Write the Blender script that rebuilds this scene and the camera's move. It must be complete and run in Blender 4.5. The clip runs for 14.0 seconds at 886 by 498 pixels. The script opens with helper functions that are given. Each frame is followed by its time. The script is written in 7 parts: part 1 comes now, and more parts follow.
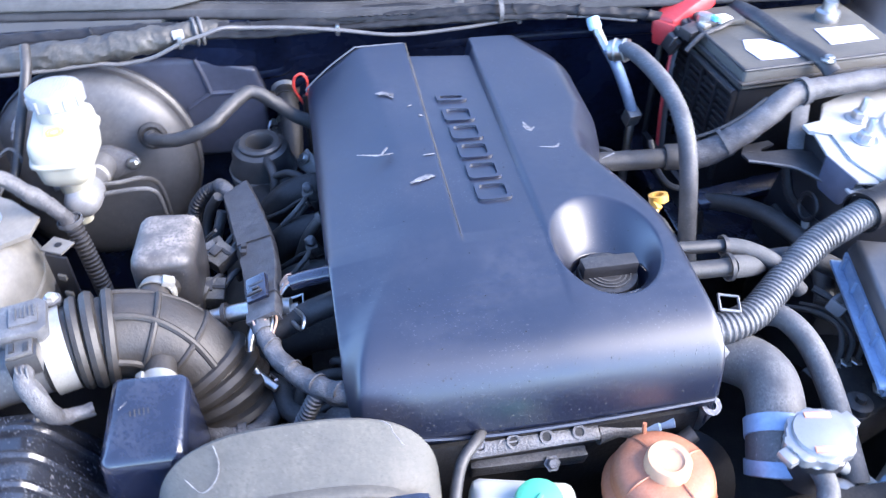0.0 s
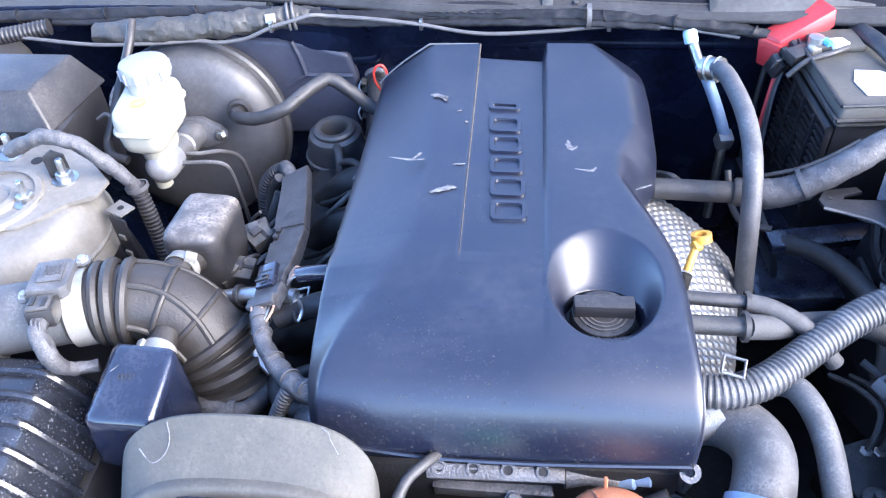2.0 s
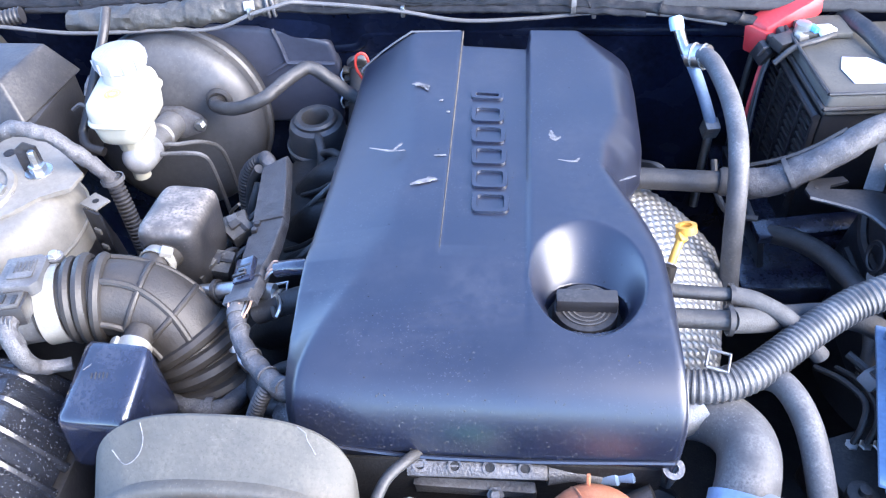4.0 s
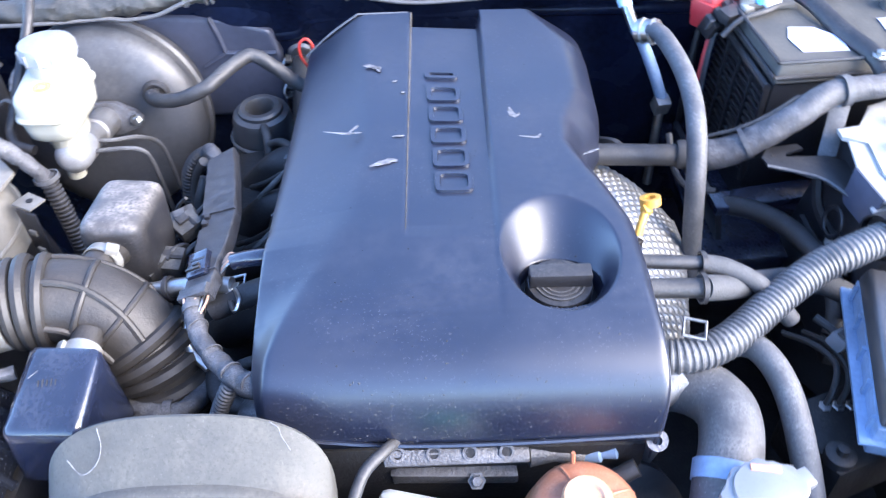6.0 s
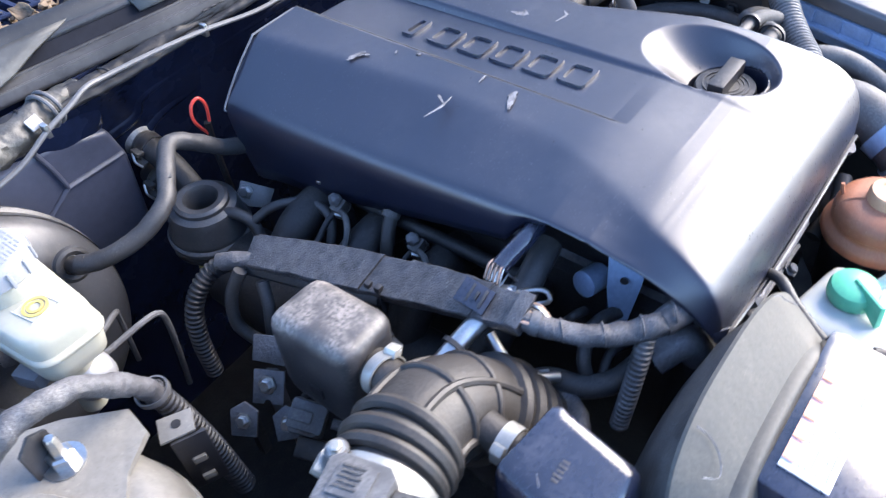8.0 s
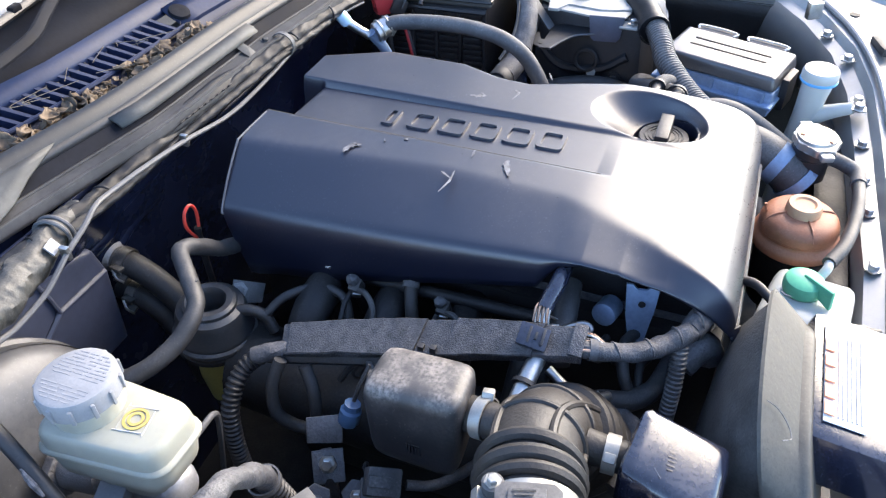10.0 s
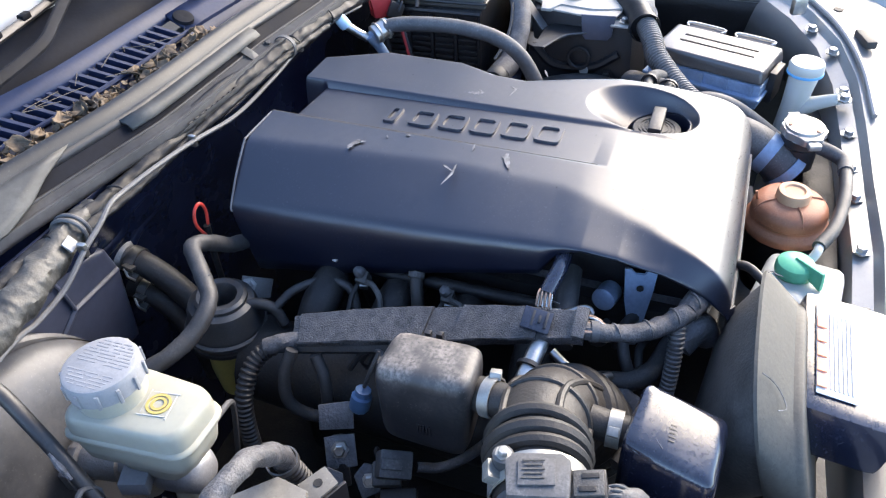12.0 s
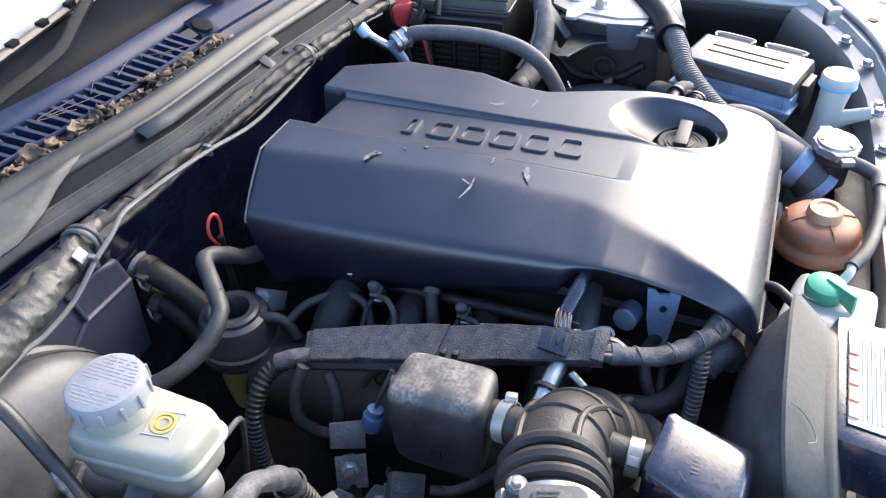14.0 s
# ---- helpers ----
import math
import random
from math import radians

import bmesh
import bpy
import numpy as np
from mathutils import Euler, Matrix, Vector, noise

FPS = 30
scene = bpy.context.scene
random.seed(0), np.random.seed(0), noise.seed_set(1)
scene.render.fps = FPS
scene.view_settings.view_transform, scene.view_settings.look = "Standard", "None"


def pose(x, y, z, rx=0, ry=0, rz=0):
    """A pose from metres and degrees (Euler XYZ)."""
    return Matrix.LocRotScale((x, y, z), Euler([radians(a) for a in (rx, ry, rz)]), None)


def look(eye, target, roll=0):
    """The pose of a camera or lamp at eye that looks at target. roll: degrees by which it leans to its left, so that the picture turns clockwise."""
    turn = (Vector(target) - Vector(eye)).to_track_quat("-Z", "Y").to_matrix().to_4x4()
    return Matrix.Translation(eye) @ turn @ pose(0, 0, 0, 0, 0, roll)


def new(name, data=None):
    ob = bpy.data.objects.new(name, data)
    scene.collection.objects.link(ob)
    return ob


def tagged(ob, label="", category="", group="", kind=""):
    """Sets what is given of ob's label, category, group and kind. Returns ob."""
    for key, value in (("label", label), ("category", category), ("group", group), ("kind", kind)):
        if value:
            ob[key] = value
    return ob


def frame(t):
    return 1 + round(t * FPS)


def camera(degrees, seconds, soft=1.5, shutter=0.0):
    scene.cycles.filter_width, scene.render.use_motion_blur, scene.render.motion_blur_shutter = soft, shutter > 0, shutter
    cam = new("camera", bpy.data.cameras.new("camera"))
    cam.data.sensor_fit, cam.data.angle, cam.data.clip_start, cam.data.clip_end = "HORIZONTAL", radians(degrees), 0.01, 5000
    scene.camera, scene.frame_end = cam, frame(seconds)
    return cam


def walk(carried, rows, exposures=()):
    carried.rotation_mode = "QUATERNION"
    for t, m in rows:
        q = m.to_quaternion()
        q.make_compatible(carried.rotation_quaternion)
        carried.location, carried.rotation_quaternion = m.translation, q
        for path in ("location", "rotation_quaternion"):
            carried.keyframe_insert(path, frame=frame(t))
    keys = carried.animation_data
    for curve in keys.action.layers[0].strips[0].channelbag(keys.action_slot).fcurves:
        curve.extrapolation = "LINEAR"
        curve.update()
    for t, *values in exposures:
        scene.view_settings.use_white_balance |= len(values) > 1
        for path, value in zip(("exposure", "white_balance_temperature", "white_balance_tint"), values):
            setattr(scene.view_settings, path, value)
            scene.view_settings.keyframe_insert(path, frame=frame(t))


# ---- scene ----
from mathutils.bvhtree import BVHTree

cam = camera(58.7, 14.0, soft=1.2, shutter=0.4)
METRES, EYE, TILT, LEAN, TURN = 1.2, 1.373, -41.5955, -0.2864, -9.8418
ROWS = [
    (0.0, 0.0, 0.0, 0.0, 0.0, 0.0, -0.0),
    (0.5, 0.0993, 0.0209, 0.0216, 9.26, -2.45, -6.46),
    (1.0, 0.1372, 0.0184, 0.0414, 13.06, -2.66, -7.84),
    (1.5, 0.1372, 0.0232, 0.0472, 12.06, -3.38, -7.49),
    (2.0, 0.1344, 0.0197, 0.0418, 13.17, -2.87, -7.45),
    (2.5, 0.1349, 0.0278, 0.0421, 13.29, -3.42, -7.29),
    (3.0, 0.1371, 0.0272, 0.044, 12.97, -3.47, -7.36),
    (5.5, 0.1388, 0.0469, 0.0487, 11.92, -4.42, -6.68),
    (6.0, 0.1156, 0.0489, 0.0295, 7.75, -3.21, -4.66),
    (6.5, 0.0167, 0.0561, 0.0093, -3.3, -5.32, 8.14),
    (7.0, -0.1047, 0.0913, 0.0257, -14.19, -6.37, 17.79),
    (7.5, -0.2399, 0.1411, 0.0744, -21.32, -7.54, 26.23),
    (8.0, -0.3612, 0.1734, 0.0961, -31.8, -12.01, 30.63),
    (8.5, -0.4176, 0.2064, 0.1372, -36.99, -14.49, 33.22),
    (9.0, -0.4596, 0.2342, 0.1791, -44.19, -14.72, 34.01),
    (11.5, -0.5395, 0.2099, 0.1889, -52.18, -16.36, 36.6),
    (12.0, -0.5377, 0.2105, 0.1865, -51.46, -16.14, 37.03),
    (12.5, -0.5359, 0.2116, 0.1881, -51.21, -15.91, 37.08),
    (13.0, -0.5326, 0.2142, 0.1877, -51.18, -15.96, 37.02),
    (13.5, -0.5259, 0.2154, 0.188, -50.46, -15.41, 36.91),
    (14.0, -0.5186, 0.218, 0.1865, -49.21, -14.43, 36.7),
]
EXPOSURES = [(0.0, 3.24, 6800, 16), (3.2, 3.34, 6850, 15), (6.0, 3.36, 6850, 15), (7.0, 3.24, 6850, 15), (7.5, 3.13, 6950, 15), (8.0, 2.96, 7450, 14), (9.0, 2.81, 8350, 12), (11.5, 2.59, 8300, 12), (14.0, 2.61, 8300, 12)]
walk(cam, [(t, pose(0, 0, EYE, TILT, LEAN, TURN) @ pose(METRES * x, METRES * y, METRES * z, 90 + pitch, roll, yaw)) for t, x, y, z, yaw, pitch, roll in ROWS], EXPOSURES)

# ---- daylight ----
SUN = Vector((0.80, -0.36, 0.48)).normalized()
world = bpy.data.worlds.new("sky")
scene.world = world
world.use_nodes = True
sky = world.node_tree.nodes.new("ShaderNodeTexSky")
sky.sky_type, sky.sun_disc = "NISHITA", False
sky.ozone_density, sky.air_density, sky.dust_density, sky.altitude = 5.0, 0.85, 0.7, 1500.0
sky.sun_elevation, sky.sun_rotation = math.asin(SUN.z), math.atan2(SUN.x, SUN.y)
background = world.node_tree.nodes["Background"]
background.inputs["Strength"].default_value = 0.15
world.node_tree.links.new(sky.outputs[0], background.inputs["Color"])
sun = new("sun", bpy.data.lights.new("sun", "SUN"))
sun.data.energy, sun.data.angle, sun.data.color = 1.65, radians(54), (1.0, 0.96, 0.90)
sun.matrix_world = look(SUN * 10, (0, 0, 0))



# ---- materials ----
def mat(name, colour, rough=0.5, metal=0.0, vary=0.25, scale=30.0, bump=0.15, dust=0.0, dust_colour=(0.30, 0.27, 0.23), alpha=0.0, coat=0.0, spec=0.5, ior=1.5, speck=-1.0, settle=(0.0, 0.85, 0.08)):
    m = bpy.data.materials.new(name)
    m.use_nodes = True
    n, link = m.node_tree.nodes, m.node_tree.links.new
    bsdf = n["Principled BSDF"]
    coord = n.new("ShaderNodeTexCoord")

    def noise_at(s, detail=4.0):
        t = n.new("ShaderNodeTexNoise")
        t.inputs["Scale"].default_value, t.inputs["Detail"].default_value = s, detail
        link(coord.outputs["Object"], t.inputs["Vector"])
        return t.outputs["Fac"]

    def ramp(src, a, b, lo=0.0, hi=1.0):
        r = n.new("ShaderNodeMapRange")
        r.inputs[1].default_value, r.inputs[2].default_value = a, b
        r.inputs[3].default_value, r.inputs[4].default_value = lo, hi
        link(src, r.inputs[0])
        return r.outputs[0]

    def maths(op, a, b):
        k = n.new("ShaderNodeMath")
        k.operation = op
        for i, v in enumerate((a, b)):
            if isinstance(v, (int, float)):
                k.inputs[i].default_value = v
            else:
                link(v, k.inputs[i])
        return k.outputs[0]

    def mix(f, a, b):
        k = n.new("ShaderNodeMix")
        k.data_type = "RGBA"
        if isinstance(f, float):
            k.inputs[0].default_value = f
        else:
            link(f, k.inputs[0])
        for i, v in ((6, a), (7, b)):
            if isinstance(v, tuple):
                k.inputs[i].default_value = (*v, 1)
            else:
                link(v, k.inputs[i])
        return k.outputs[2]

    big, small = noise_at(scale), noise_at(scale * 9, 6.0)
    low = tuple(c * (1 - vary) for c in colour)
    high = tuple(min(1, c * (1 + vary)) for c in colour)
    tone = maths("ADD", maths("MULTIPLY", ramp(big, 0.3, 0.7), 0.65), maths("MULTIPLY", ramp(small, 0.3, 0.7), 0.35))
    col = mix(tone, low, high)
    rgh = ramp(big, 0.3, 0.7, rough * 0.88, min(1, rough * 1.15))
    if dust > 0:
        geo = n.new("ShaderNodeNewGeometry")
        sep = n.new("ShaderNodeSeparateXYZ")
        link(geo.outputs["Normal"], sep.inputs[0])
        up = ramp(sep.outputs[2], settle[0], settle[1], settle[2], 1.0)
        blot = maths("MULTIPLY", ramp(noise_at(scale * 1.7, 8.0), 0.38, 0.66), ramp(noise_at(scale * 14, 4.0), 0.3, 0.62))
        even = maths("ADD", maths("MULTIPLY", blot, 0.85), 0.22)
        f = maths("MULTIPLY", maths("MULTIPLY", up, even), dust)
        col = mix(f, col, dust_colour)
        rgh = maths("ADD", rgh, maths("MULTIPLY", f, 0.45))
    if speck < 0:
        speck = min(0.4, dust * 0.45)
    if speck > 0:
        bits = maths("MULTIPLY", ramp(noise_at(420.0, 2.0), 0.63, 0.70), ramp(noise_at(scale * 0.8 + 6, 5.0), 0.40, 0.62))
        col = mix(maths("MULTIPLY", bits, speck), col, tuple(min(0.8, c * 1.5) for c in dust_colour))
        pits = ramp(noise_at(520.0, 3.0), 0.56, 0.70, 0.0, min(0.6, 1.3 * speck))
        col = mix(pits, col, tuple(c * 0.4 for c in colour))
    link(col, bsdf.inputs["Base Color"])
    link(rgh, bsdf.inputs["Roughness"])
    bsdf.inputs["Metallic"].default_value = metal
    bsdf.inputs["Coat Weight"].default_value = coat
    bsdf.inputs["Specular IOR Level"].default_value = spec
    bsdf.inputs["IOR"].default_value = ior
    if alpha:
        bsdf.inputs["Subsurface Weight"].default_value = alpha
        bsdf.inputs["Subsurface Radius"].default_value = (0.01, 0.01, 0.008)
    if bump:
        b = n.new("ShaderNodeBump")
        b.inputs["Strength"].default_value, b.inputs["Distance"].default_value = bump, 0.002
        link(small, b.inputs["Height"])
        link(b.outputs[0], bsdf.inputs["Normal"])
    return m


# Blue in the black base stands in for sky reflected by the plastic.
M_COVER = mat("satin black plastic, sky-blue tint", (0.002, 0.005, 0.018), 0.38, vary=0.15, scale=8, bump=0.03, dust=0.075, dust_colour=(0.20, 0.20, 0.22), spec=1.0, ior=1.52, speck=0.10, settle=(0.87, 0.99, 0.0))
M_BLACK = mat("black plastic", (0.018, 0.018, 0.021), 0.40, scale=20, dust=0.16)
M_VALVE = mat("black moulded rubber", (0.03, 0.032, 0.036), 0.40, scale=30, bump=0.1, dust=0.14, spec=0.8)
M_GLOSS = mat("shiny black plastic", (0.008, 0.012, 0.028), 0.16, scale=18, bump=0.05, dust=0.13, dust_colour=(0.24, 0.24, 0.27), spec=0.9, speck=0.12)
M_TRAY = mat("mottled grey plastic", (0.045, 0.045, 0.05), 0.36, vary=0.85, scale=70, bump=0.6, dust=0.45, dust_colour=(0.18, 0.175, 0.17), speck=0.5)
M_MATTE = mat("matt black paint and recess shade", (0.010, 0.011, 0.015), 0.6, vary=0.4, scale=20, bump=0.1, spec=0.08)
M_PRESSED = mat("black-painted steel and turret shade", (0.012, 0.013, 0.017), 0.40, scale=20, bump=0.1, dust=0.10)
M_RAIL = mat("dusty black rail paint", (0.012, 0.013, 0.015), 0.45, vary=0.35, scale=16, bump=0.06, dust=0.07, dust_colour=(0.22, 0.22, 0.22), speck=0.08)
M_NOSE = mat("clean alloy casting", (0.42, 0.43, 0.45), 0.42, 0.6, scale=50, bump=0.15, dust=0.15)
M_EDGE_GLINT = mat("pale edge highlight", (0.10, 0.105, 0.12), 0.4, scale=40, bump=0.1)
M_DUSTY = mat("dusty black plastic", (0.045, 0.044, 0.044), 0.55, vary=0.5, scale=45, bump=0.4, dust=0.45, dust_colour=(0.22, 0.21, 0.195))
M_BROWN = mat("brown-dusted black plastic", (0.016, 0.017, 0.021), 0.36, vary=0.35, scale=22, bump=0.08, dust=0.85, dust_colour=(0.32, 0.285, 0.255), speck=0.12)
M_RUBBER = mat("black rubber", (0.028, 0.028, 0.030), 0.50, scale=40, bump=0.15, dust=0.2, dust_colour=(0.24, 0.23, 0.22))
M_RUBBER_DUSTY = mat("dusty rubber", (0.026, 0.024, 0.023), 0.50, scale=40, bump=0.25, dust=0.13, dust_colour=(0.20, 0.16, 0.125))
M_HOSE_GREY = mat("grey dusty rubber hose", (0.062, 0.063, 0.068), 0.55, vary=0.35, scale=30, bump=0.15, dust=0.42, dust_colour=(0.28, 0.275, 0.27))
M_FOAM = mat("grey foam sleeve", (0.042, 0.043, 0.047), 0.7, scale=60, bump=0.3, dust=0.25, dust_colour=(0.22, 0.22, 0.22))
M_CORR = mat("grey corrugated plastic", (0.055, 0.056, 0.06), 0.38, vary=0.4, scale=30, bump=0.08, dust=0.5, dust_colour=(0.33, 0.32, 0.31))
M_TAPE = mat("dusty harness tape", (0.045, 0.045, 0.05), 0.55, vary=0.4, scale=50, bump=0.5, dust=0.45, dust_colour=(0.30, 0.29, 0.29))
M_WRAP = mat("dusty black tape-wrapped loom", (0.012, 0.0125, 0.015), 0.36, vary=0.5, scale=35, bump=0.15, dust=0.10, dust_colour=(0.20, 0.20, 0.20), spec=0.18)
M_CABLE = mat("pale grey cable sheath", (0.085, 0.086, 0.092), 0.45, vary=0.2, scale=40, bump=0.05, dust=0.2)
M_STEEL = mat("zinc-plated steel", (0.55, 0.55, 0.54), 0.34, 1.0, scale=60, bump=0.08, dust=0.15)
M_CHROME = mat("bright band steel", (0.40, 0.39, 0.36), 0.36, 0.55, scale=60, bump=0.05, dust=0.1)
M_ALU = mat("cast aluminium", (0.30, 0.30, 0.305), 0.5, 0.85, scale=60, bump=0.4, dust=0.35)
M_ALU_DIRTY = mat("dirty cast aluminium", (0.15, 0.152, 0.165), 0.5, 0.5, vary=0.5, scale=40, bump=0.5, dust=0.25, dust_colour=(0.2, 0.19, 0.175))
M_DARK = mat("dark oily metal and apron shade", (0.014, 0.014, 0.016), 0.55, 0.2, scale=30, bump=0.3, dust=0.10)
M_FIRE = mat("dark blue-black bulkhead paint", (0.006, 0.010, 0.026), 0.26, vary=0.75, scale=13, bump=0.06, dust=0.03, dust_colour=(0.2, 0.2, 0.22), spec=0.12)
M_BULGE = mat("dusty blue-black paint and flange shade", (0.045, 0.053, 0.082), 0.40, vary=0.4, scale=9, bump=0.08, dust=0.15, dust_colour=(0.2, 0.2, 0.22), spec=0.7)
M_GROOVE = mat("tan dust in a groove", (0.075, 0.066, 0.055), 0.8, vary=0.8, scale=90, bump=0.2)
M_BODY = mat("silver body paint", (0.33, 0.33, 0.33), 0.34, 0.6, vary=0.08, scale=10, bump=0.03, dust=0.2)
M_LID = mat("satin grey lid", (0.10, 0.10, 0.105), 0.33, 0.5, vary=0.1, scale=10, bump=0.04, dust=0.1, spec=1.0)
M_BODY_DUST = mat("dust-covered beige paint", (0.165, 0.158, 0.145), 0.5, vary=0.3, scale=16, bump=0.12, dust=0.4, dust_colour=(0.27, 0.25, 0.215))
# Lighter copy of the tower paint; sunlight is put into its colour.
M_BODY_SUNLIT = mat("tower paint, sunlit tone", (0.37, 0.362, 0.34), 0.45, vary=0.2, scale=16, bump=0.1, dust=0.3, dust_colour=(0.50, 0.47, 0.42))
M_LEDGE = mat("dusty grey cowl ledge", (0.042, 0.042, 0.045), 0.42, vary=0.4, scale=14, bump=0.1, dust=0.20, dust_colour=(0.17, 0.165, 0.15), spec=0.15)
M_PLATE = mat("dusty grey pressed plate", (0.055, 0.056, 0.056), 0.5, vary=0.35, scale=14, bump=0.08, dust=0.2, dust_colour=(0.2, 0.2, 0.19), spec=0.3)
M_BUNDLE = mat("pale dusty loom wrap", (0.032, 0.032, 0.031), 0.45, vary=0.6, scale=30, bump=0.3, dust=0.22, dust_colour=(0.22, 0.21, 0.19))
M_BOOST = mat("dusty black-painted steel", (0.045, 0.047, 0.054), 0.42, 0.0, vary=0.4, scale=12, bump=0.05, dust=0.32, dust_colour=(0.25, 0.245, 0.24), spec=0.7)
M_CREAM = mat("cream translucent plastic", (0.355, 0.35, 0.295), 0.38, vary=0.10, scale=14, bump=0.03, alpha=0.25, dust=0.12, dust_colour=(0.55, 0.45, 0.25))
M_MILK = mat("milky white plastic", (0.52, 0.53, 0.50), 0.35, vary=0.05, scale=14, bump=0.03, alpha=0.3)
M_GREYCAP = mat("grey moulded plastic", (0.24, 0.25, 0.27), 0.45, vary=0.1, scale=30, bump=0.1, dust=0.25, dust_colour=(0.45, 0.43, 0.40))
M_OLIVE = mat("dusty olive-grey plastic", (0.062, 0.060, 0.054), 0.55, vary=0.25, scale=22, bump=0.15, dust=0.5, dust_colour=(0.15, 0.14, 0.12))
M_AIRBOX = mat("dusty shiny black plastic", (0.012, 0.014, 0.020), 0.20, vary=0.4, scale=22, bump=0.08, dust=0.07, dust_colour=(0.24, 0.245, 0.26), spec=0.9, speck=0.4)
M_ORANGE = mat("faded terracotta plastic", (0.38, 0.135, 0.07), 0.5, vary=0.2, scale=35, bump=0.1, dust=0.25, dust_colour=(0.62, 0.36, 0.24))
M_ORANGE_PALE = mat("bleached orange plastic", (0.56, 0.30, 0.17), 0.5, vary=0.1, scale=35, bump=0.05, dust=0.2)
M_GREEN = mat("mint green plastic", (0.08, 0.50, 0.30), 0.4, vary=0.12, scale=30, bump=0.05)
M_YELLOW = mat("amber yellow plastic", (0.70, 0.38, 0.08), 0.4, vary=0.1, scale=30, bump=0.03)
M_RED = mat("red plastic", (0.48, 0.03, 0.035), 0.35, vary=0.12, scale=20, bump=0.05, dust=0.12)
M_REDRING = mat("red ring", (0.75, 0.07, 0.05), 0.35, vary=0.05, bump=0)
M_BLUE = mat("blue connector plastic", (0.055, 0.13, 0.24), 0.4, vary=0.1, bump=0)
M_PALEBLUE = mat("pale blue cap", (0.42, 0.62, 0.78), 0.4, vary=0.08, bump=0)
M_BLUEBAND = mat("cyan seal", (0.08, 0.42, 0.75), 0.4, vary=0.05, bump=0)
M_SKYMETAL = mat("blue-painted bracket steel", (0.22, 0.32, 0.46), 0.42, 0.2, scale=30, bump=0.05)
M_LABEL = mat("white paper label", (0.82, 0.82, 0.80), 0.5, vary=0.04, scale=20, bump=0.02)
M_INK = mat("faint grey print", (0.45, 0.45, 0.46), 0.5, vary=0.05, bump=0)
M_INK_ORANGE = mat("orange print", (0.75, 0.30, 0.18), 0.5, vary=0.05, bump=0)
M_INK_GOLD = mat("ochre print", (0.46, 0.36, 0.12), 0.5, vary=0.05, bump=0)
M_SCUFF = mat("pale scuffed plastic", (0.13, 0.13, 0.14), 0.6, vary=0.9, scale=160, bump=0.2)
M_SPECK = mat("grey dust speck", (0.10, 0.10, 0.11), 0.7, vary=0.3, scale=90, bump=0)
M_FINE = mat("fine grey dust", (0.042, 0.043, 0.048), 0.8, vary=0.5, scale=60, bump=0)
M_PAPER = mat("pale lavender sticker", (0.62, 0.62, 0.80), 0.45, vary=0.06, bump=0.02)
M_SHIELD = mat("dimpled aluminium heat shield", (0.40, 0.398, 0.39), 0.48, 0.85, vary=0.12, scale=50, bump=0.10, dust=0.2)
M_TWIG = mat("grey dry twig", (0.10, 0.085, 0.07), 0.8, vary=0.4, bump=0)
M_LEAF = mat("dry brown leaf", (0.15, 0.108, 0.072), 0.75, vary=0.7, scale=25, bump=0.4)
M_COWL = mat("blue-black cowl plastic", (0.010, 0.020, 0.055), 0.45, vary=0.2, scale=18, bump=0.1, dust=0.04, spec=0.28)
M_WIRE = mat("copper-tan wire", (0.45, 0.28, 0.20), 0.5, vary=0.3, scale=80, bump=0)
M_OLIVEPLASTIC = mat("yellowed translucent plastic", (0.36, 0.34, 0.12), 0.45, vary=0.2, scale=30, bump=0.05)
M_WALL = mat("grey cement render", (0.32, 0.30, 0.27), 0.9, vary=0.15, scale=3, bump=0.4)
M_ASPHALT = mat("asphalt", (0.055, 0.054, 0.052), 0.9, vary=0.3, scale=12, bump=0.6)
# Pale base colour stands in for bright sky reflected in the glass.
M_GLASS_GLARE = mat("windscreen glass", (0.60, 0.61, 0.61), 0.04, vary=0.02, bump=0, coat=1.0, spec=1.0)


# ---- building helpers ----
ORIGIN, THICK = {}, {}


def link_mesh(name, bm, material, angle=38):
    bmesh.ops.recalc_face_normals(bm, faces=bm.faces)
    me = bpy.data.meshes.new(name)
    bm.to_mesh(me)
    thick = THICK.pop(id(bm), 0)
    bm.free()
    for p in me.polygons:
        p.use_smooth = True
    me.set_sharp_from_angle(angle=radians(angle))
    me.materials.append(material)
    ob = new(name, me)
    if thick:
        skin = ob.modifiers.new("thickness", "SOLIDIFY")
        skin.thickness, skin.offset = thick, -1.0
    return ob


def part(name, bm, material, parent, label="", angle=38):
    """One mesh under a thing or under a part, its vertices in world metres."""
    ob = link_mesh(name, bm, material, angle)
    ob.parent = parent
    ob.location = -ORIGIN[parent]
    ORIGIN[ob] = Vector((0, 0, 0))
    if label:
        ob["label"] = label
    return ob


def thing(name, at, label, category, group="", kind=""):
    ob = new(name)
    ob.empty_display_size = 0.02
    ob.location = at
    ORIGIN[ob] = Vector(at)
    return tagged(ob, label, category, group, kind)


def solid(name, bm, material, label, category, group="", kind="", angle=38):
    ob = link_mesh(name, bm, material, angle)
    ORIGIN[ob] = Vector((0, 0, 0))
    return tagged(ob, label, category, group, kind)


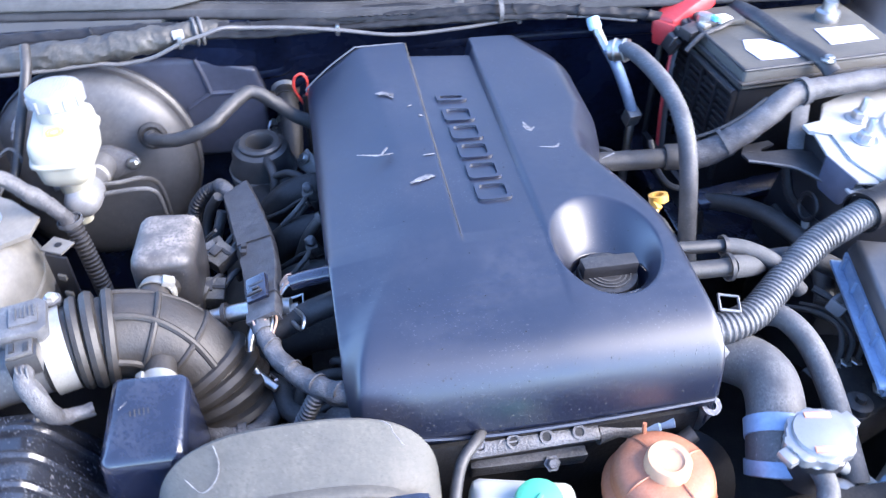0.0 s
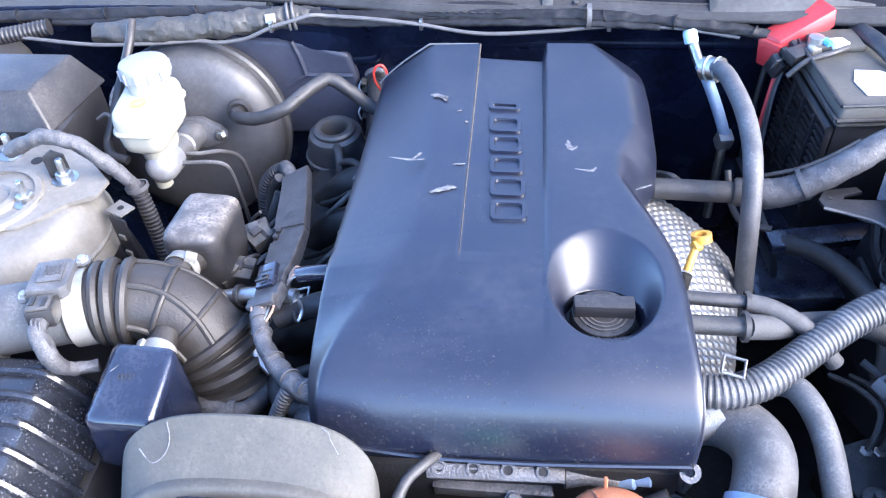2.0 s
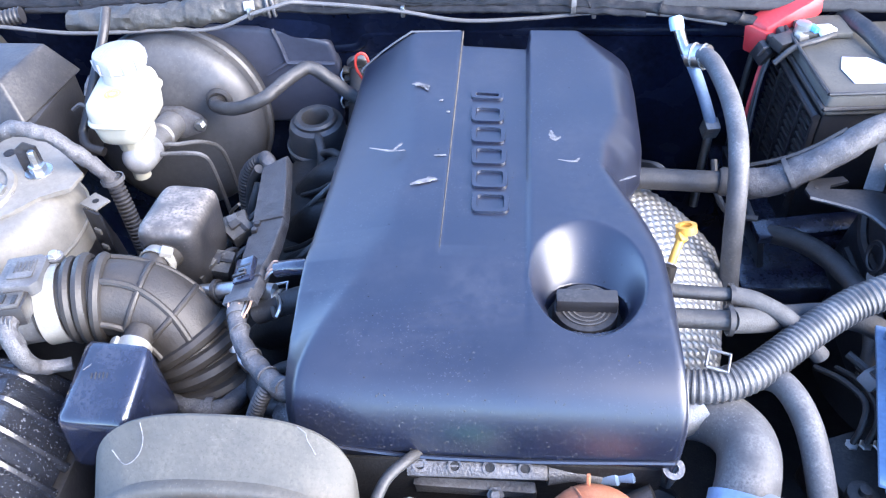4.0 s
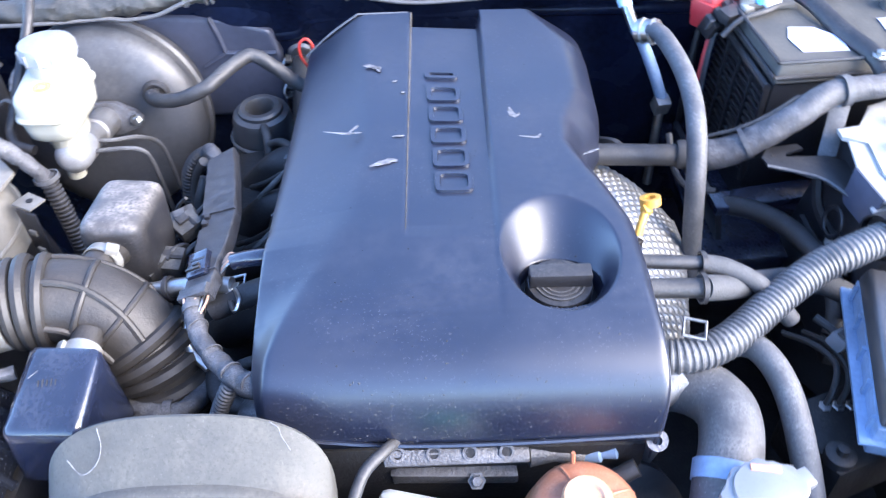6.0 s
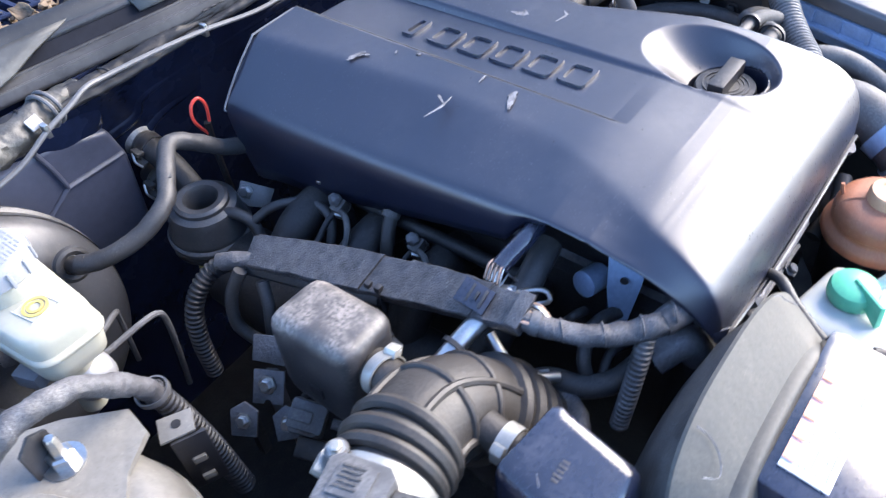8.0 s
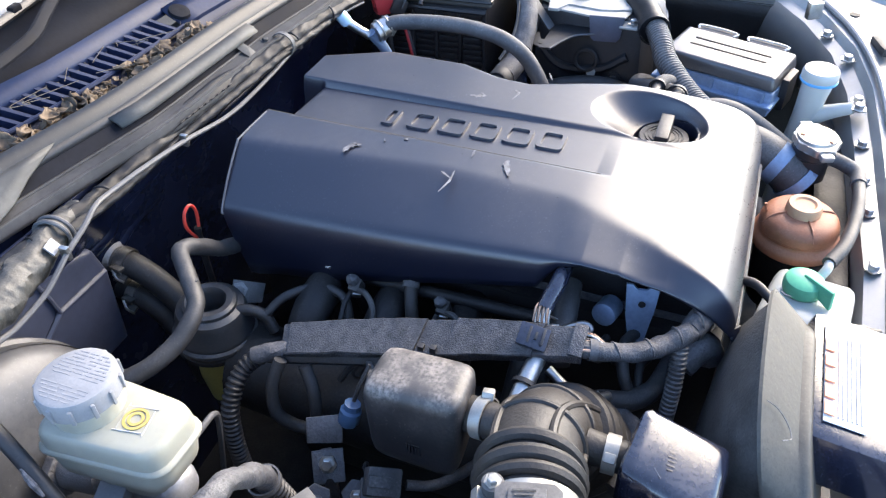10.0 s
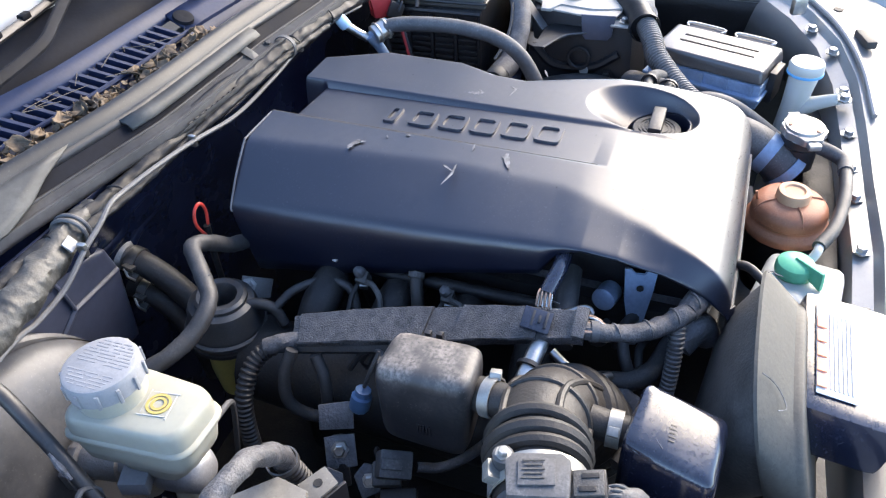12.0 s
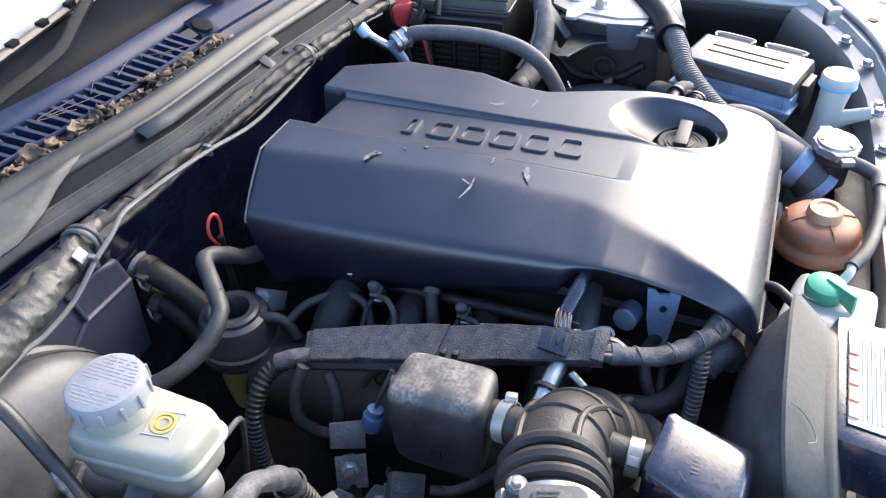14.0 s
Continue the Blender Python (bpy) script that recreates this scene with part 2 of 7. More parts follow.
def spline(pts, per=8):
    p = [Vector(q) for q in pts]
    p = [p[0] * 2 - p[1]] + p + [p[-1] * 2 - p[-2]]
    out = []
    for i in range(1, len(p) - 2):
        a, b, c, d = p[i - 1:i + 3]
        for k in range(per):
            t = k / per
            out.append(0.5 * (2 * b + (c - a) * t + (2 * a - 5 * b + 4 * c - d) * t * t + (3 * b - a - 3 * c + d) * t ** 3))
    out.append(p[-2])
    return out


def rings(bm, loops, closed=True, caps=True):
    rows = [[bm.verts.new(v) for v in loop] for loop in loops]
    n = len(rows[0])
    for a, b in zip(rows, rows[1:]):
        for i in range(n if closed else n - 1):
            j = (i + 1) % n
            bm.faces.new((a[i], a[j], b[j], b[i]))
    if caps:
        bm.faces.new(rows[0][::-1])
        bm.faces.new(rows[-1])
    return bm


def tube(pts, r, seg=14, per=8, pitch=0.0, amp=0.0, straight=False, flat=1.0):
    path = [Vector(q) for q in pts] if straight else spline(pts, per)
    run = [0.0]
    for a, b in zip(path, path[1:]):
        run.append(run[-1] + (b - a).length)
    if pitch:
        m = max(4, int(run[-1] / pitch * 4))
        goal = np.linspace(0, run[-1], m + 1)
    else:
        goal = np.array(run)
    arr = np.array(path)
    path2 = [Vector((np.interp(g, run, arr[:, 0]), np.interp(g, run, arr[:, 1]), np.interp(g, run, arr[:, 2]))) for g in goal]
    radii = np.interp(goal / run[-1], np.linspace(0, 1, len(r)), r) if isinstance(r, (list, tuple)) else [r] * len(goal)
    loops, side = [], None
    for i, c in enumerate(path2):
        way = (path2[min(i + 1, len(path2) - 1)] - path2[max(i - 1, 0)]).normalized()
        if side is None:
            side = way.orthogonal().normalized()
        side = (side - way * side.dot(way)).normalized()
        other = way.cross(side)
        rad = radii[i] + (amp * (0, 1, 1, 0)[i % 4] if pitch else 0)
        loops.append([c + (side * math.cos(a) + other * math.sin(a) * flat) * rad for a in (k * math.tau / seg for k in range(seg))])
    return rings(bmesh.new(), loops)


def lathe(profile, at, axis=(0, 0, 1), seg=32):
    """A turned shape: profile rows of radius and height along the axis from the point at."""
    turn = Vector(axis).to_track_quat("Z", "Y").to_matrix().to_4x4()
    m = Matrix.Translation(at) @ turn
    loops = [[m @ Vector((max(r, 1e-4) * math.cos(a), max(r, 1e-4) * math.sin(a), h)) for a in (k * math.tau / seg for k in range(seg))] for r, h in profile]
    return rings(bmesh.new(), loops)


def turned_ring(profile, at, axis=(0, 0, 1), seg=32):
    """A turned hoop: the profile's last row joins its first."""
    bm = lathe(profile, at, axis, seg)
    bm.faces.ensure_lookup_table()
    bmesh.ops.delete(bm, geom=bm.faces[-2:], context="FACES_ONLY")
    bm.verts.ensure_lookup_table()
    n = len(bm.verts)
    for i in range(seg):
        j = (i + 1) % seg
        bm.faces.new((bm.verts[n - seg + i], bm.verts[n - seg + j], bm.verts[j], bm.verts[i]))
    return bm


def bevelled(bm, width, seg=2):
    if width:
        bmesh.ops.bevel(bm, geom=list(bm.edges), offset=width, segments=seg, profile=0.6, affect="EDGES", clamp_overlap=True)
    return bm


def hexa(low, high, bev=0.003, seg=2):
    """A box from four lower and four upper corners."""
    bm = bmesh.new()
    v = [bm.verts.new(p) for p in (*low, *high)]
    for f in ((3, 2, 1, 0), (4, 5, 6, 7), (0, 1, 5, 4), (1, 2, 6, 5), (2, 3, 7, 6), (3, 0, 4, 7)):
        bm.faces.new([v[i] for i in f])
    return bevelled(bm, bev, seg)


def box(at, size, bev=0.003, turn=(0, 0, 0), top=(1.0, 1.0), seg=2):
    m = pose(*at, *turn)
    x, y, z = (s / 2 for s in size)
    q = ((-1, -1), (1, -1), (1, 1), (-1, 1))
    return hexa([m @ Vector((a * x, b * y, -z)) for a, b in q], [m @ Vector((a * x * top[0], b * y * top[1], z)) for a, b in q], bev, seg)


def prism(outline, depth, m, bev=0.0, seg=2):
    """A flat outline (x, y) pushed up by depth, laid by the matrix m."""
    bm = bmesh.new()
    lo = [bm.verts.new(m @ Vector((x, y, 0))) for x, y in outline]
    hi = [bm.verts.new(m @ Vector((x, y, depth))) for x, y in outline]
    bm.faces.new(lo[::-1])
    bm.faces.new(hi)
    for i in range(len(lo)):
        j = (i + 1) % len(lo)
        bm.faces.new((lo[i], lo[j], hi[j], hi[i]))
    return bevelled(bm, bev, seg)


def torus(at, axis, big, small, seg=28, cut=8, squash=1.0):
    turn = Vector(axis).to_track_quat("Z", "Y").to_matrix().to_4x4()
    m = Matrix.Translation(at) @ turn
    bm = bmesh.new()
    rows = []
    for k in range(seg):
        a = k * math.tau / seg
        rows.append([bm.verts.new(m @ Vector(((big + small * math.cos(b)) * math.cos(a), (big + small * math.cos(b)) * math.sin(a), small * squash * math.sin(b)))) for b in (j * math.tau / cut for j in range(cut))])
    for k in range(seg):
        a, b = rows[k], rows[(k + 1) % seg]
        for j in range(cut):
            bm.faces.new((a[j], b[j], b[(j + 1) % cut], a[(j + 1) % cut]))
    return bm


def superoval(hx, hy, power=2.6, n=48):
    out = []
    for k in range(n):
        a = k * math.tau / n
        c, s = math.cos(a), math.sin(a)
        out.append((hx * math.copysign(abs(c) ** (2 / power), c), hy * math.copysign(abs(s) ** (2 / power), s)))
    return out


def bolt(at, axis=(0, 0, 1), r=0.006):
    body = lathe([(r * 1.55, 0), (r * 1.55, r * 0.25), (r, r * 0.25), (r, r * 1.0), (r * 0.8, r * 1.15), (0.0, r * 1.15)], at, axis, 6)
    return body


def lumpy(bm, amp, scale):
    """Presses uneven lumps into a mesh."""
    for v in bm.verts:
        v.co += noise.noise_vector(v.co * scale) * amp + noise.noise_vector(v.co * scale * 2.7) * (amp * 0.5)
    return bm


def folded(bm, amp, along, across):
    """Lays long folds, running along x, into a wrapped loom."""
    for v in bm.verts:
        v.co += noise.noise_vector(Vector((v.co.x * along, v.co.y * across, v.co.z * across))) * amp
    return bm


def clamp_band(at, axis, r, width=0.012, thick=0.0012):
    return turned_ring([(r, -width / 2), (r + thick, -width / 2), (r + thick, width / 2), (r, width / 2)], at, axis, 32)


# ---- the setting: ground, bay, cowl ----
ground_bm = bmesh.new()
bmesh.ops.create_grid(ground_bm, x_segments=24, y_segments=24, size=400)
solid("ground", ground_bm, M_ASPHALT, "dark grey asphalt ground under the car", "ground", kind="structure")


def sheet(rows, thick=0.003):
    """A bent panel from rows of points, given thickness."""
    bm = bmesh.new()
    rings(bm, rows, closed=False, caps=False)
    THICK[id(bm)] = thick
    return bm


BULKHEAD = thing("wall_bulkhead", (0.0, 1.03, 0.55), "dark blue-black painted steel bulkhead with pressed ledges", "bulkhead", kind="structure")
xs = [-0.85 + 0.05 * i for i in range(35)]
prof = [(1.064, 0.30), (1.062, 0.62), (1.059, 0.74), (1.056, 0.78), (1.053, 0.80), (1.047, 0.845), (1.039, 0.862), (1.030, 0.885), (1.022, 0.905)]
part("panel", sheet([[(x, y + 0.004 * math.sin(9 * x + 20 * z), z) for x in xs] for y, z in prof]), M_FIRE, BULKHEAD)
part("pressed_rib", tube([(-0.20, 1.059, 0.800), (-0.06, 1.056, 0.805), (-0.03, 1.053, 0.828), (0.05, 1.052, 0.832), (0.30, 1.052, 0.832), (0.56, 1.052, 0.830)], 0.010, 10), M_FIRE, BULKHEAD)
part("pressed_rib", tube([(-0.16, 1.058, 0.755), (-0.07, 1.060, 0.76), (-0.02, 1.057, 0.79), (0.04, 1.056, 0.797)], 0.008, 10), M_FIRE, BULKHEAD)
part("heater_panel", prism([(-0.27, 0.0), (-0.085, 0.0), (-0.078, 0.10), (-0.088, 0.140), (-0.15, 0.160), (-0.27, 0.165)], 0.022, pose(0, 1.060, 0.68, 90, 0, 0), 0.008, 3), M_BULGE, BULKHEAD)
for crease in ([(-0.084, 1.037, 0.786), (-0.120, 1.0365, 0.787), (-0.155, 1.036, 0.788)], [(-0.168, 1.037, 0.842), (-0.160, 1.0365, 0.815), (-0.155, 1.036, 0.788)], [(-0.155, 1.036, 0.788), (-0.172, 1.0365, 0.777), (-0.19, 1.037, 0.766)]):
    part("pressed_crease", tube(crease, 0.0032, 8, 6, flat=0.7), M_BULGE, BULKHEAD)
part("pressed_bulge", lumpy(lathe([(0.075, 0.0), (0.070, 0.010), (0.055, 0.020), (0.03, 0.026), (0.0, 0.028)], (-0.135, 1.066, 0.865), (0, -1, 0.1), 36), 0.003, 14), M_FIRE, BULKHEAD)

# cowl: ledge, rail, grille, gutter
COWL = thing("wall_cowl", (0.0, 1.05, 0.93), "dusty grey steel cowl ledge with a black sealing rail", "cowl", kind="structure")


def cowl_y(x):
    return float(np.interp(x, [-0.9, -0.45, -0.18, 0.03, 0.24, 0.36, 0.8], [1.10, 1.075, 1.045, 1.008, 1.000, 0.985, 0.96]))


cx = [-0.85 + 0.035 * i for i in range(49)]
part("ledge", sheet([[(x, cowl_y(x) + dy, z) for x in cx] for dy, z in ((-0.012, 0.905), (-0.0115, 0.909), (-0.010, 0.913), (0.006, 0.917), (0.007, 0.921))]), M_LEDGE, COWL)
# Near-black upright: the shade of the recess is put into its colour.
part("upright", sheet([[(x, cowl_y(x) + dy, z) for x in cx] for dy, z in ((-0.003, 0.914), (0.004, 0.916), (0.020, 0.933), (0.030, 0.937))]), M_MATTE, COWL)
part("upper_lip", sheet([[(x, cowl_y(x) + dy, z) for x in cx] for dy, z in ((0.018, 0.932), (0.023, 0.9385), (0.034, 0.9415))]), M_PRESSED, COWL)
part("ledge_flange", tube([(x, cowl_y(x) - 0.009, 0.915) for x in cx[::3]], 0.0025, 8, 3), M_LEDGE, COWL)
part("sealing_rail", tube([(x, cowl_y(x) + 0.034, 0.941) for x in cx[::3]], 0.0125, 12, 3, flat=0.5), M_RAIL, COWL)
part("gutter", sheet([[(x, cowl_y(x) + dy, z) for x in cx] for dy, z in ((0.040, 0.938), (0.046, 0.916), (0.085, 0.914), (0.090, 0.935))]), M_COWL, COWL)
part("shelf_band", sheet([[(x, cowl_y(x) + dy, z) for x in cx if -0.02 < x < 0.26] for dy, z in ((0.006, 0.9285), (0.012, 0.9345), (0.022, 0.9375))]), M_PLATE, COWL)
part("side_plate", sheet([[(x, cowl_y(x) + dy, z) for x in (-0.85 + (far + 0.85) * i / 24 for i in range(25))] for dy, z, far in ((-0.016, 0.9215, -0.188), (-0.004, 0.927, -0.148), (0.010, 0.933, -0.118), (0.020, 0.9385, -0.088), (0.028, 0.9425, -0.066))]), M_PLATE, COWL, "pale grey pressed plate beside the dark recess")
for bx, w in ((0.19, 0.014), (0.40, 0.20)):
    y = cowl_y(bx)
    part("ledge_gusset", hexa([(bx, y - 0.012, 0.915), (bx + w, y - 0.012, 0.915), (bx + w, y + 0.02, 0.932), (bx, y + 0.02, 0.932)], [(bx + 0.01, y - 0.002, 0.922), (bx + w, y - 0.002, 0.922), (bx + w - 0.005, y + 0.024, 0.939), (bx + 0.012, y + 0.024, 0.939)], 0.003), M_PLATE, COWL)
    part("ledge_bolt", bolt((bx + w + 0.03, y - 0.004, 0.917), (0, -0.3, 1), 0.004), M_LEDGE, COWL)

GRILLE = thing("cowl_grille", (0.0, 1.14, 0.95), "blue-black plastic cowl panel with a slatted air grille", "cowl grille")
part("panel", sheet([[(x, cowl_y(x) + dy, z) for x in cx] for dy, z in ((0.116, 0.948), (0.118, 0.956), (0.126, 0.9635), (0.134, 0.966), (0.137, 0.964), (0.138, 0.955))]), M_COWL, GRILLE)
part("grille_floor", sheet([[(x, cowl_y(x) + dy, z) for x in cx] for dy, z in ((0.090, 0.918), (0.120, 0.930))]), M_DARK, GRILLE)
for i in range(60):
    x = -0.62 + 0.0150 * i
    if x > 0.175:
        break
    y, f = cowl_y(x), 0.013
    part("slat", hexa([(x + f, y + 0.088, 0.922), (x + f + 0.005, y + 0.088, 0.922), (x + 0.005, y + 0.118, 0.934), (x, y + 0.118, 0.934)], [(x + f - 0.003, y + 0.089, 0.940), (x + f + 0.002, y + 0.089, 0.940), (x + 0.002, y + 0.119, 0.954), (x - 0.003, y + 0.119, 0.954)], 0), M_COWL, GRILLE)
part("front_bar", tube([(x, cowl_y(x) + 0.088, 0.939) for x in cx[:31:3]], 0.0032, 8, 3), M_COWL, GRILLE)
ex = [x for x in cx if x > 0.17]
part("end_panel", sheet([[(x, cowl_y(x) + dy, z) for x in ex] for dy, z in ((0.086, 0.922), (0.088, 0.940), (0.104, 0.949), (0.119, 0.957))]), M_COWL, GRILLE)
for k in range(7):
    x = 0.335 + 0.0125 * k
    y = cowl_y(x)
    part("slat", hexa([(x + 0.008, y + 0.092, 0.942), (x + 0.012, y + 0.092, 0.942), (x + 0.004, y + 0.117, 0.952), (x, y + 0.117, 0.952)], [(x + 0.008, y + 0.092, 0.950), (x + 0.010, y + 0.092, 0.950), (x + 0.002, y + 0.117, 0.962), (x, y + 0.117, 0.962)], 0), M_MATTE, GRILLE)
part("panel_clip", lathe([(0.014, 0), (0.013, 0.004), (0.006, 0.005), (0.0, 0.004)], (0.212, 1.103, 0.949), (0, -0.4, 1), 20), M_MATTE, GRILLE)

WIND = thing("window_windscreen", (0.0, 1.30, 1.0), "windscreen glass with sky glare in its pale colour, and a black lower border", "windscreen", kind="structure")
wx = [-0.8 + 0.1 * i for i in range(17)]
part("border", sheet([[(x, cowl_y(x) + dy, z) for x in wx] for dy, z in ((0.141, 0.950), (0.175, 0.968), (0.216, 0.988))], 0.004), M_MATTE, WIND, "dusty black lower border")
part("pane", sheet([[(x, cowl_y(x) + 0.216 + 0.6 * k, 0.9885 + 0.40 * k) for x in wx] for k in (0, 0.5, 1.0)], 0.005), M_GLASS_GLARE, WIND)

WIPER = thing("windscreen_wiper", (0.275, 1.13, 0.96), "black metal windscreen wiper arm lying over the cowl", "wiper")
part("arm", tube([(0.275, 1.125, 0.975), (0.24, 1.18, 1.005), (0.16, 1.28, 1.060), (-0.05, 1.35, 1.095), (-0.30, 1.39, 1.11)], 0.007, 8, 6, flat=0.6), M_MATTE, WIPER)
part("pivot", lathe([(0.02, -0.02), (0.02, 0.004), (0.016, 0.010), (0.009, 0.012), (0.009, 0.020), (0.0, 0.021)], (0.275, 1.125, 0.972), (0, -0.3, 1), 20), M_BLACK, WIPER)
WIPER2 = thing("windscreen_wiper", (-0.05, 1.14, 0.97), "black wiper arm and blade lying on the windscreen's lower border", "wiper")
part("arm", tube([(-0.30, 1.125, 0.985), (-0.15, 1.122, 0.992), (-0.054, 1.130, 0.995), (-0.010, 1.137, 0.995), (0.030, 1.146, 0.996), (0.075, 1.170, 0.998), (0.134, 1.202, 1.000), (0.19, 1.232, 1.000)], 0.0068, 8, 6, flat=0.55), M_MATTE, WIPER2)
part("blade", tube([(-0.22, 1.195, 0.992), (-0.05, 1.197, 0.993), (0.026, 1.207, 0.993), (0.118, 1.223, 0.993), (0.19, 1.232, 0.994), (0.30, 1.235, 0.993)], 0.0055, 8, 6, flat=0.8), M_BLACK, WIPER2)
for bx, by in ((0.02, 1.2065), (0.075, 1.2155), (0.13, 1.2245)):
    part("blade_holder", box((bx, by, 0.997), (0.016, 0.009, 0.008), 0.002, (0, 0, 9)), M_MATTE, WIPER2)

rnd = random.Random(5)


def leaf(at, size, turn):
    bm = bmesh.new()
    m = pose(*at, *turn)
    n = 7
    bend = rnd.uniform(-1, 1)
    rows = []
    for i in range(n):
        t = i / (n - 1)
        w = size * 0.32 * math.sin(math.pi * min(0.97, 0.04 + t)) * rnd.uniform(0.75, 1.2)
        rows.append([m @ Vector((s * w, (t - 0.5) * size, size * (0.25 * bend * (t - 0.5) ** 2 * 4 + 0.22 * abs(s) * rnd.uniform(0.4, 1.3)))) for s in (-1, -0.4, 0.4, 1)])
    rings(bm, rows, closed=False, caps=False)
    THICK[id(bm)] = 0.0007
    return bm


for i in range(270):
    x = rnd.uniform(-0.33, 0.21)
    y = cowl_y(x) + rnd.uniform(0.048, 0.086)
    solid("dry_leaf", leaf((x, y, 0.922 + rnd.uniform(0, 0.02)), rnd.uniform(0.010, 0.029), (rnd.uniform(-35, 35), rnd.uniform(-40, 40), rnd.uniform(0, 360))), M_LEAF, "curled dry brown leaf lying in the cowl gutter", "leaf", group="leaves in the cowl gutter")
for i in range(14):
    x = rnd.uniform(-0.25, 0.15)
    y = cowl_y(x) + rnd.uniform(0.07, 0.12)
    solid("twig", tube([(x, y, 0.950), (x + rnd.uniform(-0.03, 0.03), y + rnd.uniform(-0.02, 0.02), 0.956), (x + rnd.uniform(-0.05, 0.05), y + rnd.uniform(-0.03, 0.03), 0.952)], 0.00045, 5, 4), M_TWIG, "thin dry twig lying on the cowl grille", "twig", group="twigs on the cowl")

# wire loom along the cowl
LOOM = thing("cowl_wiring_loom", (0.0, 0.985, 0.90), "dusty tape-wrapped wiring loom strapped along the cowl ledge", "wiring loom")
lx = [(-0.62, 0.99, 0.905), (-0.50, 1.000, 0.902), (-0.38, 1.000, 0.905), (-0.26, 0.998, 0.908), (-0.17, 1.000, 0.906), (-0.08, 1.000, 0.900), (0.03, 0.998, 0.902), (0.15, 0.990, 0.906), (0.25, 0.982, 0.908), (0.33, 0.975, 0.906), (0.42, 0.965, 0.900), (0.50, 0.955, 0.89)]
trunk = spline(lx, 12)
part("wrapped_trunk", folded(lumpy(tube(lx, [0.0080, 0.0085, 0.0100, 0.0085, 0.0085, 0.0080, 0.0085, 0.0080, 0.0090, 0.0078, 0.0082, 0.0070], 24, 40, flat=0.65), 0.0010, 40), 0.0015, 70, 150), M_WRAP, LOOM)
part("taped_branch", folded(tube([(x + 0.01, y - 0.010, z - 0.006) for x, y, z in lx[1:10]], [0.004, 0.005, 0.0045, 0.0055, 0.004, 0.005, 0.005, 0.004], 14, 40, flat=0.7), 0.0012, 80, 160), M_WRAP, LOOM)
for i in range(8, len(trunk) - 6, 13):
    if 0.0 < trunk[i].x < 0.18:
        continue
    w = (trunk[i + 1] - trunk[i - 1]).normalized() + Vector((0, rnd.uniform(-0.6, 0.6), rnd.uniform(-0.5, 0.5)))
    part("tape_edge", torus(trunk[i], w, 0.0090 + rnd.uniform(-0.0008, 0.0008), 0.0009, 18, 6, 1.6), M_WRAP, LOOM)
part("wrapped_sleeve", folded(lumpy(tube([(-0.42, 0.968, 0.892), (-0.33, 0.970, 0.895), (-0.269, 0.976, 0.897), (-0.244, 0.979, 0.898), (-0.207, 0.986, 0.899), (-0.165, 0.996, 0.900), (-0.135, 1.003, 0.902), (-0.110, 1.007, 0.903)], [0.013, 0.016, 0.0185, 0.0165, 0.0185, 0.0160, 0.0150, 0.007], 24, 24, flat=0.85), 0.0022, 55), 0.0024, 60, 120), M_BUNDLE, LOOM, "thick dusty wrapped length")
for dx in (0.0, 0.007):
    part("hose_ring", torus((-0.153 + dx, 0.9985 + 0.24 * dx, 0.9005), (1, 0.26, 0.02), 0.0170, 0.0022, 30, 8), M_CABLE, LOOM)
part("tag", box((-0.172, 0.9790, 0.9075), (0.014, 0.002, 0.012), 0.0006, (-40, 0, 14)), M_GREYCAP, LOOM, "small white tape tag")
part("flat_sleeve", lumpy(tube([(0.005, 1.000, 0.9065), (0.06, 0.9985, 0.9085), (0.12, 0.9955, 0.9105), (0.180, 0.9920, 0.9105)], [0.006, 0.0115, 0.0115, 0.006], 18, 10, flat=0.42), 0.0008, 60), M_WRAP, LOOM, "flat grey sleeve with faint moulded marks")
for k in range(9):
    x = 0.045 + 0.011 * k
    part("moulded_mark", box((x, 0.9905 - 0.05 * (x - 0.05), 0.9100), (0.006, 0.0012, 0.003), 0.0003, (40, 0, -4)), M_LEDGE, LOOM)
for c in (lx[8],):
    part("cable_tie", clamp_band(c, (1, 0.02, 0), 0.0145, 0.006, 0.0015), M_HOSE_GREY, LOOM)
part("plastic_sleeve", tube([(-0.60, 0.950, 0.890), (-0.54, 0.958, 0.895), (-0.485, 0.972, 0.900)], 0.010, 12, 8, pitch=0.006, amp=0.0015), M_BLACK, LOOM)
CABLE = thing("thin_grey_cable", (0.0, 0.975, 0.885), "thin grey cable clipped under the cowl loom", "cable")
part("cable", tube([(-0.52, 0.955, 0.893), (-0.42, 0.950, 0.885), (-0.34, 0.954, 0.884), (-0.275, 0.962, 0.884), (-0.246, 0.963, 0.881), (-0.207, 0.964, 0.886), (-0.169, 0.967, 0.901), (-0.140, 0.970, 0.9085), (-0.115, 0.976, 0.9135), (-0.087, 0.982, 0.909), (-0.030, 0.981, 0.905), (0.031, 0.979, 0.898), (0.110, 0.975, 0.887), (0.200, 0.975, 0.890), (0.277, 0.975, 0.897), (0.36, 0.970, 0.897), (0.44, 0.962, 0.888)], 0.0027, 8, 10), M_CABLE, CABLE)
for c in ((0.031, 0.982, 0.897), (0.277, 0.977, 0.897), (-0.169, 0.969, 0.901)):
    part("clip", box(c, (0.005, 0.009, 0.014), 0.001), M_STEEL, CABLE)

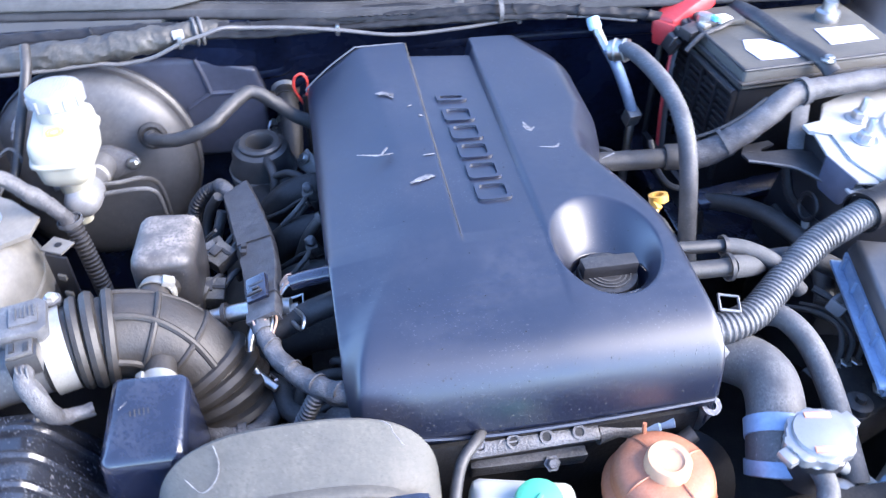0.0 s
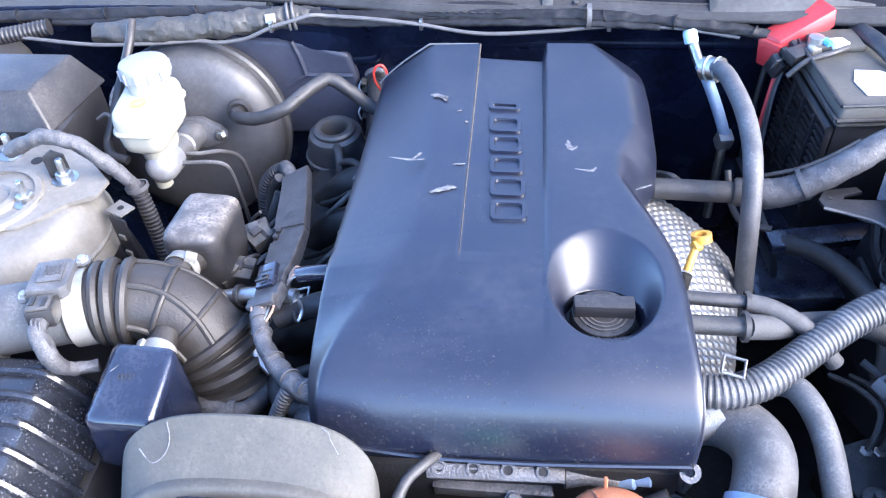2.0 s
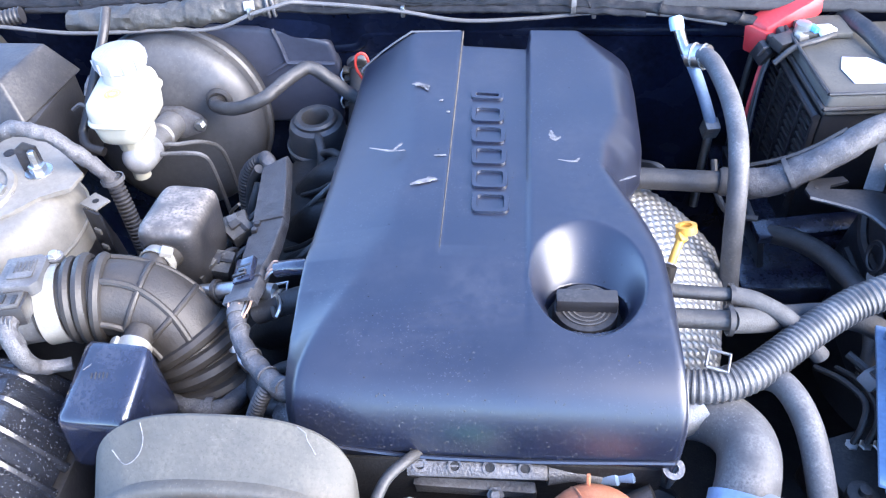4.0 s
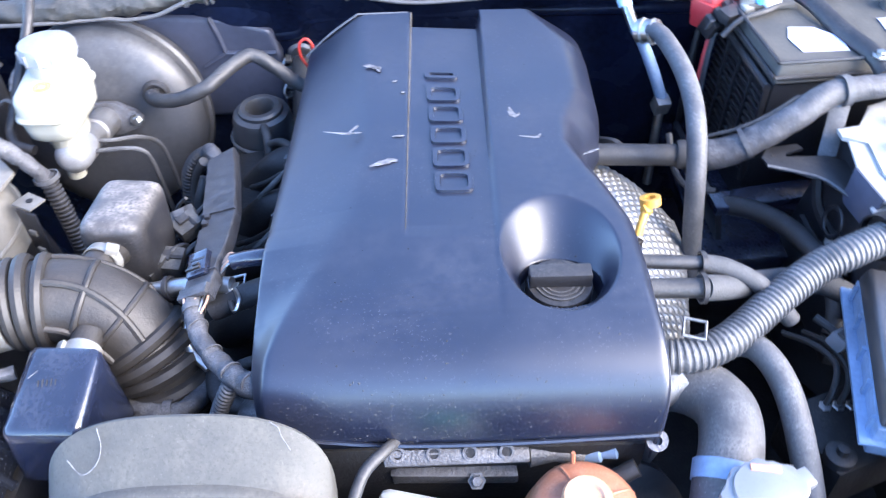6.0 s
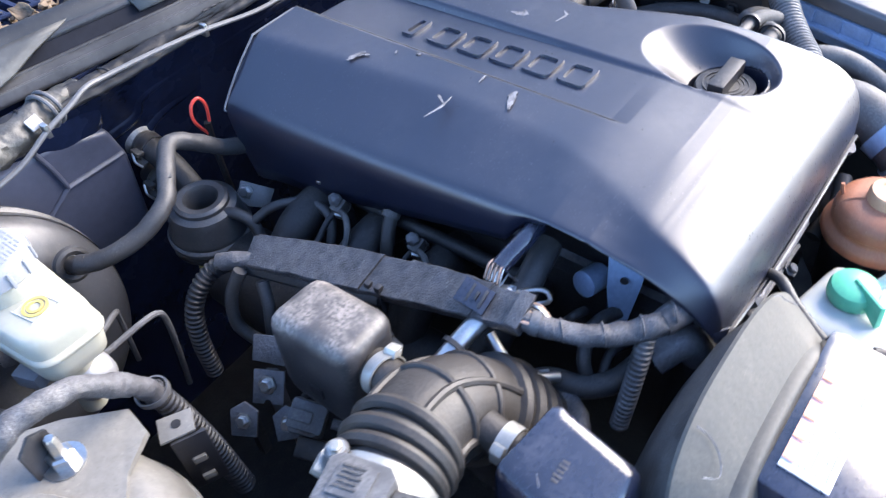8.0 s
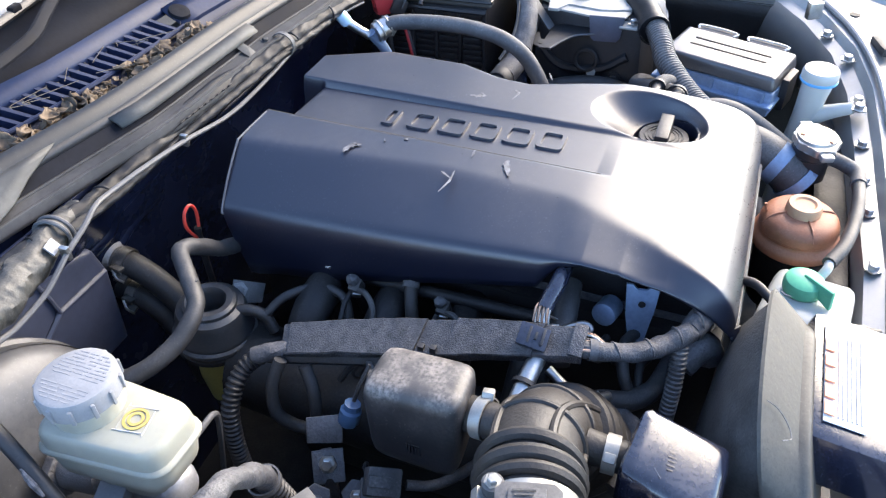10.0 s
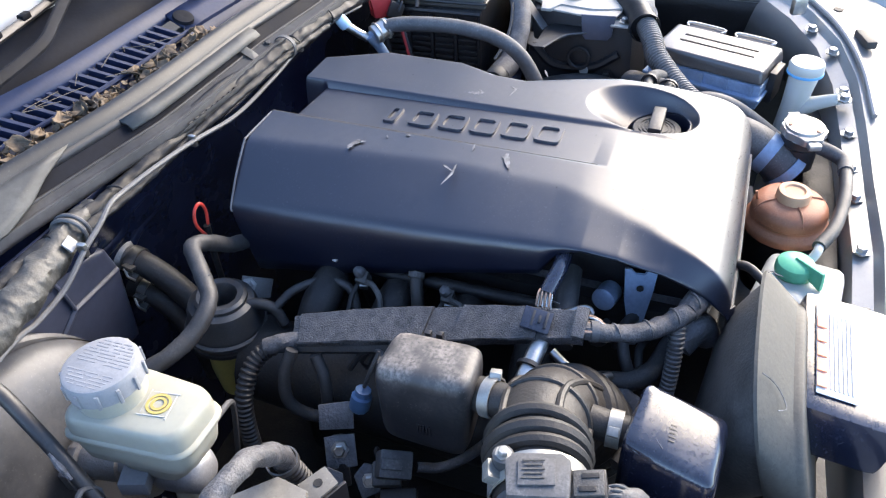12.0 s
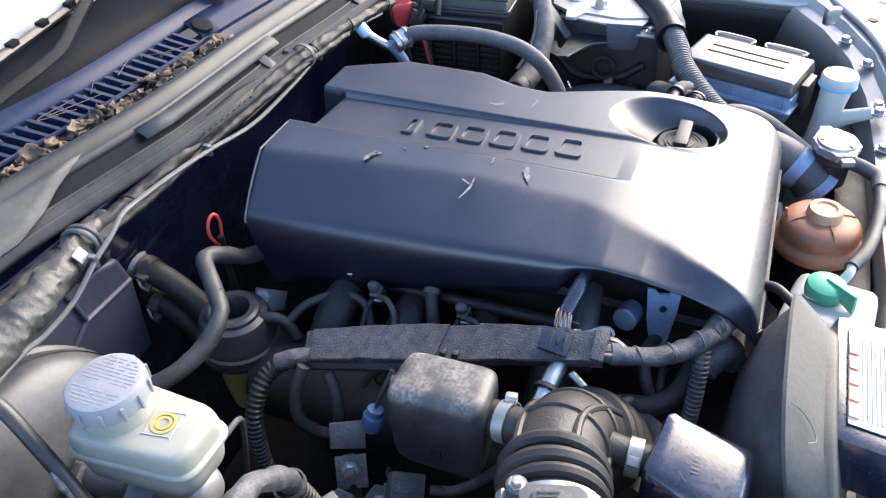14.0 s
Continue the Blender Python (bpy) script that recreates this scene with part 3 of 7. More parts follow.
# inner wings and undertray
for sx, nm in ((-1, "wall_wing_offside"), (1, "wall_wing_nearside")):
    wing = thing(nm, (0.1 + sx * 0.72, 0.6, 0.5), "silver-grey painted inner wing panel closing the engine bay", "inner wing", kind="structure")
    x0 = 0.10 + sx * 0.66
    ysn = [0.12 + 0.09 * i for i in range(11)]
    part("panel", sheet([[(x0 + sx * dx, y, z) for y in ysn] for dx, z in ((0.0, 0.825), (0.004, 0.84), (0.012, 0.852), (0.05, 0.862), (0.07, 0.885), (0.10, 0.89), (0.22, 0.86), (0.26, 0.70), (0.27, 0.40))]), M_BODY, wing)
    # Apron coloured near black; shade below the wing is put into its colour.
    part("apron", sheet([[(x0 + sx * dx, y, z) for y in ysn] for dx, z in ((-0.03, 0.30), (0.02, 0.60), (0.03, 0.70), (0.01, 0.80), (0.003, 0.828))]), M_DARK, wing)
solid("undertray", box((0.1, 0.6, 0.33), (1.45, 1.1, 0.02), 0.004), M_DARK, "dark oily undertray below the engine", "undertray", kind="structure")
# front crossmember
CROSS = thing("front_crossmember", (0.3, 0.24, 0.79), "silver-painted steel radiator crossmember with bolts", "crossmember", kind="structure")
fx = [-0.60, -0.4, -0.2, -0.05, 0.08, 0.2, 0.32, 0.44, 0.54, 0.62, 0.70, 0.78, 0.86]
fy = [0.20, 0.20, 0.20, 0.20, 0.205, 0.21, 0.215, 0.22, 0.235, 0.26, 0.30, 0.36, 0.45]
part("beam", sheet([[(x, y + dy, z - (0.03 if x < 0.09 else 0) + float(np.interp(x, [0.42, 0.60, 0.80], [0.0, 0.040, 0.056]))) for x, y in zip(fx, fy)] for dy, z in ((0.058, 0.70), (0.056, 0.768), (0.050, 0.782), (0.030, 0.786), (0.022, 0.797), (0.006, 0.800), (-0.02, 0.797), (-0.06, 0.80), (-0.12, 0.79), (-0.16, 0.72))]), M_BODY, CROSS)
for x, y, z in ((0.20, 0.252, 0.785), (0.30, 0.256, 0.786), (0.365, 0.259, 0.786), (0.44, 0.262, 0.791), (0.52, 0.272, 0.809)):
    part("bolt", bolt((x, y, z), (0, 0, 1), 0.0065), M_STEEL, CROSS)

# unseen wall, added to darken the sky mirrored in the cover
UNSEEN = thing("wall_unseen", (5.6, 5.2, 0.0), "unseen grey rendered wall added to darken the cover's reflection", "house wall", kind="structure")
part("wall", box((5.6, 5.2, 2.6), (8.6, 0.3, 5.2), 0.02, (0, 0, -45)), M_WALL, UNSEEN)
for x, y in ((0.60, 0.285), (0.66, 0.315)):
    part("bolt", bolt((x, y + 0.005, 0.788 + float(np.interp(x, [0.42, 0.60, 0.80], [0.0, 0.040, 0.056]))), (0, 0, 1), 0.0065), M_STEEL, CROSS)
part("locating_hole", lathe([(0.008, 0), (0.008, 0.001), (0.0, 0.001)], (0.715, 0.285, 0.8465), (0, 0, 1), 18), M_DARK, CROSS)
part("pressed_ridge", tube([(0.46, 0.235, 0.812), (0.56, 0.255, 0.835), (0.66, 0.29, 0.848), (0.76, 0.345, 0.854)], 0.004, 8, 6), M_BODY, CROSS)
# ---- engine block and its cover ----
ENGINE = thing("engine_block", (0.15, 0.65, 0.36), "dark oily engine block under the plastic cover", "engine")
part("block", box((0.155, 0.66, 0.58), (0.27, 0.50, 0.44), 0.02), M_DARK, ENGINE)
part("cam_cover", box((0.16, 0.66, 0.83), (0.25, 0.50, 0.06), 0.02), M_DARK, ENGINE)
part("cylinder_head", box((0.170, 0.66, 0.76), (0.27, 0.52, 0.10), 0.015), M_ALU_DIRTY, ENGINE)
part("timing_cover", box((0.16, 0.405, 0.70), (0.30, 0.03, 0.18), 0.008), M_DARK, ENGINE)

COVER = thing("engine_cover", (0.155, 0.65, 0.80), "satin black plastic engine cover, scuffed, dusty along its front", "engine cover")
HOLE, RIM = Vector((0.2425, 0.4925)), Vector((0.243, 0.514))


def cover_rows():
    rows = [(0.9245, 0.862), (0.9245, 0.885), (0.9242, 0.896)]
    rows += [(y, 0.9) for y in np.arange(0.9230, 0.590, -0.0024)] + [(y, 0.9) for y in np.arange(0.5895, 0.4801, -0.0013)]
    curve = ((0.480, 0.474, 0.467, 0.460, 0.452, 0.444), (0.9, 0.8996, 0.8990, 0.8980, 0.8966, 0.8946))
    rows += [(y, float(np.interp(-y, [-v for v in curve[0]], curve[1]))) for y in np.arange(0.4787, 0.4445, -0.0013)]
    rows += [(0.444, 0.8946), (0.436, 0.8920), (0.428, 0.8886), (0.421, 0.8850), (0.414, 0.8800), (0.408, 0.8745), (0.403, 0.8680), (0.399, 0.8610), (0.396, 0.8530), (0.3935, 0.8440), (0.392, 0.8350), (0.391, 0.8250), (0.3905, 0.8150), (0.390, 0.806)]
    return rows


def cover_section(y):
    zb = np.interp(y, [0.39, 0.417, 0.454, 0.495, 0.53, 0.550, 0.560, 0.568, 0.66, 0.80, 0.907], [0.840, 0.856, 0.873, 0.881, 0.881, 0.874, 0.860, 0.848, 0.824, 0.785, 0.768])
    c2 = np.interp(y, [0.39, 0.417, 0.454, 0.495, 0.53, 0.557, 0.718, 0.91], [0.846, 0.862, 0.879, 0.887, 0.887, 0.883, 0.867, 0.852])
    x2 = np.interp(y, [0.39, 0.42, 0.56, 0.70, 0.91], [-0.004, -0.009, -0.013, -0.016, -0.019])
    x1 = np.interp(y, [0.39, 0.42, 0.46, 0.507, 0.569, 0.691, 0.817, 0.924], [0.004, 0.010, 0.024, 0.045, 0.066, 0.073, 0.062, 0.051])
    xr = np.interp(y, [0.40, 0.48, 0.55, 0.59, 0.62, 0.66, 0.69, 0.725, 0.757, 0.80, 0.90, 0.926], [0.318, 0.319, 0.316, 0.306, 0.298, 0.287, 0.297, 0.315, 0.320, 0.321, 0.323, 0.262])
    x5 = np.interp(y, [0.40, 0.50, 0.55, 0.60, 0.66, 0.70, 0.75, 0.85, 0.926], [0.309, 0.310, 0.305, 0.290, 0.268, 0.272, 0.292, 0.293, 0.252])
    zr = np.interp(y, [0.40, 0.50, 0.58, 0.66, 0.72, 0.90, 0.926], [0.887, 0.888, 0.885, 0.872, 0.866, 0.868, 0.894])
    lip = np.interp(y, [0.39, 0.556, 0.568, 0.93], [0.005, 0.005, 0.0, 0.004])
    dip_l = np.interp(y, [0.530, 0.545, 0.894, 0.900], [0.0, 0.0018, 0.0022, 0.040])
    dip_r = np.interp(y, [0.480, 0.560, 0.75, 0.894, 0.900], [0.0, 0.0022, 0.0055, 0.0075, 0.040])
    up = 0.001
    ctrl = [(x2 + lip, zb), (x2, c2), (x1, 0.899), (0.1120, 0.9005), (0.1145, 0.9005 - dip_l), (0.1905, 0.9005 - dip_r), (0.1945, 0.9005 + up), (x5, 0.9005 + up * 0.5), (xr, zr), (xr + 0.003, 0.822)]
    count = (5, 16, 14, 2, 30, 2, 80, 12, 8)
    pts, fixed = [], []
    for (a, b), n in zip(zip(ctrl, ctrl[1:]), count):
        for k in range(n):
            t = k / n
            pts.append((a[0] + (b[0] - a[0]) * t, a[1] + (b[1] - a[1]) * t))
            fixed.append(a[0] >= 0.105 and b[0] <= 0.20)
    pts.append(ctrl[-1])
    fixed.append(True)
    fixed[0] = True
    p = np.array(pts)
    free = ~np.array(fixed)
    for _ in range(3):
        avg = p.copy()
        avg[1:-1] = (p[:-2] + 2 * p[1:-1] + p[2:]) / 4
        p[free] = avg[free]
    right = free & (p[:, 0] > 0.225)
    for _ in range(34):
        avg = p.copy()
        avg[1:-1] = (p[:-2] + 2 * p[1:-1] + p[2:]) / 4
        p[right] = avg[right]
    return p


def front_drop(y):
    """The front panel of the cover tips forward a little from its break line."""
    t = (0.552 - y) / 0.092 if y > 0.460 else (y - 0.405) / 0.055
    t = max(0.0, min(1.0, t))
    return 0.0052 * t * t * (3 - 2 * t)


def well_depth(u):
    """The recess is deepest at its rear wall and shallow at the front lip."""
    return 0.0115 + 0.0185 * (0.5 + 0.5 * u.y)


def rim_radius(u):
    """Distance from the filler hole's centre to the recess rim, along u."""
    a, b = 0.0505, 0.0650
    o = HOLE - RIM
    qa = (u.x / a) ** 2 + (u.y / b) ** 2
    qb = 2 * (o.x * u.x / a ** 2 + o.y * u.y / b ** 2)
    qc = (o.x / a) ** 2 + (o.y / b) ** 2 - 1
    return (-qb + math.sqrt(max(0, qb * qb - 4 * qa * qc))) / (2 * qa)


def recess(x, y):
    """How far the filler recess sinks below the cover's top."""
    d = Vector((x, y)) - HOLE
    r = d.length
    if r < 1e-6:
        return 0.06
    u = d / r
    rim = rim_radius(u)
    if r >= rim:
        return 0.0
    if r < 0.0345:
        return 0.060
    t = (r - 0.0345) / max(1e-5, rim - 0.0345)
    return well_depth(u) * (1 - t ** 1.4) ** 1.35


cover_bm = bmesh.new()
mould = []
for y, ztop in cover_rows():
    sec = cover_section(min(0.926, y))
    row = []
    for i, (x, z) in enumerate(sec):
        if ztop < 0.8999:
            if y < 0.5:
                fall = 0.9 - ztop
                z = 0.9005 + max(0.0, z - 0.9005) * max(0.0, 1 - fall / 0.006) - math.hypot(max(0.0, 0.9005 - z), fall)
            else:
                z = min(z, ztop)
        if y < 0.404:
            k = (0.404 - y) / 0.014
            x += (0.010 * k * k) * max(0.0, 1 - i / 26) - 0.010 * k * k * max(0.0, 1 - (len(sec) - 1 - i) / 26)
        if y < 0.5 and i < 22:
            z = max(z, 0.838 - 0.0015 * i)
        if z > 0.86:
            z -= front_drop(y) * min(1.0, (z - 0.86) / 0.025)
        back = max(0.0, min(1.0, (y - 0.86) / 0.066)) * max(0.0, min(1.0, (44 - i) / 10))
        ahead = 0.0065 * max(0.0, min(1.0, (0.446 - y) / 0.052)) ** 1.5
        row.append((x, y - 0.23 * max(0.0, 0.8975 - z) * back - ahead, z))
    mould.append(row)
grid = []
for row in mould:
    grid.append([cover_bm.verts.new((x, y, z - min(0.034, recess(x, y)))) for x, y, z in row])
for a, b in zip(grid, grid[1:]):
    for i in range(len(a) - 1):
        q = (a[i], a[i + 1], b[i + 1], b[i])
        mid = sum((v.co.xy for v in q), Vector((0, 0))) / 4
        if (mid - HOLE).length > 0.0345:
            cover_bm.faces.new(q)
        elif i > 60:
            for v in q:
                v.tag = True
for v in cover_bm.verts:
    if v.tag and v.link_faces:
        d = (v.co.xy - HOLE).normalized() * 0.0345
        v.co.x, v.co.y = HOLE.x + d.x, HOLE.y + d.y
        v.co.z = 0.9012 - well_depth(d.normalized()) - front_drop(v.co.y)
bmesh.ops.delete(cover_bm, geom=[v for v in cover_bm.verts if not v.link_faces], context="VERTS")
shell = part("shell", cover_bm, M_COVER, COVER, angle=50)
skin = shell.modifiers.new("thickness", "SOLIDIFY")
skin.thickness, skin.offset = 0.0022, -1.0
well = []
for r, k in ((0.0346, 0), (0.0344, 1), (0.0338, 2), (0.0338, 3), (0.0360, 3), (0.0360, 0)):
    loop = []
    for i in range(64):
        u = Vector((math.cos(i * math.tau / 64), math.sin(i * math.tau / 64)))
        top = 0.9012 - well_depth(u) - front_drop(HOLE.y + u.y * r)
        loop.append((HOLE.x + u.x * r, HOLE.y + u.y * r, (top - 0.0025, top - 0.0005, top - 0.0015, 0.842)[k]))
    well.append(loop)
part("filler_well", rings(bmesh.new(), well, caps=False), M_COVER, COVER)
# Pale bead paints the sky glint along the cover's rounded rear edge.
part("rear_edge_glint", tube([(-0.0165, 0.9130, 0.8475), (-0.0160, 0.9138, 0.8530), (0.012, 0.9190, 0.8760), (0.045, 0.9240, 0.8970), (0.054, 0.9247, 0.8992), (0.110, 0.9247, 0.8996)], 0.0012, 6, 6), M_EDGE_GLINT, COVER)
part("groove_dust", tube([(0.1130, 0.925, 0.8990), (0.1132, 0.80, 0.8992), (0.1133, 0.68, 0.8994), (0.1134, 0.57, 0.8998), (0.1134, 0.54, 0.9000)], [0.0014, 0.0010, 0.0009, 0.0006, 0.0003], 6, 8), M_GROOVE, COVER, "tan dust line in the moulded groove")
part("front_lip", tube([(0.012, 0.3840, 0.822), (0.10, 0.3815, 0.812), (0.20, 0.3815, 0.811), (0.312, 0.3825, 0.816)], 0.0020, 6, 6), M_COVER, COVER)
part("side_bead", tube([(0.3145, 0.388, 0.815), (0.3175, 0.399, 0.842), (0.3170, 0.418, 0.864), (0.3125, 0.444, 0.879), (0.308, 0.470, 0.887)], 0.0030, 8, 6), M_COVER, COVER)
# the raised name is kept as six plain raised frames
for i in range(6):
    yc = 0.785 - i * 0.0365
    hw = (0.008, 0.0150, 0.0155, 0.0150, 0.0155, 0.0150)[i]
    xm, hh = 0.1525, 0.0180
    out = bmesh.new()
    loops = []
    for inset, rise in ((0.0, -0.001), (0.0006, 0.0030), (0.0050, 0.0030), (0.0058, -0.001)):
        o = superoval(hh - inset, hw - inset, 6, 28)
        loop = []
        for px, py in o:
            x, y = xm + px + (yc - 0.69) * -0.05, yc + py
            k = (x - 0.1145) / 0.076
            loop.append((x, y, 0.9005 - (1 - k) * 0.002 - k * float(np.interp(y, [0.48, 0.56, 0.75, 0.894], [0, 0.0022, 0.0055, 0.0075])) + rise))
        loops.append(loop)
    rings(out, loops, caps=False)
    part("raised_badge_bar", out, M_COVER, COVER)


def scuff(pts, w, seed, z=0.9014):
    r = random.Random(seed)
    bm = bmesh.new()
    p = spline([(x, y, z) for x, y in pts], 5)
    left, right = [], []
    for i, c in enumerate(p):
        way = (p[min(i + 1, len(p) - 1)] - p[max(0, i - 1)]).normalized()
        side = Vector((-way.y, way.x, 0))
        e = w * (0.25 + 0.9 * math.sin(math.pi * (i + 0.3) / len(p))) * r.uniform(0.6, 1.3)
        left.append(c + side * e)
        right.append(c - side * e * r.uniform(0.5, 1.1))
    bm.free()
    return prism([(v.x, v.y) for v in left + right[::-1]], 0.0006, pose(0, 0, z - 0.0004))


for pts, w in (([(0.062, 0.803), (0.070, 0.802), (0.078, 0.798), (0.082, 0.800)], 0.0032), ([(0.078, 0.798), (0.081, 0.791)], 0.0018), ([(0.216, 0.716), (0.217, 0.706), (0.221, 0.698)], 0.0032), ([(0.222, 0.700), (0.226, 0.706)], 0.0014), ([(0.078, 0.626), (0.088, 0.630), (0.098, 0.634), (0.104, 0.634)], 0.0036), ([(0.030, 0.683), (0.050, 0.679), (0.068, 0.680)], 0.0010), ([(0.055, 0.680), (0.063, 0.692)], 0.0012), ([(0.098, 0.672), (0.110, 0.673)], 0.0010), ([(0.222, 0.667), (0.238, 0.664), (0.244, 0.670)], 0.0016), ([(0.105, 0.752), (0.108, 0.748)], 0.0018), ([(0.28, 0.635), (0.296, 0.643)], 0.0010), ([(0.095, 0.77), (0.10, 0.772)], 0.0009)):
    part("scuff", scuff(pts, w, len(pts) * 7 + int(w * 1e5)), M_SCUFF, COVER, "pale scuff in the plastic")
for i in range(14):
    x, y = rnd.uniform(0.03, 0.30), rnd.uniform(0.405, 0.44)
    if recess(x, y) > 0 or x < 0.05:
        continue
    z = float(np.interp(y, [0.408, 0.414, 0.421, 0.428, 0.436, 0.444, 0.452, 0.460, 0.480], [0.8745, 0.880, 0.885, 0.8886, 0.892, 0.8946, 0.8966, 0.898, 0.9002])) + 0.0007 - front_drop(y)
    if 0.10 < x < 0.21 and y > 0.52:
        continue
    part("speck", scuff([(x, y), (x + rnd.uniform(-0.003, 0.003), y + 0.0015)], rnd.uniform(0.0003, 0.0007), i, z), M_SPECK, COVER)

# fine dust: thick on the upright front face, thin on top
tree = BVHTree.FromPolygons([v.co.copy() for v in shell.data.vertices], [tuple(p.vertices) for p in shell.data.polygons])
dust_bm = bmesh.new()
grit = random.Random(71)
for i in range(1250):
    if i < 1130:
        start, way = Vector((grit.uniform(0.015, 0.315), 0.2, 0.812 + 0.062 * grit.random() ** 1.4)), Vector((0, 1, 0))
    else:
        start, way = Vector((grit.uniform(0.02, 0.31), 0.41 + 0.48 * grit.random() ** 2.0, 1.2)), Vector((0, 0, -1))
    hit, normal, face, far = tree.ray_cast(start, way)
    if hit is None or (i < 1130 and hit.y > 0.43) or hit.z < 0.80:
        continue
    if normal.dot(way) > 0:
        normal = -normal
    r = 0.00026 + 0.0008 * grit.random() ** 4
    u = normal.orthogonal().normalized()
    w = normal.cross(u)
    turn = grit.uniform(0, 6)
    ring = [dust_bm.verts.new(hit + normal * 0.0001 + r * grit.uniform(0.6, 1.4) * (u * math.cos(turn + k * math.tau / 5) + w * math.sin(turn + k * math.tau / 5))) for k in range(5)]
    tip = dust_bm.verts.new(hit + normal * (0.0002 + 0.3 * r))
    for k in range(5):
        dust_bm.faces.new((ring[k], ring[(k + 1) % 5], tip))
tagged(part("fine_dust", dust_bm, M_FINE, COVER), kind="stuff")

CAP = thing("oil_filler_cap", (HOLE.x, HOLE.y, 0.84), "black ribbed plastic oil filler cap with a raised grip bar", "filler cap")
part("cap", lathe([(0.026, -0.03), (0.028, -0.012), (0.0285, 0.004), (0.027, 0.008), (0.0, 0.0095)], (HOLE.x, HOLE.y + 0.002, 0.868), (0, 0, 1), 36), M_BLACK, CAP)
part("grip", bevelled(prism([(-0.026, -0.0075), (0.026, -0.0075), (0.026, 0.0075), (-0.026, 0.0075)], 0.015, pose(HOLE.x, HOLE.y + 0.003, 0.875, 0, 0, 0)), 0.002), M_BLACK, CAP)
for i in range(3):
    part("raised_print", turned_ring([(0.012 + 0.004 * i, 0), (0.0135 + 0.004 * i, 0), (0.0135 + 0.004 * i, 0.0008), (0.012 + 0.004 * i, 0.0008)], (HOLE.x, HOLE.y + 0.002, 0.8766), (0, 0, 1), 36), M_DUSTY, CAP)

# ---- exhaust side: heat shield, dipstick, hoses ----
SHIELD = thing("heat_shield", (0.33, 0.56, 0.70), "dimpled bare aluminium heat shield beside the engine cover", "heat shield")
bm = bmesh.new()
srows = []
for j in range(210):
    y = 0.475 + 0.325 * j / 209
    xo = float(np.interp(y, [0.475, 0.54, 0.606, 0.669, 0.709, 0.756, 0.787, 0.80], [0.375, 0.390, 0.404, 0.416, 0.414, 0.394, 0.360, 0.322]))
    row = []
    for i in range(90):
        u = i / 89
        x = 0.285 + (xo - 0.285) * u
        z = 0.738 + 0.062 * (1 - u ** 2.2) - 0.05 * max(0.0, (y - 0.74) / 0.06) ** 2 * 0.5
        q = 780.0
        cells = math.cos(q * x) + math.cos(q * (0.5 * x + 0.866 * y)) + math.cos(q * (0.5 * x - 0.866 * y))
        bumpy = 0.00055 * max(-1.2, cells)
        row.append((x + 0.3 * bumpy, y, z + bumpy))
    row.append((xo + 0.0005, y, 0.715))
    srows.append(row)
rings(bm, srows, closed=False, caps=False)
THICK[id(bm)] = 0.001
part("sheet", bm, M_SHIELD, SHIELD, angle=80)
part("edge_clip", tube([(0.342, 0.456, 0.849), (0.347, 0.473, 0.851), (0.364, 0.467, 0.851), (0.359, 0.450, 0.849), (0.342, 0.456, 0.849)], 0.0017, 6, straight=True), M_ALU, SHIELD)
part("bolt", bolt((0.36, 0.575, 0.776), (0.3, 0, 1), 0.005), M_STEEL, SHIELD)

DIP = thing("dipstick", (0.345, 0.62, 0.75), "amber yellow plastic dipstick ring handle", "dipstick")
part("handle", turned_ring([(0.0060, -0.004), (0.0105, -0.004), (0.0105, 0.004), (0.0060, 0.004)], (0.352, 0.632, 0.843), (-0.15, 0.35, 0.9), 28), M_YELLOW, DIP)
part("thumb_tab", box((0.3465, 0.6225, 0.8395), (0.010, 0.010, 0.007), 0.002, (20, 20, 30)), M_YELLOW, DIP)
part("stem", tube([(0.346, 0.622, 0.839), (0.341, 0.612, 0.831), (0.337, 0.604, 0.822)], 0.0042, 10, 4), M_YELLOW, DIP)
part("guide_tube", tube([(0.336, 0.602, 0.820), (0.330, 0.588, 0.79), (0.325, 0.58, 0.74)], 0.007, 10, 4), M_DARK, DIP)

for name, a, b, r in (("upper", [(0.295, 0.527, 0.868), (0.33, 0.523, 0.868), (0.375, 0.522, 0.866)], [(0.371, 0.522, 0.866), (0.395, 0.519, 0.861), (0.425, 0.510, 0.846), (0.455, 0.497, 0.815)], 0.009), ("lower", [(0.298, 0.498, 0.862), (0.33, 0.497, 0.862), (0.370, 0.496, 0.862)], [(0.366, 0.497, 0.861), (0.400, 0.512, 0.845), (0.440, 0.535, 0.825), (0.487, 0.5605, 0.799), (0.525, 0.561, 0.786), (0.565, 0.552, 0.764)], 0.0125)):
    H = thing("coolant_hose", Vector(a[0]), "small coolant hose with a grey foam sleeve", "hose", group="small coolant hoses")
    part("hose", tube(a, r * 0.70, 12), M_RUBBER, H)
    part("foam_sleeve", tube(b, r * 0.92, 14), M_FOAM, H)
    part("spring_clip", clamp_band(Vector(a[1]) + Vector((-0.018, 0, 0)), (1, 0, 0), r * 0.74, 0.010, 0.0015), M_STEEL, H)
    part("clip_ear", box((a[1][0] - 0.018, a[1][1] - 0.004, a[1][2] + r + 0.003), (0.006, 0.012, 0.008), 0.001), M_STEEL, H)
    part("tie", clamp_band(b[0], (1, 0, 0), r * 0.95, 0.004, 0.002), M_BLACK, H)

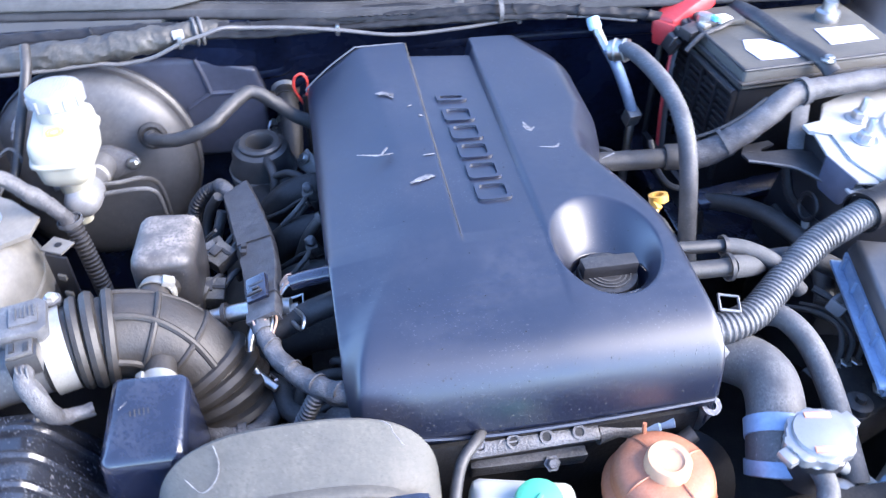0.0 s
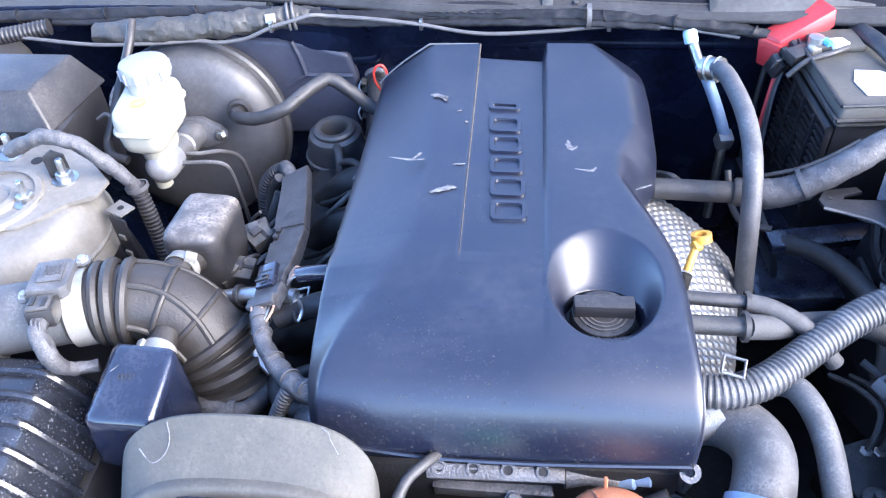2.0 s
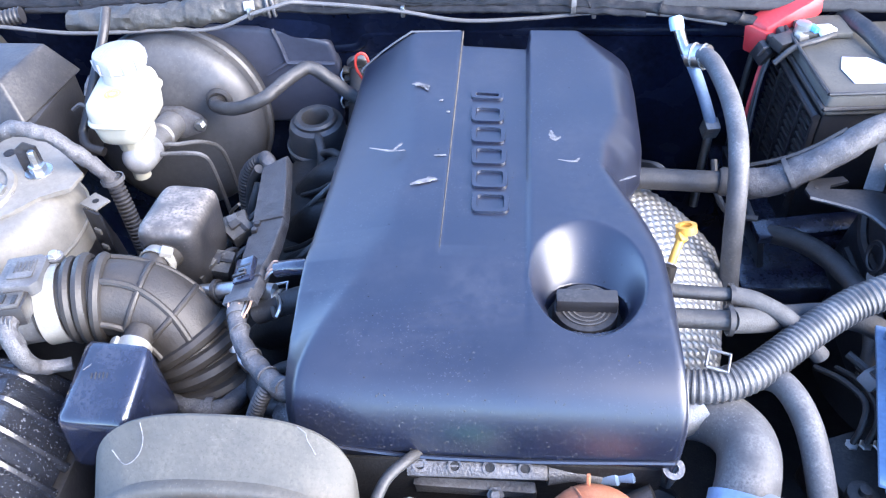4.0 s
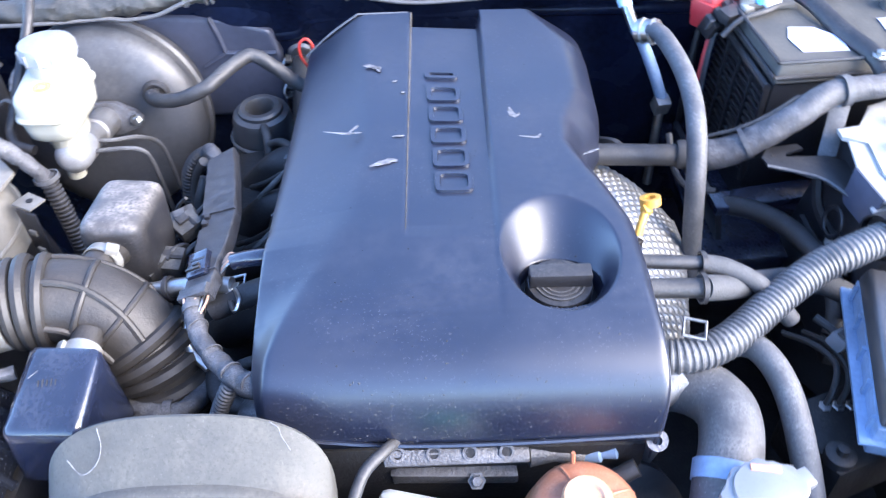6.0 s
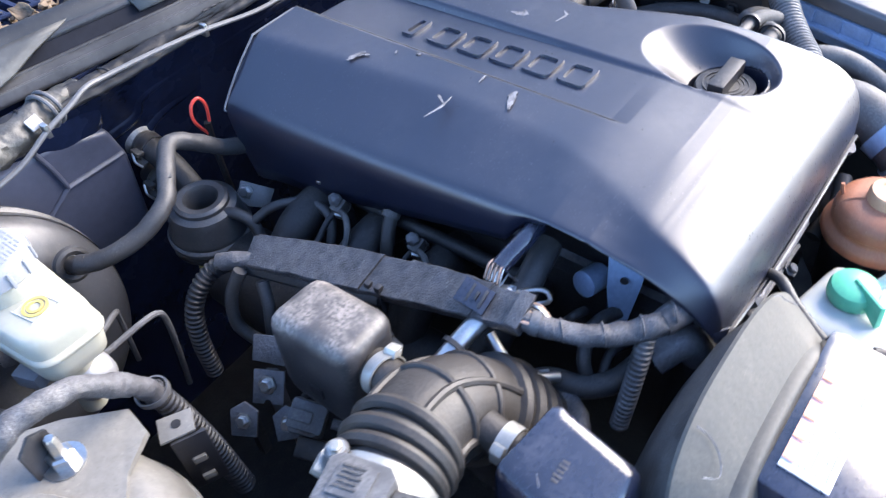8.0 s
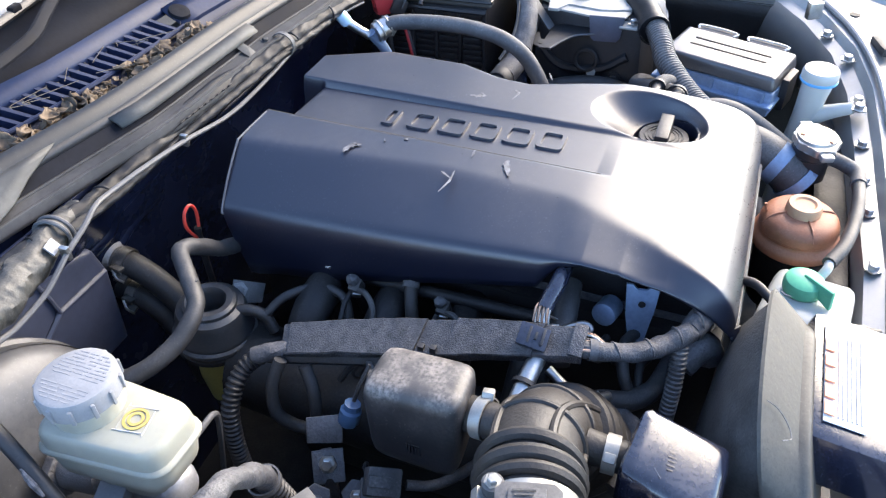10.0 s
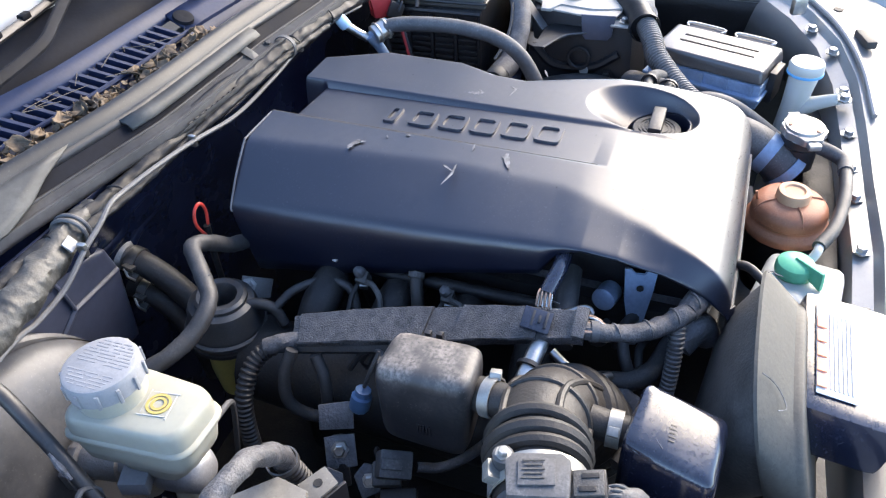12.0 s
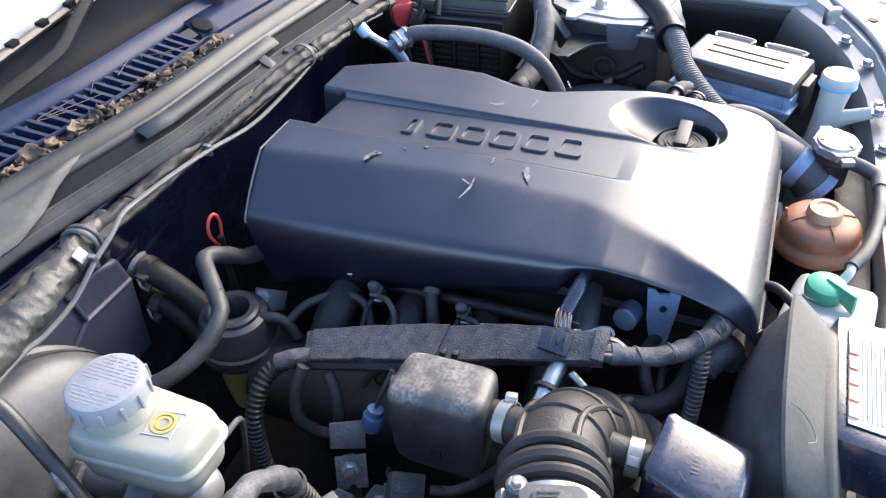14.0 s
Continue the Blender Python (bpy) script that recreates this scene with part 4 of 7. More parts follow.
CORR = thing("corrugated_duct", (0.32, 0.43, 0.85), "grey corrugated plastic loom duct curving over the bay", "corrugated duct")
part("duct", tube([(0.312, 0.454, 0.826), (0.345, 0.4480, 0.831), (0.378, 0.4570, 0.834), (0.409, 0.4790, 0.836), (0.440, 0.5025, 0.842), (0.478, 0.5265, 0.850), (0.506, 0.5370, 0.857), (0.545, 0.552, 0.861), (0.575, 0.562, 0.863)], 0.0142, 18, 12, pitch=0.0052, amp=0.0013), M_CORR, CORR)
part("tape_cuff", tube([(0.545, 0.555, 0.860), (0.585, 0.570, 0.862), (0.64, 0.60, 0.862), (0.70, 0.64, 0.86)], 0.0195, 16), M_WRAP, CORR)
part("band", clamp_band((0.545, 0.555, 0.860), (1, 0.4, 0.05), 0.0205, 0.012, 0.002), M_WRAP, CORR)

RADHOSE = thing("radiator_hose", (0.35, 0.42, 0.78), "thick grey dusty upper radiator hose", "radiator hose")
part("hose", tube([(0.315, 0.452, 0.785), (0.345, 0.448, 0.794), (0.367, 0.430, 0.801), (0.376, 0.406, 0.804), (0.372, 0.378, 0.798), (0.363, 0.353, 0.786), (0.357, 0.328, 0.766)], 0.0255, 22, 10), M_HOSE_GREY, RADHOSE)
part("clamp", clamp_band((0.3655, 0.360, 0.790), (-0.3, -1, -0.42), 0.0260, 0.016, 0.0015), M_SKYMETAL, RADHOSE, "bluish spring-steel clamp")
part("clamp", clamp_band((0.3585, 0.334, 0.771), (-0.2, -1, -0.8), 0.0260, 0.013, 0.0015), M_SKYMETAL, RADHOSE, "bluish spring-steel clamp")
part("thermostat_pipe", tube([(0.29, 0.43, 0.79), (0.325, 0.440, 0.800), (0.345, 0.447, 0.81)], 0.020, 16), M_ALU, RADHOSE)
HEATHOSE = thing("return_hose", (0.41, 0.44, 0.78), "grey rubber hose running beside the radiator hose", "hose")
part("hose", tube([(0.395, 0.475, 0.815), (0.412, 0.455, 0.826), (0.425, 0.420, 0.818), (0.432, 0.375, 0.790), (0.435, 0.32, 0.75)], 0.0115, 14, 8), M_HOSE_GREY, HEATHOSE)

# ---- radiator end of the bay ----
RAD = thing("radiator", (0.25, 0.28, 0.45), "black-topped radiator with a silver pressure cap", "radiator")
part("header_tank", box((0.28, 0.290, 0.735), (0.62, 0.045, 0.06), 0.012), M_DARK, RAD)
part("core", box((0.28, 0.290, 0.54), (0.62, 0.035, 0.34), 0.004), M_ALU_DIRTY, RAD)
part("neck", lathe([(0.022, 0), (0.022, 0.03), (0.026, 0.034), (0.026, 0.045)], (0.375, 0.324, 0.775), (0, 0.0, 1), 24), M_BLACK, RAD)
rc = [(0.030 * (1 + 0.10 * math.cos(2 * a)) * (1 - 0.07 * math.cos(8 * a)) * math.cos(a), 0.026 * (1 - 0.07 * math.cos(8 * a)) * math.sin(a)) for a in (k * math.tau / 48 for k in range(48))]
rcap = part("pressure_cap", prism(rc, 0.010, pose(0.375, 0.324, 0.820, 0, 0, 20), 0.002), M_BODY, RAD, "silver pressure cap with faded red print")
part("cap_dome", lathe([(0.024, 0), (0.023, 0.003), (0.012, 0.0045), (0.0, 0.005)], (0.375, 0.324, 0.830), (0, 0, 1), 28), M_BODY, rcap)
for k in (-1, 1):
    part("print_bar", box((0.375 + 0.004 * k, 0.324 + 0.0165 * k, 0.8342), (0.022, 0.005, 0.0015), 0.0003, (0, 0, -8)), M_INK_ORANGE, rcap)
    part("cap_ear", box((0.375 + 0.030 * k, 0.324 + 0.011 * k, 0.824), (0.020, 0.016, 0.008), 0.003, (0, 0, 20)), M_BODY, rcap)
part("filler_boss", lathe([(0.020, 0), (0.018, 0.012), (0.012, 0.014), (0.012, 0.018), (0.0, 0.02)], (0.414, 0.310, 0.735), (0, 0, 1), 24), M_BLACK, RAD)
part("washer", lathe([(0.0135, 0), (0.0135, 0.003), (0.006, 0.004), (0.006, 0.009), (0.0, 0.010)], (0.414, 0.310, 0.753), (0, 0, 1), 24), M_BODY, RAD)
part("drain_nipple", tube([(0.395, 0.325, 0.79), (0.42, 0.33, 0.765), (0.45, 0.325, 0.74), (0.475, 0.31, 0.72)], 0.0065, 10), M_MILK, RAD)
part("white_plug", lathe([(0.010, 0), (0.011, 0.006), (0.011, 0.018), (0.008, 0.022), (0.0, 0.023)], (0.470, 0.315, 0.725), (0.1, 0, 1), 18), M_PALEBLUE, RAD)
OVER = thing("overflow_hose", (0.27, 0.27, 0.79), "black rubber overflow hose from radiator cap to bottle", "hose")
part("hose", tube([(0.372, 0.312, 0.806), (0.371, 0.290, 0.803), (0.358, 0.272, 0.800), (0.32, 0.270, 0.802), (0.27, 0.273, 0.804), (0.21, 0.284, 0.803), (0.172, 0.300, 0.802)], 0.0075, 12, 8), M_RUBBER, OVER)
part("sleeve", tube([(0.372, 0.311, 0.807), (0.3715, 0.291, 0.803), (0.358, 0.2715, 0.800), (0.33, 0.270, 0.8015)], 0.0092, 12, 8), M_HOSE_GREY, OVER)

PSR = thing("power_steering_reservoir", (0.248, 0.33, 0.70), "faded terracotta steering fluid reservoir with a domed cap", "fluid reservoir")
c = (0.248, 0.33, 0.0)
part("body", lathe([(0.034, 0.68), (0.040, 0.70), (0.041, 0.765), (0.045, 0.770)], c, (0, 0, 1), 36), M_BLACK, PSR)
psl = part("lid", lathe([(0.0450, 0.764), (0.0485, 0.767), (0.0490, 0.773), (0.0475, 0.777), (0.0435, 0.780), (0.0420, 0.782), (0.0420, 0.7850), (0.0432, 0.7865), (0.0432, 0.7935), (0.0415, 0.7985), (0.0370, 0.8035), (0.029, 0.8065), (0.019, 0.8080)], c, (0, 0, 1), 40), M_ORANGE, PSR)
part("knob", lathe([(0.0205, 0.805), (0.0195, 0.808), (0.0190, 0.8165), (0.0175, 0.8190), (0.0125, 0.8190), (0.0105, 0.8170), (0.0, 0.8170)], c, (0, 0, 1), 28), M_ORANGE_PALE, psl, "bleached orange knob")
for a in (20, 115, 200, 290):
    u = Vector((math.cos(radians(a)), math.sin(radians(a)), 0))
    part("rib", tube([Vector((0.248, 0.33, 0.8085)) + u * 0.019, Vector((0.248, 0.33, 0.8055)) + u * 0.034, Vector((0.248, 0.33, 0.7945)) + u * 0.0428], 0.0012, 6, 4), M_ORANGE, psl)
part("nozzle", tube([(0.2435, 0.3660, 0.799), (0.2432, 0.3690, 0.806), (0.2430, 0.3705, 0.813)], 0.0018, 6, 4), M_ORANGE, psl)

BOTTLE = thing("coolant_bottle", (0.13, 0.31, 0.60), "milky white coolant expansion bottle with a mint green cap", "coolant bottle")
part("tank", hexa([(0.075, 0.272, 0.60), (0.165, 0.262, 0.60), (0.185, 0.352, 0.60), (0.085, 0.372, 0.60)], [(0.080, 0.276, 0.788), (0.163, 0.266, 0.788), (0.177, 0.345, 0.786), (0.088, 0.366, 0.786)], 0.016, 4), M_MILK, BOTTLE)
bc = part("cap", lathe([(0.0150, -0.012), (0.0195, -0.008), (0.0205, -0.004), (0.0205, 0.002), (0.0190, 0.006), (0.0130, 0.0095), (0.0, 0.0105)], (0.138, 0.322, 0.796), (0, 0, 1), 34), M_GREEN, BOTTLE, "mint green cap")
part("fin", hexa([(0.1375, 0.3255, 0.799), (0.1415, 0.3215, 0.799), (0.1180, 0.2925, 0.788), (0.1130, 0.2965, 0.788)], [(0.1385, 0.3245, 0.8085), (0.1410, 0.3220, 0.8085), (0.1190, 0.2945, 0.8100), (0.1150, 0.2975, 0.8100)], 0.0014), M_GREEN, bc)
part("nipple", tube([(0.150, 0.312, 0.788), (0.162, 0.302, 0.800), (0.175, 0.299, 0.802)], 0.005, 10), M_MILK, BOTTLE)
BH = thing("vacuum_hose", (0.08, 0.34, 0.78), "thin black hose looping in front of the cover", "hose")
part("hose", tube([(0.110, 0.398, 0.800), (0.096, 0.374, 0.818), (0.078, 0.352, 0.815), (0.068, 0.315, 0.797), (0.080, 0.285, 0.797), (0.095, 0.250, 0.790)], 0.005, 10, 8), M_RUBBER, BH)
part("fitting", lathe([(0.006, -0.014), (0.0065, -0.010), (0.0065, 0.010), (0.005, 0.014)], (0.0835, 0.276, 0.797), (0.3, -0.9, -0.1), 12), M_BLACK, BH)

WASH = thing("washer_filler", (0.50, 0.335, 0.60), "white washer bottle filler neck with a blue-sealed cap", "filler neck")
part("neck", tube([(0.505, 0.342, 0.62), (0.503, 0.338, 0.74), (0.505, 0.332, 0.790), (0.508, 0.328, 0.834)], [0.0125, 0.0125, 0.014, 0.0195], 20), M_MILK, WASH)
wc = part("cap", lathe([(0.0215, 0), (0.0235, 0.003), (0.0235, 0.012), (0.0215, 0.016), (0.0, 0.017)], (0.508, 0.328, 0.838), (0, 0, 1), 36), M_MILK, WASH)
part("seal_band", turned_ring([(0.0230, 0), (0.0242, 0.001), (0.0242, 0.0035), (0.0230, 0.0045)], (0.508, 0.328, 0.8365), (0, 0, 1), 36), M_BLUEBAND, wc, "cyan blue seal")
part("fixing_arm", tube([(0.505, 0.325, 0.785), (0.500, 0.300, 0.800), (0.495, 0.278, 0.812)], [0.014, 0.010, 0.008], 12), M_MILK, WASH)
part("bolt", bolt((0.494, 0.272, 0.812), (0, 0, 1), 0.007), M_STEEL, WASH)

# engine front below the cover
FRONT = thing("engine_front_bracket", (0.18, 0.385, 0.74), "grey cast aluminium bracket with bolt holes under the cover's edge", "bracket")
part("plate", lumpy(box((0.152, 0.393, 0.776), (0.122, 0.014, 0.024), 0.004, (35, 0, 0)), 0.003, 45), M_ALU_DIRTY, FRONT)
part("lower_web", lumpy(box((0.150, 0.392, 0.752), (0.110, 0.018, 0.022), 0.005, (10, 0, 0)), 0.004, 50), M_ALU_DIRTY, FRONT)
part("arm", tube([(0.212, 0.394, 0.775), (0.235, 0.396, 0.774), (0.256, 0.398, 0.768)], [0.012, 0.009, 0.012], 12), M_ALU_DIRTY, FRONT)
for i in range(4):
    part("bolt_hole", lathe([(0.0065, 0), (0.0065, 0.0025), (0.0042, 0.0025), (0.0042, 0.0003), (0.0, 0.0003)], (0.103 + 0.030 * i, 0.3885, 0.7870), (0, -0.57, 0.82), 16), M_ALU_DIRTY, FRONT)
    part("bore", lathe([(0.0041, 0), (0.0041, 0.0012), (0.0, 0.0012)], (0.103 + 0.030 * i, 0.3885, 0.7872), (0, -0.57, 0.82), 14), M_DARK, FRONT)
part("bolt", bolt((0.168, 0.378, 0.760), (0, -0.6, 0.8), 0.005), M_ALU_DIRTY, FRONT)
part("sensor", lathe([(0.009, 0), (0.009, 0.018), (0.006, 0.020), (0.006, 0.032), (0.0, 0.033)], (0.256, 0.398, 0.768), (0.8, -0.2, 0.3), 14), M_SKYMETAL, FRONT)
part("hose", tube([(0.235, 0.378, 0.745), (0.27, 0.372, 0.760), (0.30, 0.378, 0.775)], 0.008, 10), M_RUBBER, FRONT)
part("lug", lathe([(0.009, 0), (0.009, 0.006), (0.004, 0.006), (0.004, 0.001), (0.0, 0.001)], (0.314, 0.389, 0.797), (0, -0.5, 0.85), 18), M_ALU_DIRTY, FRONT)
part("lug_stem", tube([(0.314, 0.390, 0.795), (0.317, 0.400, 0.765), (0.316, 0.41, 0.73)], 0.007, 10), M_ALU, FRONT)
PULLEY = thing("belt_pulley", (0.27, 0.37, 0.66), "black belt pulley low at the front of the engine", "pulley")
part("wheel", lathe([(0.0, 0), (0.030, 0), (0.055, 0.004), (0.058, 0.0), (0.058, 0.022), (0.0, 0.022)], (0.29, 0.375, 0.700), (0.1, -0.8, 0.6), 36), M_BLACK, PULLEY)

# intake horn with label piece
HORN = thing("air_intake_horn", (-0.05, 0.34, 0.72), "dusty olive-grey plastic air intake horn with scratches", "air intake")
down = Vector((0, -0.30, -0.954))
top_a, top_b = Vector((-0.048, 0.366, 0.884)), Vector((-0.048, 0.331, 0.8505))
oval = superoval(0.108, 0.075, 2.7, 56)


def horn_ring(top, s, extra=Vector((0, 0, 0))):
    c = top + down * 0.075
    return [c + extra + Vector((px * s, 0, 0)) - down * (py * s) for px, py in oval]


horn = bmesh.new()
face_out = Vector((0, -0.954, 0.30)) * 0.009
rings(horn, [horn_ring(top_b, 0.86, face_out), horn_ring(top_b, 0.93, face_out * 0.97), horn_ring(top_b, 0.955, face_out * 0.88), horn_ring(top_b, 0.975, face_out * 0.65), horn_ring(top_b, 0.988, face_out * 0.3), horn_ring(top_b, 0.995), horn_ring(top_b.lerp(top_a, 0.5), 1.0), horn_ring(top_a, 1.0), horn_ring(top_a, 0.985, Vector((0, 0.003, 0.0)))])
part("flange", horn, M_OLIVE, HORN, angle=45)
hb = bmesh.new()
rings(hb, [horn_ring(top_a, 0.93, Vector((0, 0.002, -0.006))), horn_ring(top_a, 0.91, Vector((0, 0.010, -0.018))), horn_ring(top_a, 0.86, Vector((0, 0.022, -0.036))), horn_ring(top_a, 0.72, Vector((-0.01, 0.035, -0.06))), horn_ring(top_a, 0.5, Vector((-0.03, 0.045, -0.09))), horn_ring(top_a, 0.3, Vector((-0.05, 0.045, -0.12)))])
part("funnel", hb, M_DUSTY, HORN)
part("scratch", tube([(-0.1066, 0.3606, 0.8793), (-0.1038, 0.3512, 0.8702), (-0.1074, 0.3422, 0.8616), (-0.1177, 0.3371, 0.8568), (-0.1283, 0.3447, 0.8640)], 0.0005, 5, 8), M_SCUFF, HORN)
part("scratch", tube([(0.0171, 0.3620, 0.8806), (0.0239, 0.3585, 0.8772), (0.0258, 0.3545, 0.8734), (0.0324, 0.3469, 0.8662)], 0.0005, 5, 6), M_SCUFF, HORN)
INLET = thing("intake_snorkel", (-0.02, 0.27, 0.70), "black plastic intake snorkel carrying a white warning label", "air intake")
part("body", box((-0.024, 0.2845, 0.8085), (0.150, 0.085, 0.06), 0.012, (8, 0, 0)), M_GLOSS, INLET)
part("mouth", torus((-0.024, 0.2375, 0.7945), (0, 1, 0.15), 0.045, 0.008, 28, 8), M_GLOSS, INLET)
lab = part("warning_label", box((-0.024, 0.2955, 0.8425), (0.114, 0.034, 0.0012), 0.0003, (8, 0, 0)), M_LABEL, INLET, "white paper warning label with an orange edge")
for i in range(5):
    part("orange_mark", box((-0.068 + 0.018 * i, 0.3080, 0.8466), (0.0145, 0.0085, 0.0014), 0, (8, 0, 0)), M_INK_ORANGE, lab)
for i in range(6):
    part("print_line", box((-0.027, 0.3005 - 0.0036 * i, 0.8447 - 0.00050 * i), (0.095, 0.0012, 0.0014), 0, (8, 0, 0)), M_INK, lab)
# ---- brake side ----
BOOST = thing("brake_booster", (-0.31, 0.96, 0.74), "dusty black steel brake booster drum", "brake booster")
ax = Vector((0.02, -0.97, 0.22)).normalized()
bc0 = Vector((-0.312, 0.955, 0.735))
part("drum", lathe([(0.10, -0.10), (0.120, -0.075), (0.131, -0.045), (0.132, -0.030)], bc0, ax, 56), M_BOOST, BOOST)
part("rim", turned_ring([(0.132, -0.032), (0.1365, -0.030), (0.1370, -0.020), (0.1330, -0.017), (0.1320, -0.010), (0.1345, -0.008), (0.1335, 0.0)], bc0, ax, 64), M_BOOST, BOOST)
part("front_shell", lathe([(0.1335, -0.004), (0.130, 0.008), (0.122, 0.017), (0.110, 0.023), (0.095, 0.028), (0.080, 0.031), (0.052, 0.034), (0.030, 0.0355), (0.0, 0.036)], bc0, ax, 64), M_BOOST, BOOST)
part("vacuum_elbow", tube([(-0.223, 0.925, 0.795), (-0.222, 0.906, 0.803), (-0.216, 0.894, 0.810)], 0.0085, 12), M_BLACK, BOOST)
part("grommet", torus((-0.223, 0.922, 0.797), ax, 0.014, 0.005), M_RUBBER, BOOST)
VAC = thing("brake_vacuum_hose", (-0.15, 0.91, 0.83), "bent black rubber vacuum hose from the brake booster", "hose")
part("hose", lumpy(tube([(-0.222, 0.905, 0.806), (-0.212, 0.888, 0.811), (-0.188, 0.872, 0.819), (-0.160, 0.8635, 0.830), (-0.136, 0.868, 0.840), (-0.1155, 0.888, 0.8490), (-0.098, 0.908, 0.8535), (-0.086, 0.9145, 0.8535), (-0.072, 0.914, 0.846), (-0.052, 0.9125, 0.829), (-0.034, 0.911, 0.8135), (-0.008, 0.909, 0.800)], 0.0088, 18, 12), 0.0010, 60), M_RUBBER, VAC)
part("moulded_mark", box((-0.118, 0.880, 0.853), (0.014, 0.005, 0.001), 0.0003, (0, 0, 60)), M_DUSTY, VAC)

MC = thing("brake_master_cylinder", (-0.30, 0.85, 0.75), "dirty alloy brake master cylinder with rounded nose", "master cylinder")
part("barrel", lathe([(0.019, -0.075), (0.019, -0.02), (0.016, -0.018), (0.016, 0.030), (0.0175, 0.030)], (-0.292, 0.846, 0.783), ax, 26), M_ALU, MC)
part("nose", lathe([(0.017, 0.018), (0.0205, 0.024), (0.0210, 0.050), (0.0195, 0.060), (0.015, 0.066), (0.008, 0.069), (0.0, 0.0695)], (-0.291, 0.846, 0.786), ax, 30), M_NOSE, MC, "bright rounded alloy nose")
part("flange", prism([(-0.035, -0.010), (-0.012, -0.022), (0.012, -0.022), (0.040, -0.012), (0.044, 0.0), (0.036, 0.010), (0.012, 0.022), (-0.012, 0.022), (-0.035, 0.010)], 0.010, pose(-0.290, 0.917, 0.768, 78, 0, 0), 0.001), M_ALU_DIRTY, MC)
part("nut", bolt((-0.252, 0.905, 0.769), ax, 0.006), M_STEEL, MC)
part("brake_line", tube([(-0.290, 0.815, 0.787), (-0.262, 0.809, 0.793), (-0.232, 0.806, 0.797), (-0.214, 0.808, 0.792), (-0.208, 0.811, 0.775), (-0.208, 0.82, 0.72), (-0.21, 0.83, 0.66)], 0.0030, 8, 8), M_HOSE_GREY, MC)
part("brake_line", tube([(-0.285, 0.840, 0.785), (-0.258, 0.836, 0.788), (-0.232, 0.855, 0.778), (-0.222, 0.885, 0.74), (-0.222, 0.90, 0.66)], 0.0030, 8, 8), M_HOSE_GREY, MC)
part("union", bolt((-0.283, 0.815, 0.788), (1, 0, 0.3), 0.006), M_CHROME, MC)

RES = thing("brake_fluid_reservoir", (-0.30, 0.82, 0.80), "cream translucent brake fluid reservoir with a grey screw cap", "fluid reservoir")
TANK = ((-0.322, 0.763), (-0.265, 0.761), (-0.261, 0.868), (-0.333, 0.872))


def tank_ring(grow, z):
    """The tank's rounded outline at a height, grown or shrunk about its middle."""
    mx, my = sum(p[0] for p in TANK) / 4, sum(p[1] for p in TANK) / 4
    q = [(mx + (x - mx) * grow, my + (y - my) * grow) for x, y in TANK]
    out = []
    for i, (x, y) in enumerate(q):
        a, b = q[i - 1], q[(i + 1) % 4]
        u = (Vector(a) - Vector((x, y))).normalized() * 0.017
        w = (Vector(b) - Vector((x, y))).normalized() * 0.017
        for k in range(6):
            t = k / 5
            e = Vector((x, y)) + u * (1 - t) ** 2 + w * t ** 2
            out.append((e.x, e.y, z))
    return out


part("tank", rings(bmesh.new(), [tank_ring(g, z) for g, z in ((0.60, 0.832), (0.80, 0.834), (0.89, 0.839), (0.925, 0.850), (0.95, 0.8625))]), M_CREAM, RES, angle=60)
part("seam", rings(bmesh.new(), [tank_ring(g, z) for g, z in ((0.96, 0.8625), (1.02, 0.8640), (1.03, 0.8660), (1.02, 0.8680), (0.96, 0.8695))]), M_CREAM, RES, angle=60)
part("upper_tank", rings(bmesh.new(), [tank_ring(g, z) for g, z in ((0.965, 0.8695), (0.965, 0.876), (0.95, 0.8825), (0.915, 0.8875), (0.86, 0.8890))]), M_CREAM, RES, angle=60)
part("neck", lathe([(0.027, -0.035), (0.027, 0.0), (0.028, 0.004)], (-0.295, 0.841, 0.900), (0.0, 0.05, 1), 28), M_CREAM, RES)
rcp = part("cap", lathe([(0.028, -0.001), (0.0302, 0.001), (0.0302, 0.015), (0.029, 0.018), (0.027, 0.019), (0.0, 0.019)], (-0.295, 0.841, 0.903), (0.0, 0.05, 1), 40), M_GREYCAP, RES, "grey ribbed screw cap with raised print")
for k in range(12):
    a = k * math.tau / 12
    part("grip_rib", box((-0.295 + 0.0303 * math.cos(a), 0.841 + 0.0303 * math.sin(a), 0.911), (0.003, 0.003, 0.014), 0.0008, (0, 0, math.degrees(a))), M_GREYCAP, rcp)
for k in range(15):
    if k in (5, 6):
        continue
    w = 0.050 * math.sqrt(1 - ((k - 7) / 8.6) ** 2)
    n = (3, 4, 2, 5, 3)[k % 5]
    for j in range(n):
        py = ((j + 0.5) / n - 0.5) * w
        part("print_bar", box((-0.295 + (k - 7) * 0.0032, 0.841 + py, 0.9220 - 0.05 * py), (0.0013, w / n * rnd.uniform(0.55, 0.93), 0.0005), 0.0, (-2.9, 0, 0)), M_GREYCAP, rcp)
sym = part("warning_symbol", box((-0.2945, 0.798, 0.8892), (0.022, 0.022, 0.0008), 0, (2, 0, 10)), M_CREAM, RES)
for r0 in (0.0042, 0.0078):
    part("print_ring", turned_ring([(r0, 0), (r0 + 0.0022, 0), (r0 + 0.0022, 0.0009), (r0, 0.0009)], (-0.2945, 0.798, 0.8895), (0, 0, 1), 28), M_INK_GOLD, sym)
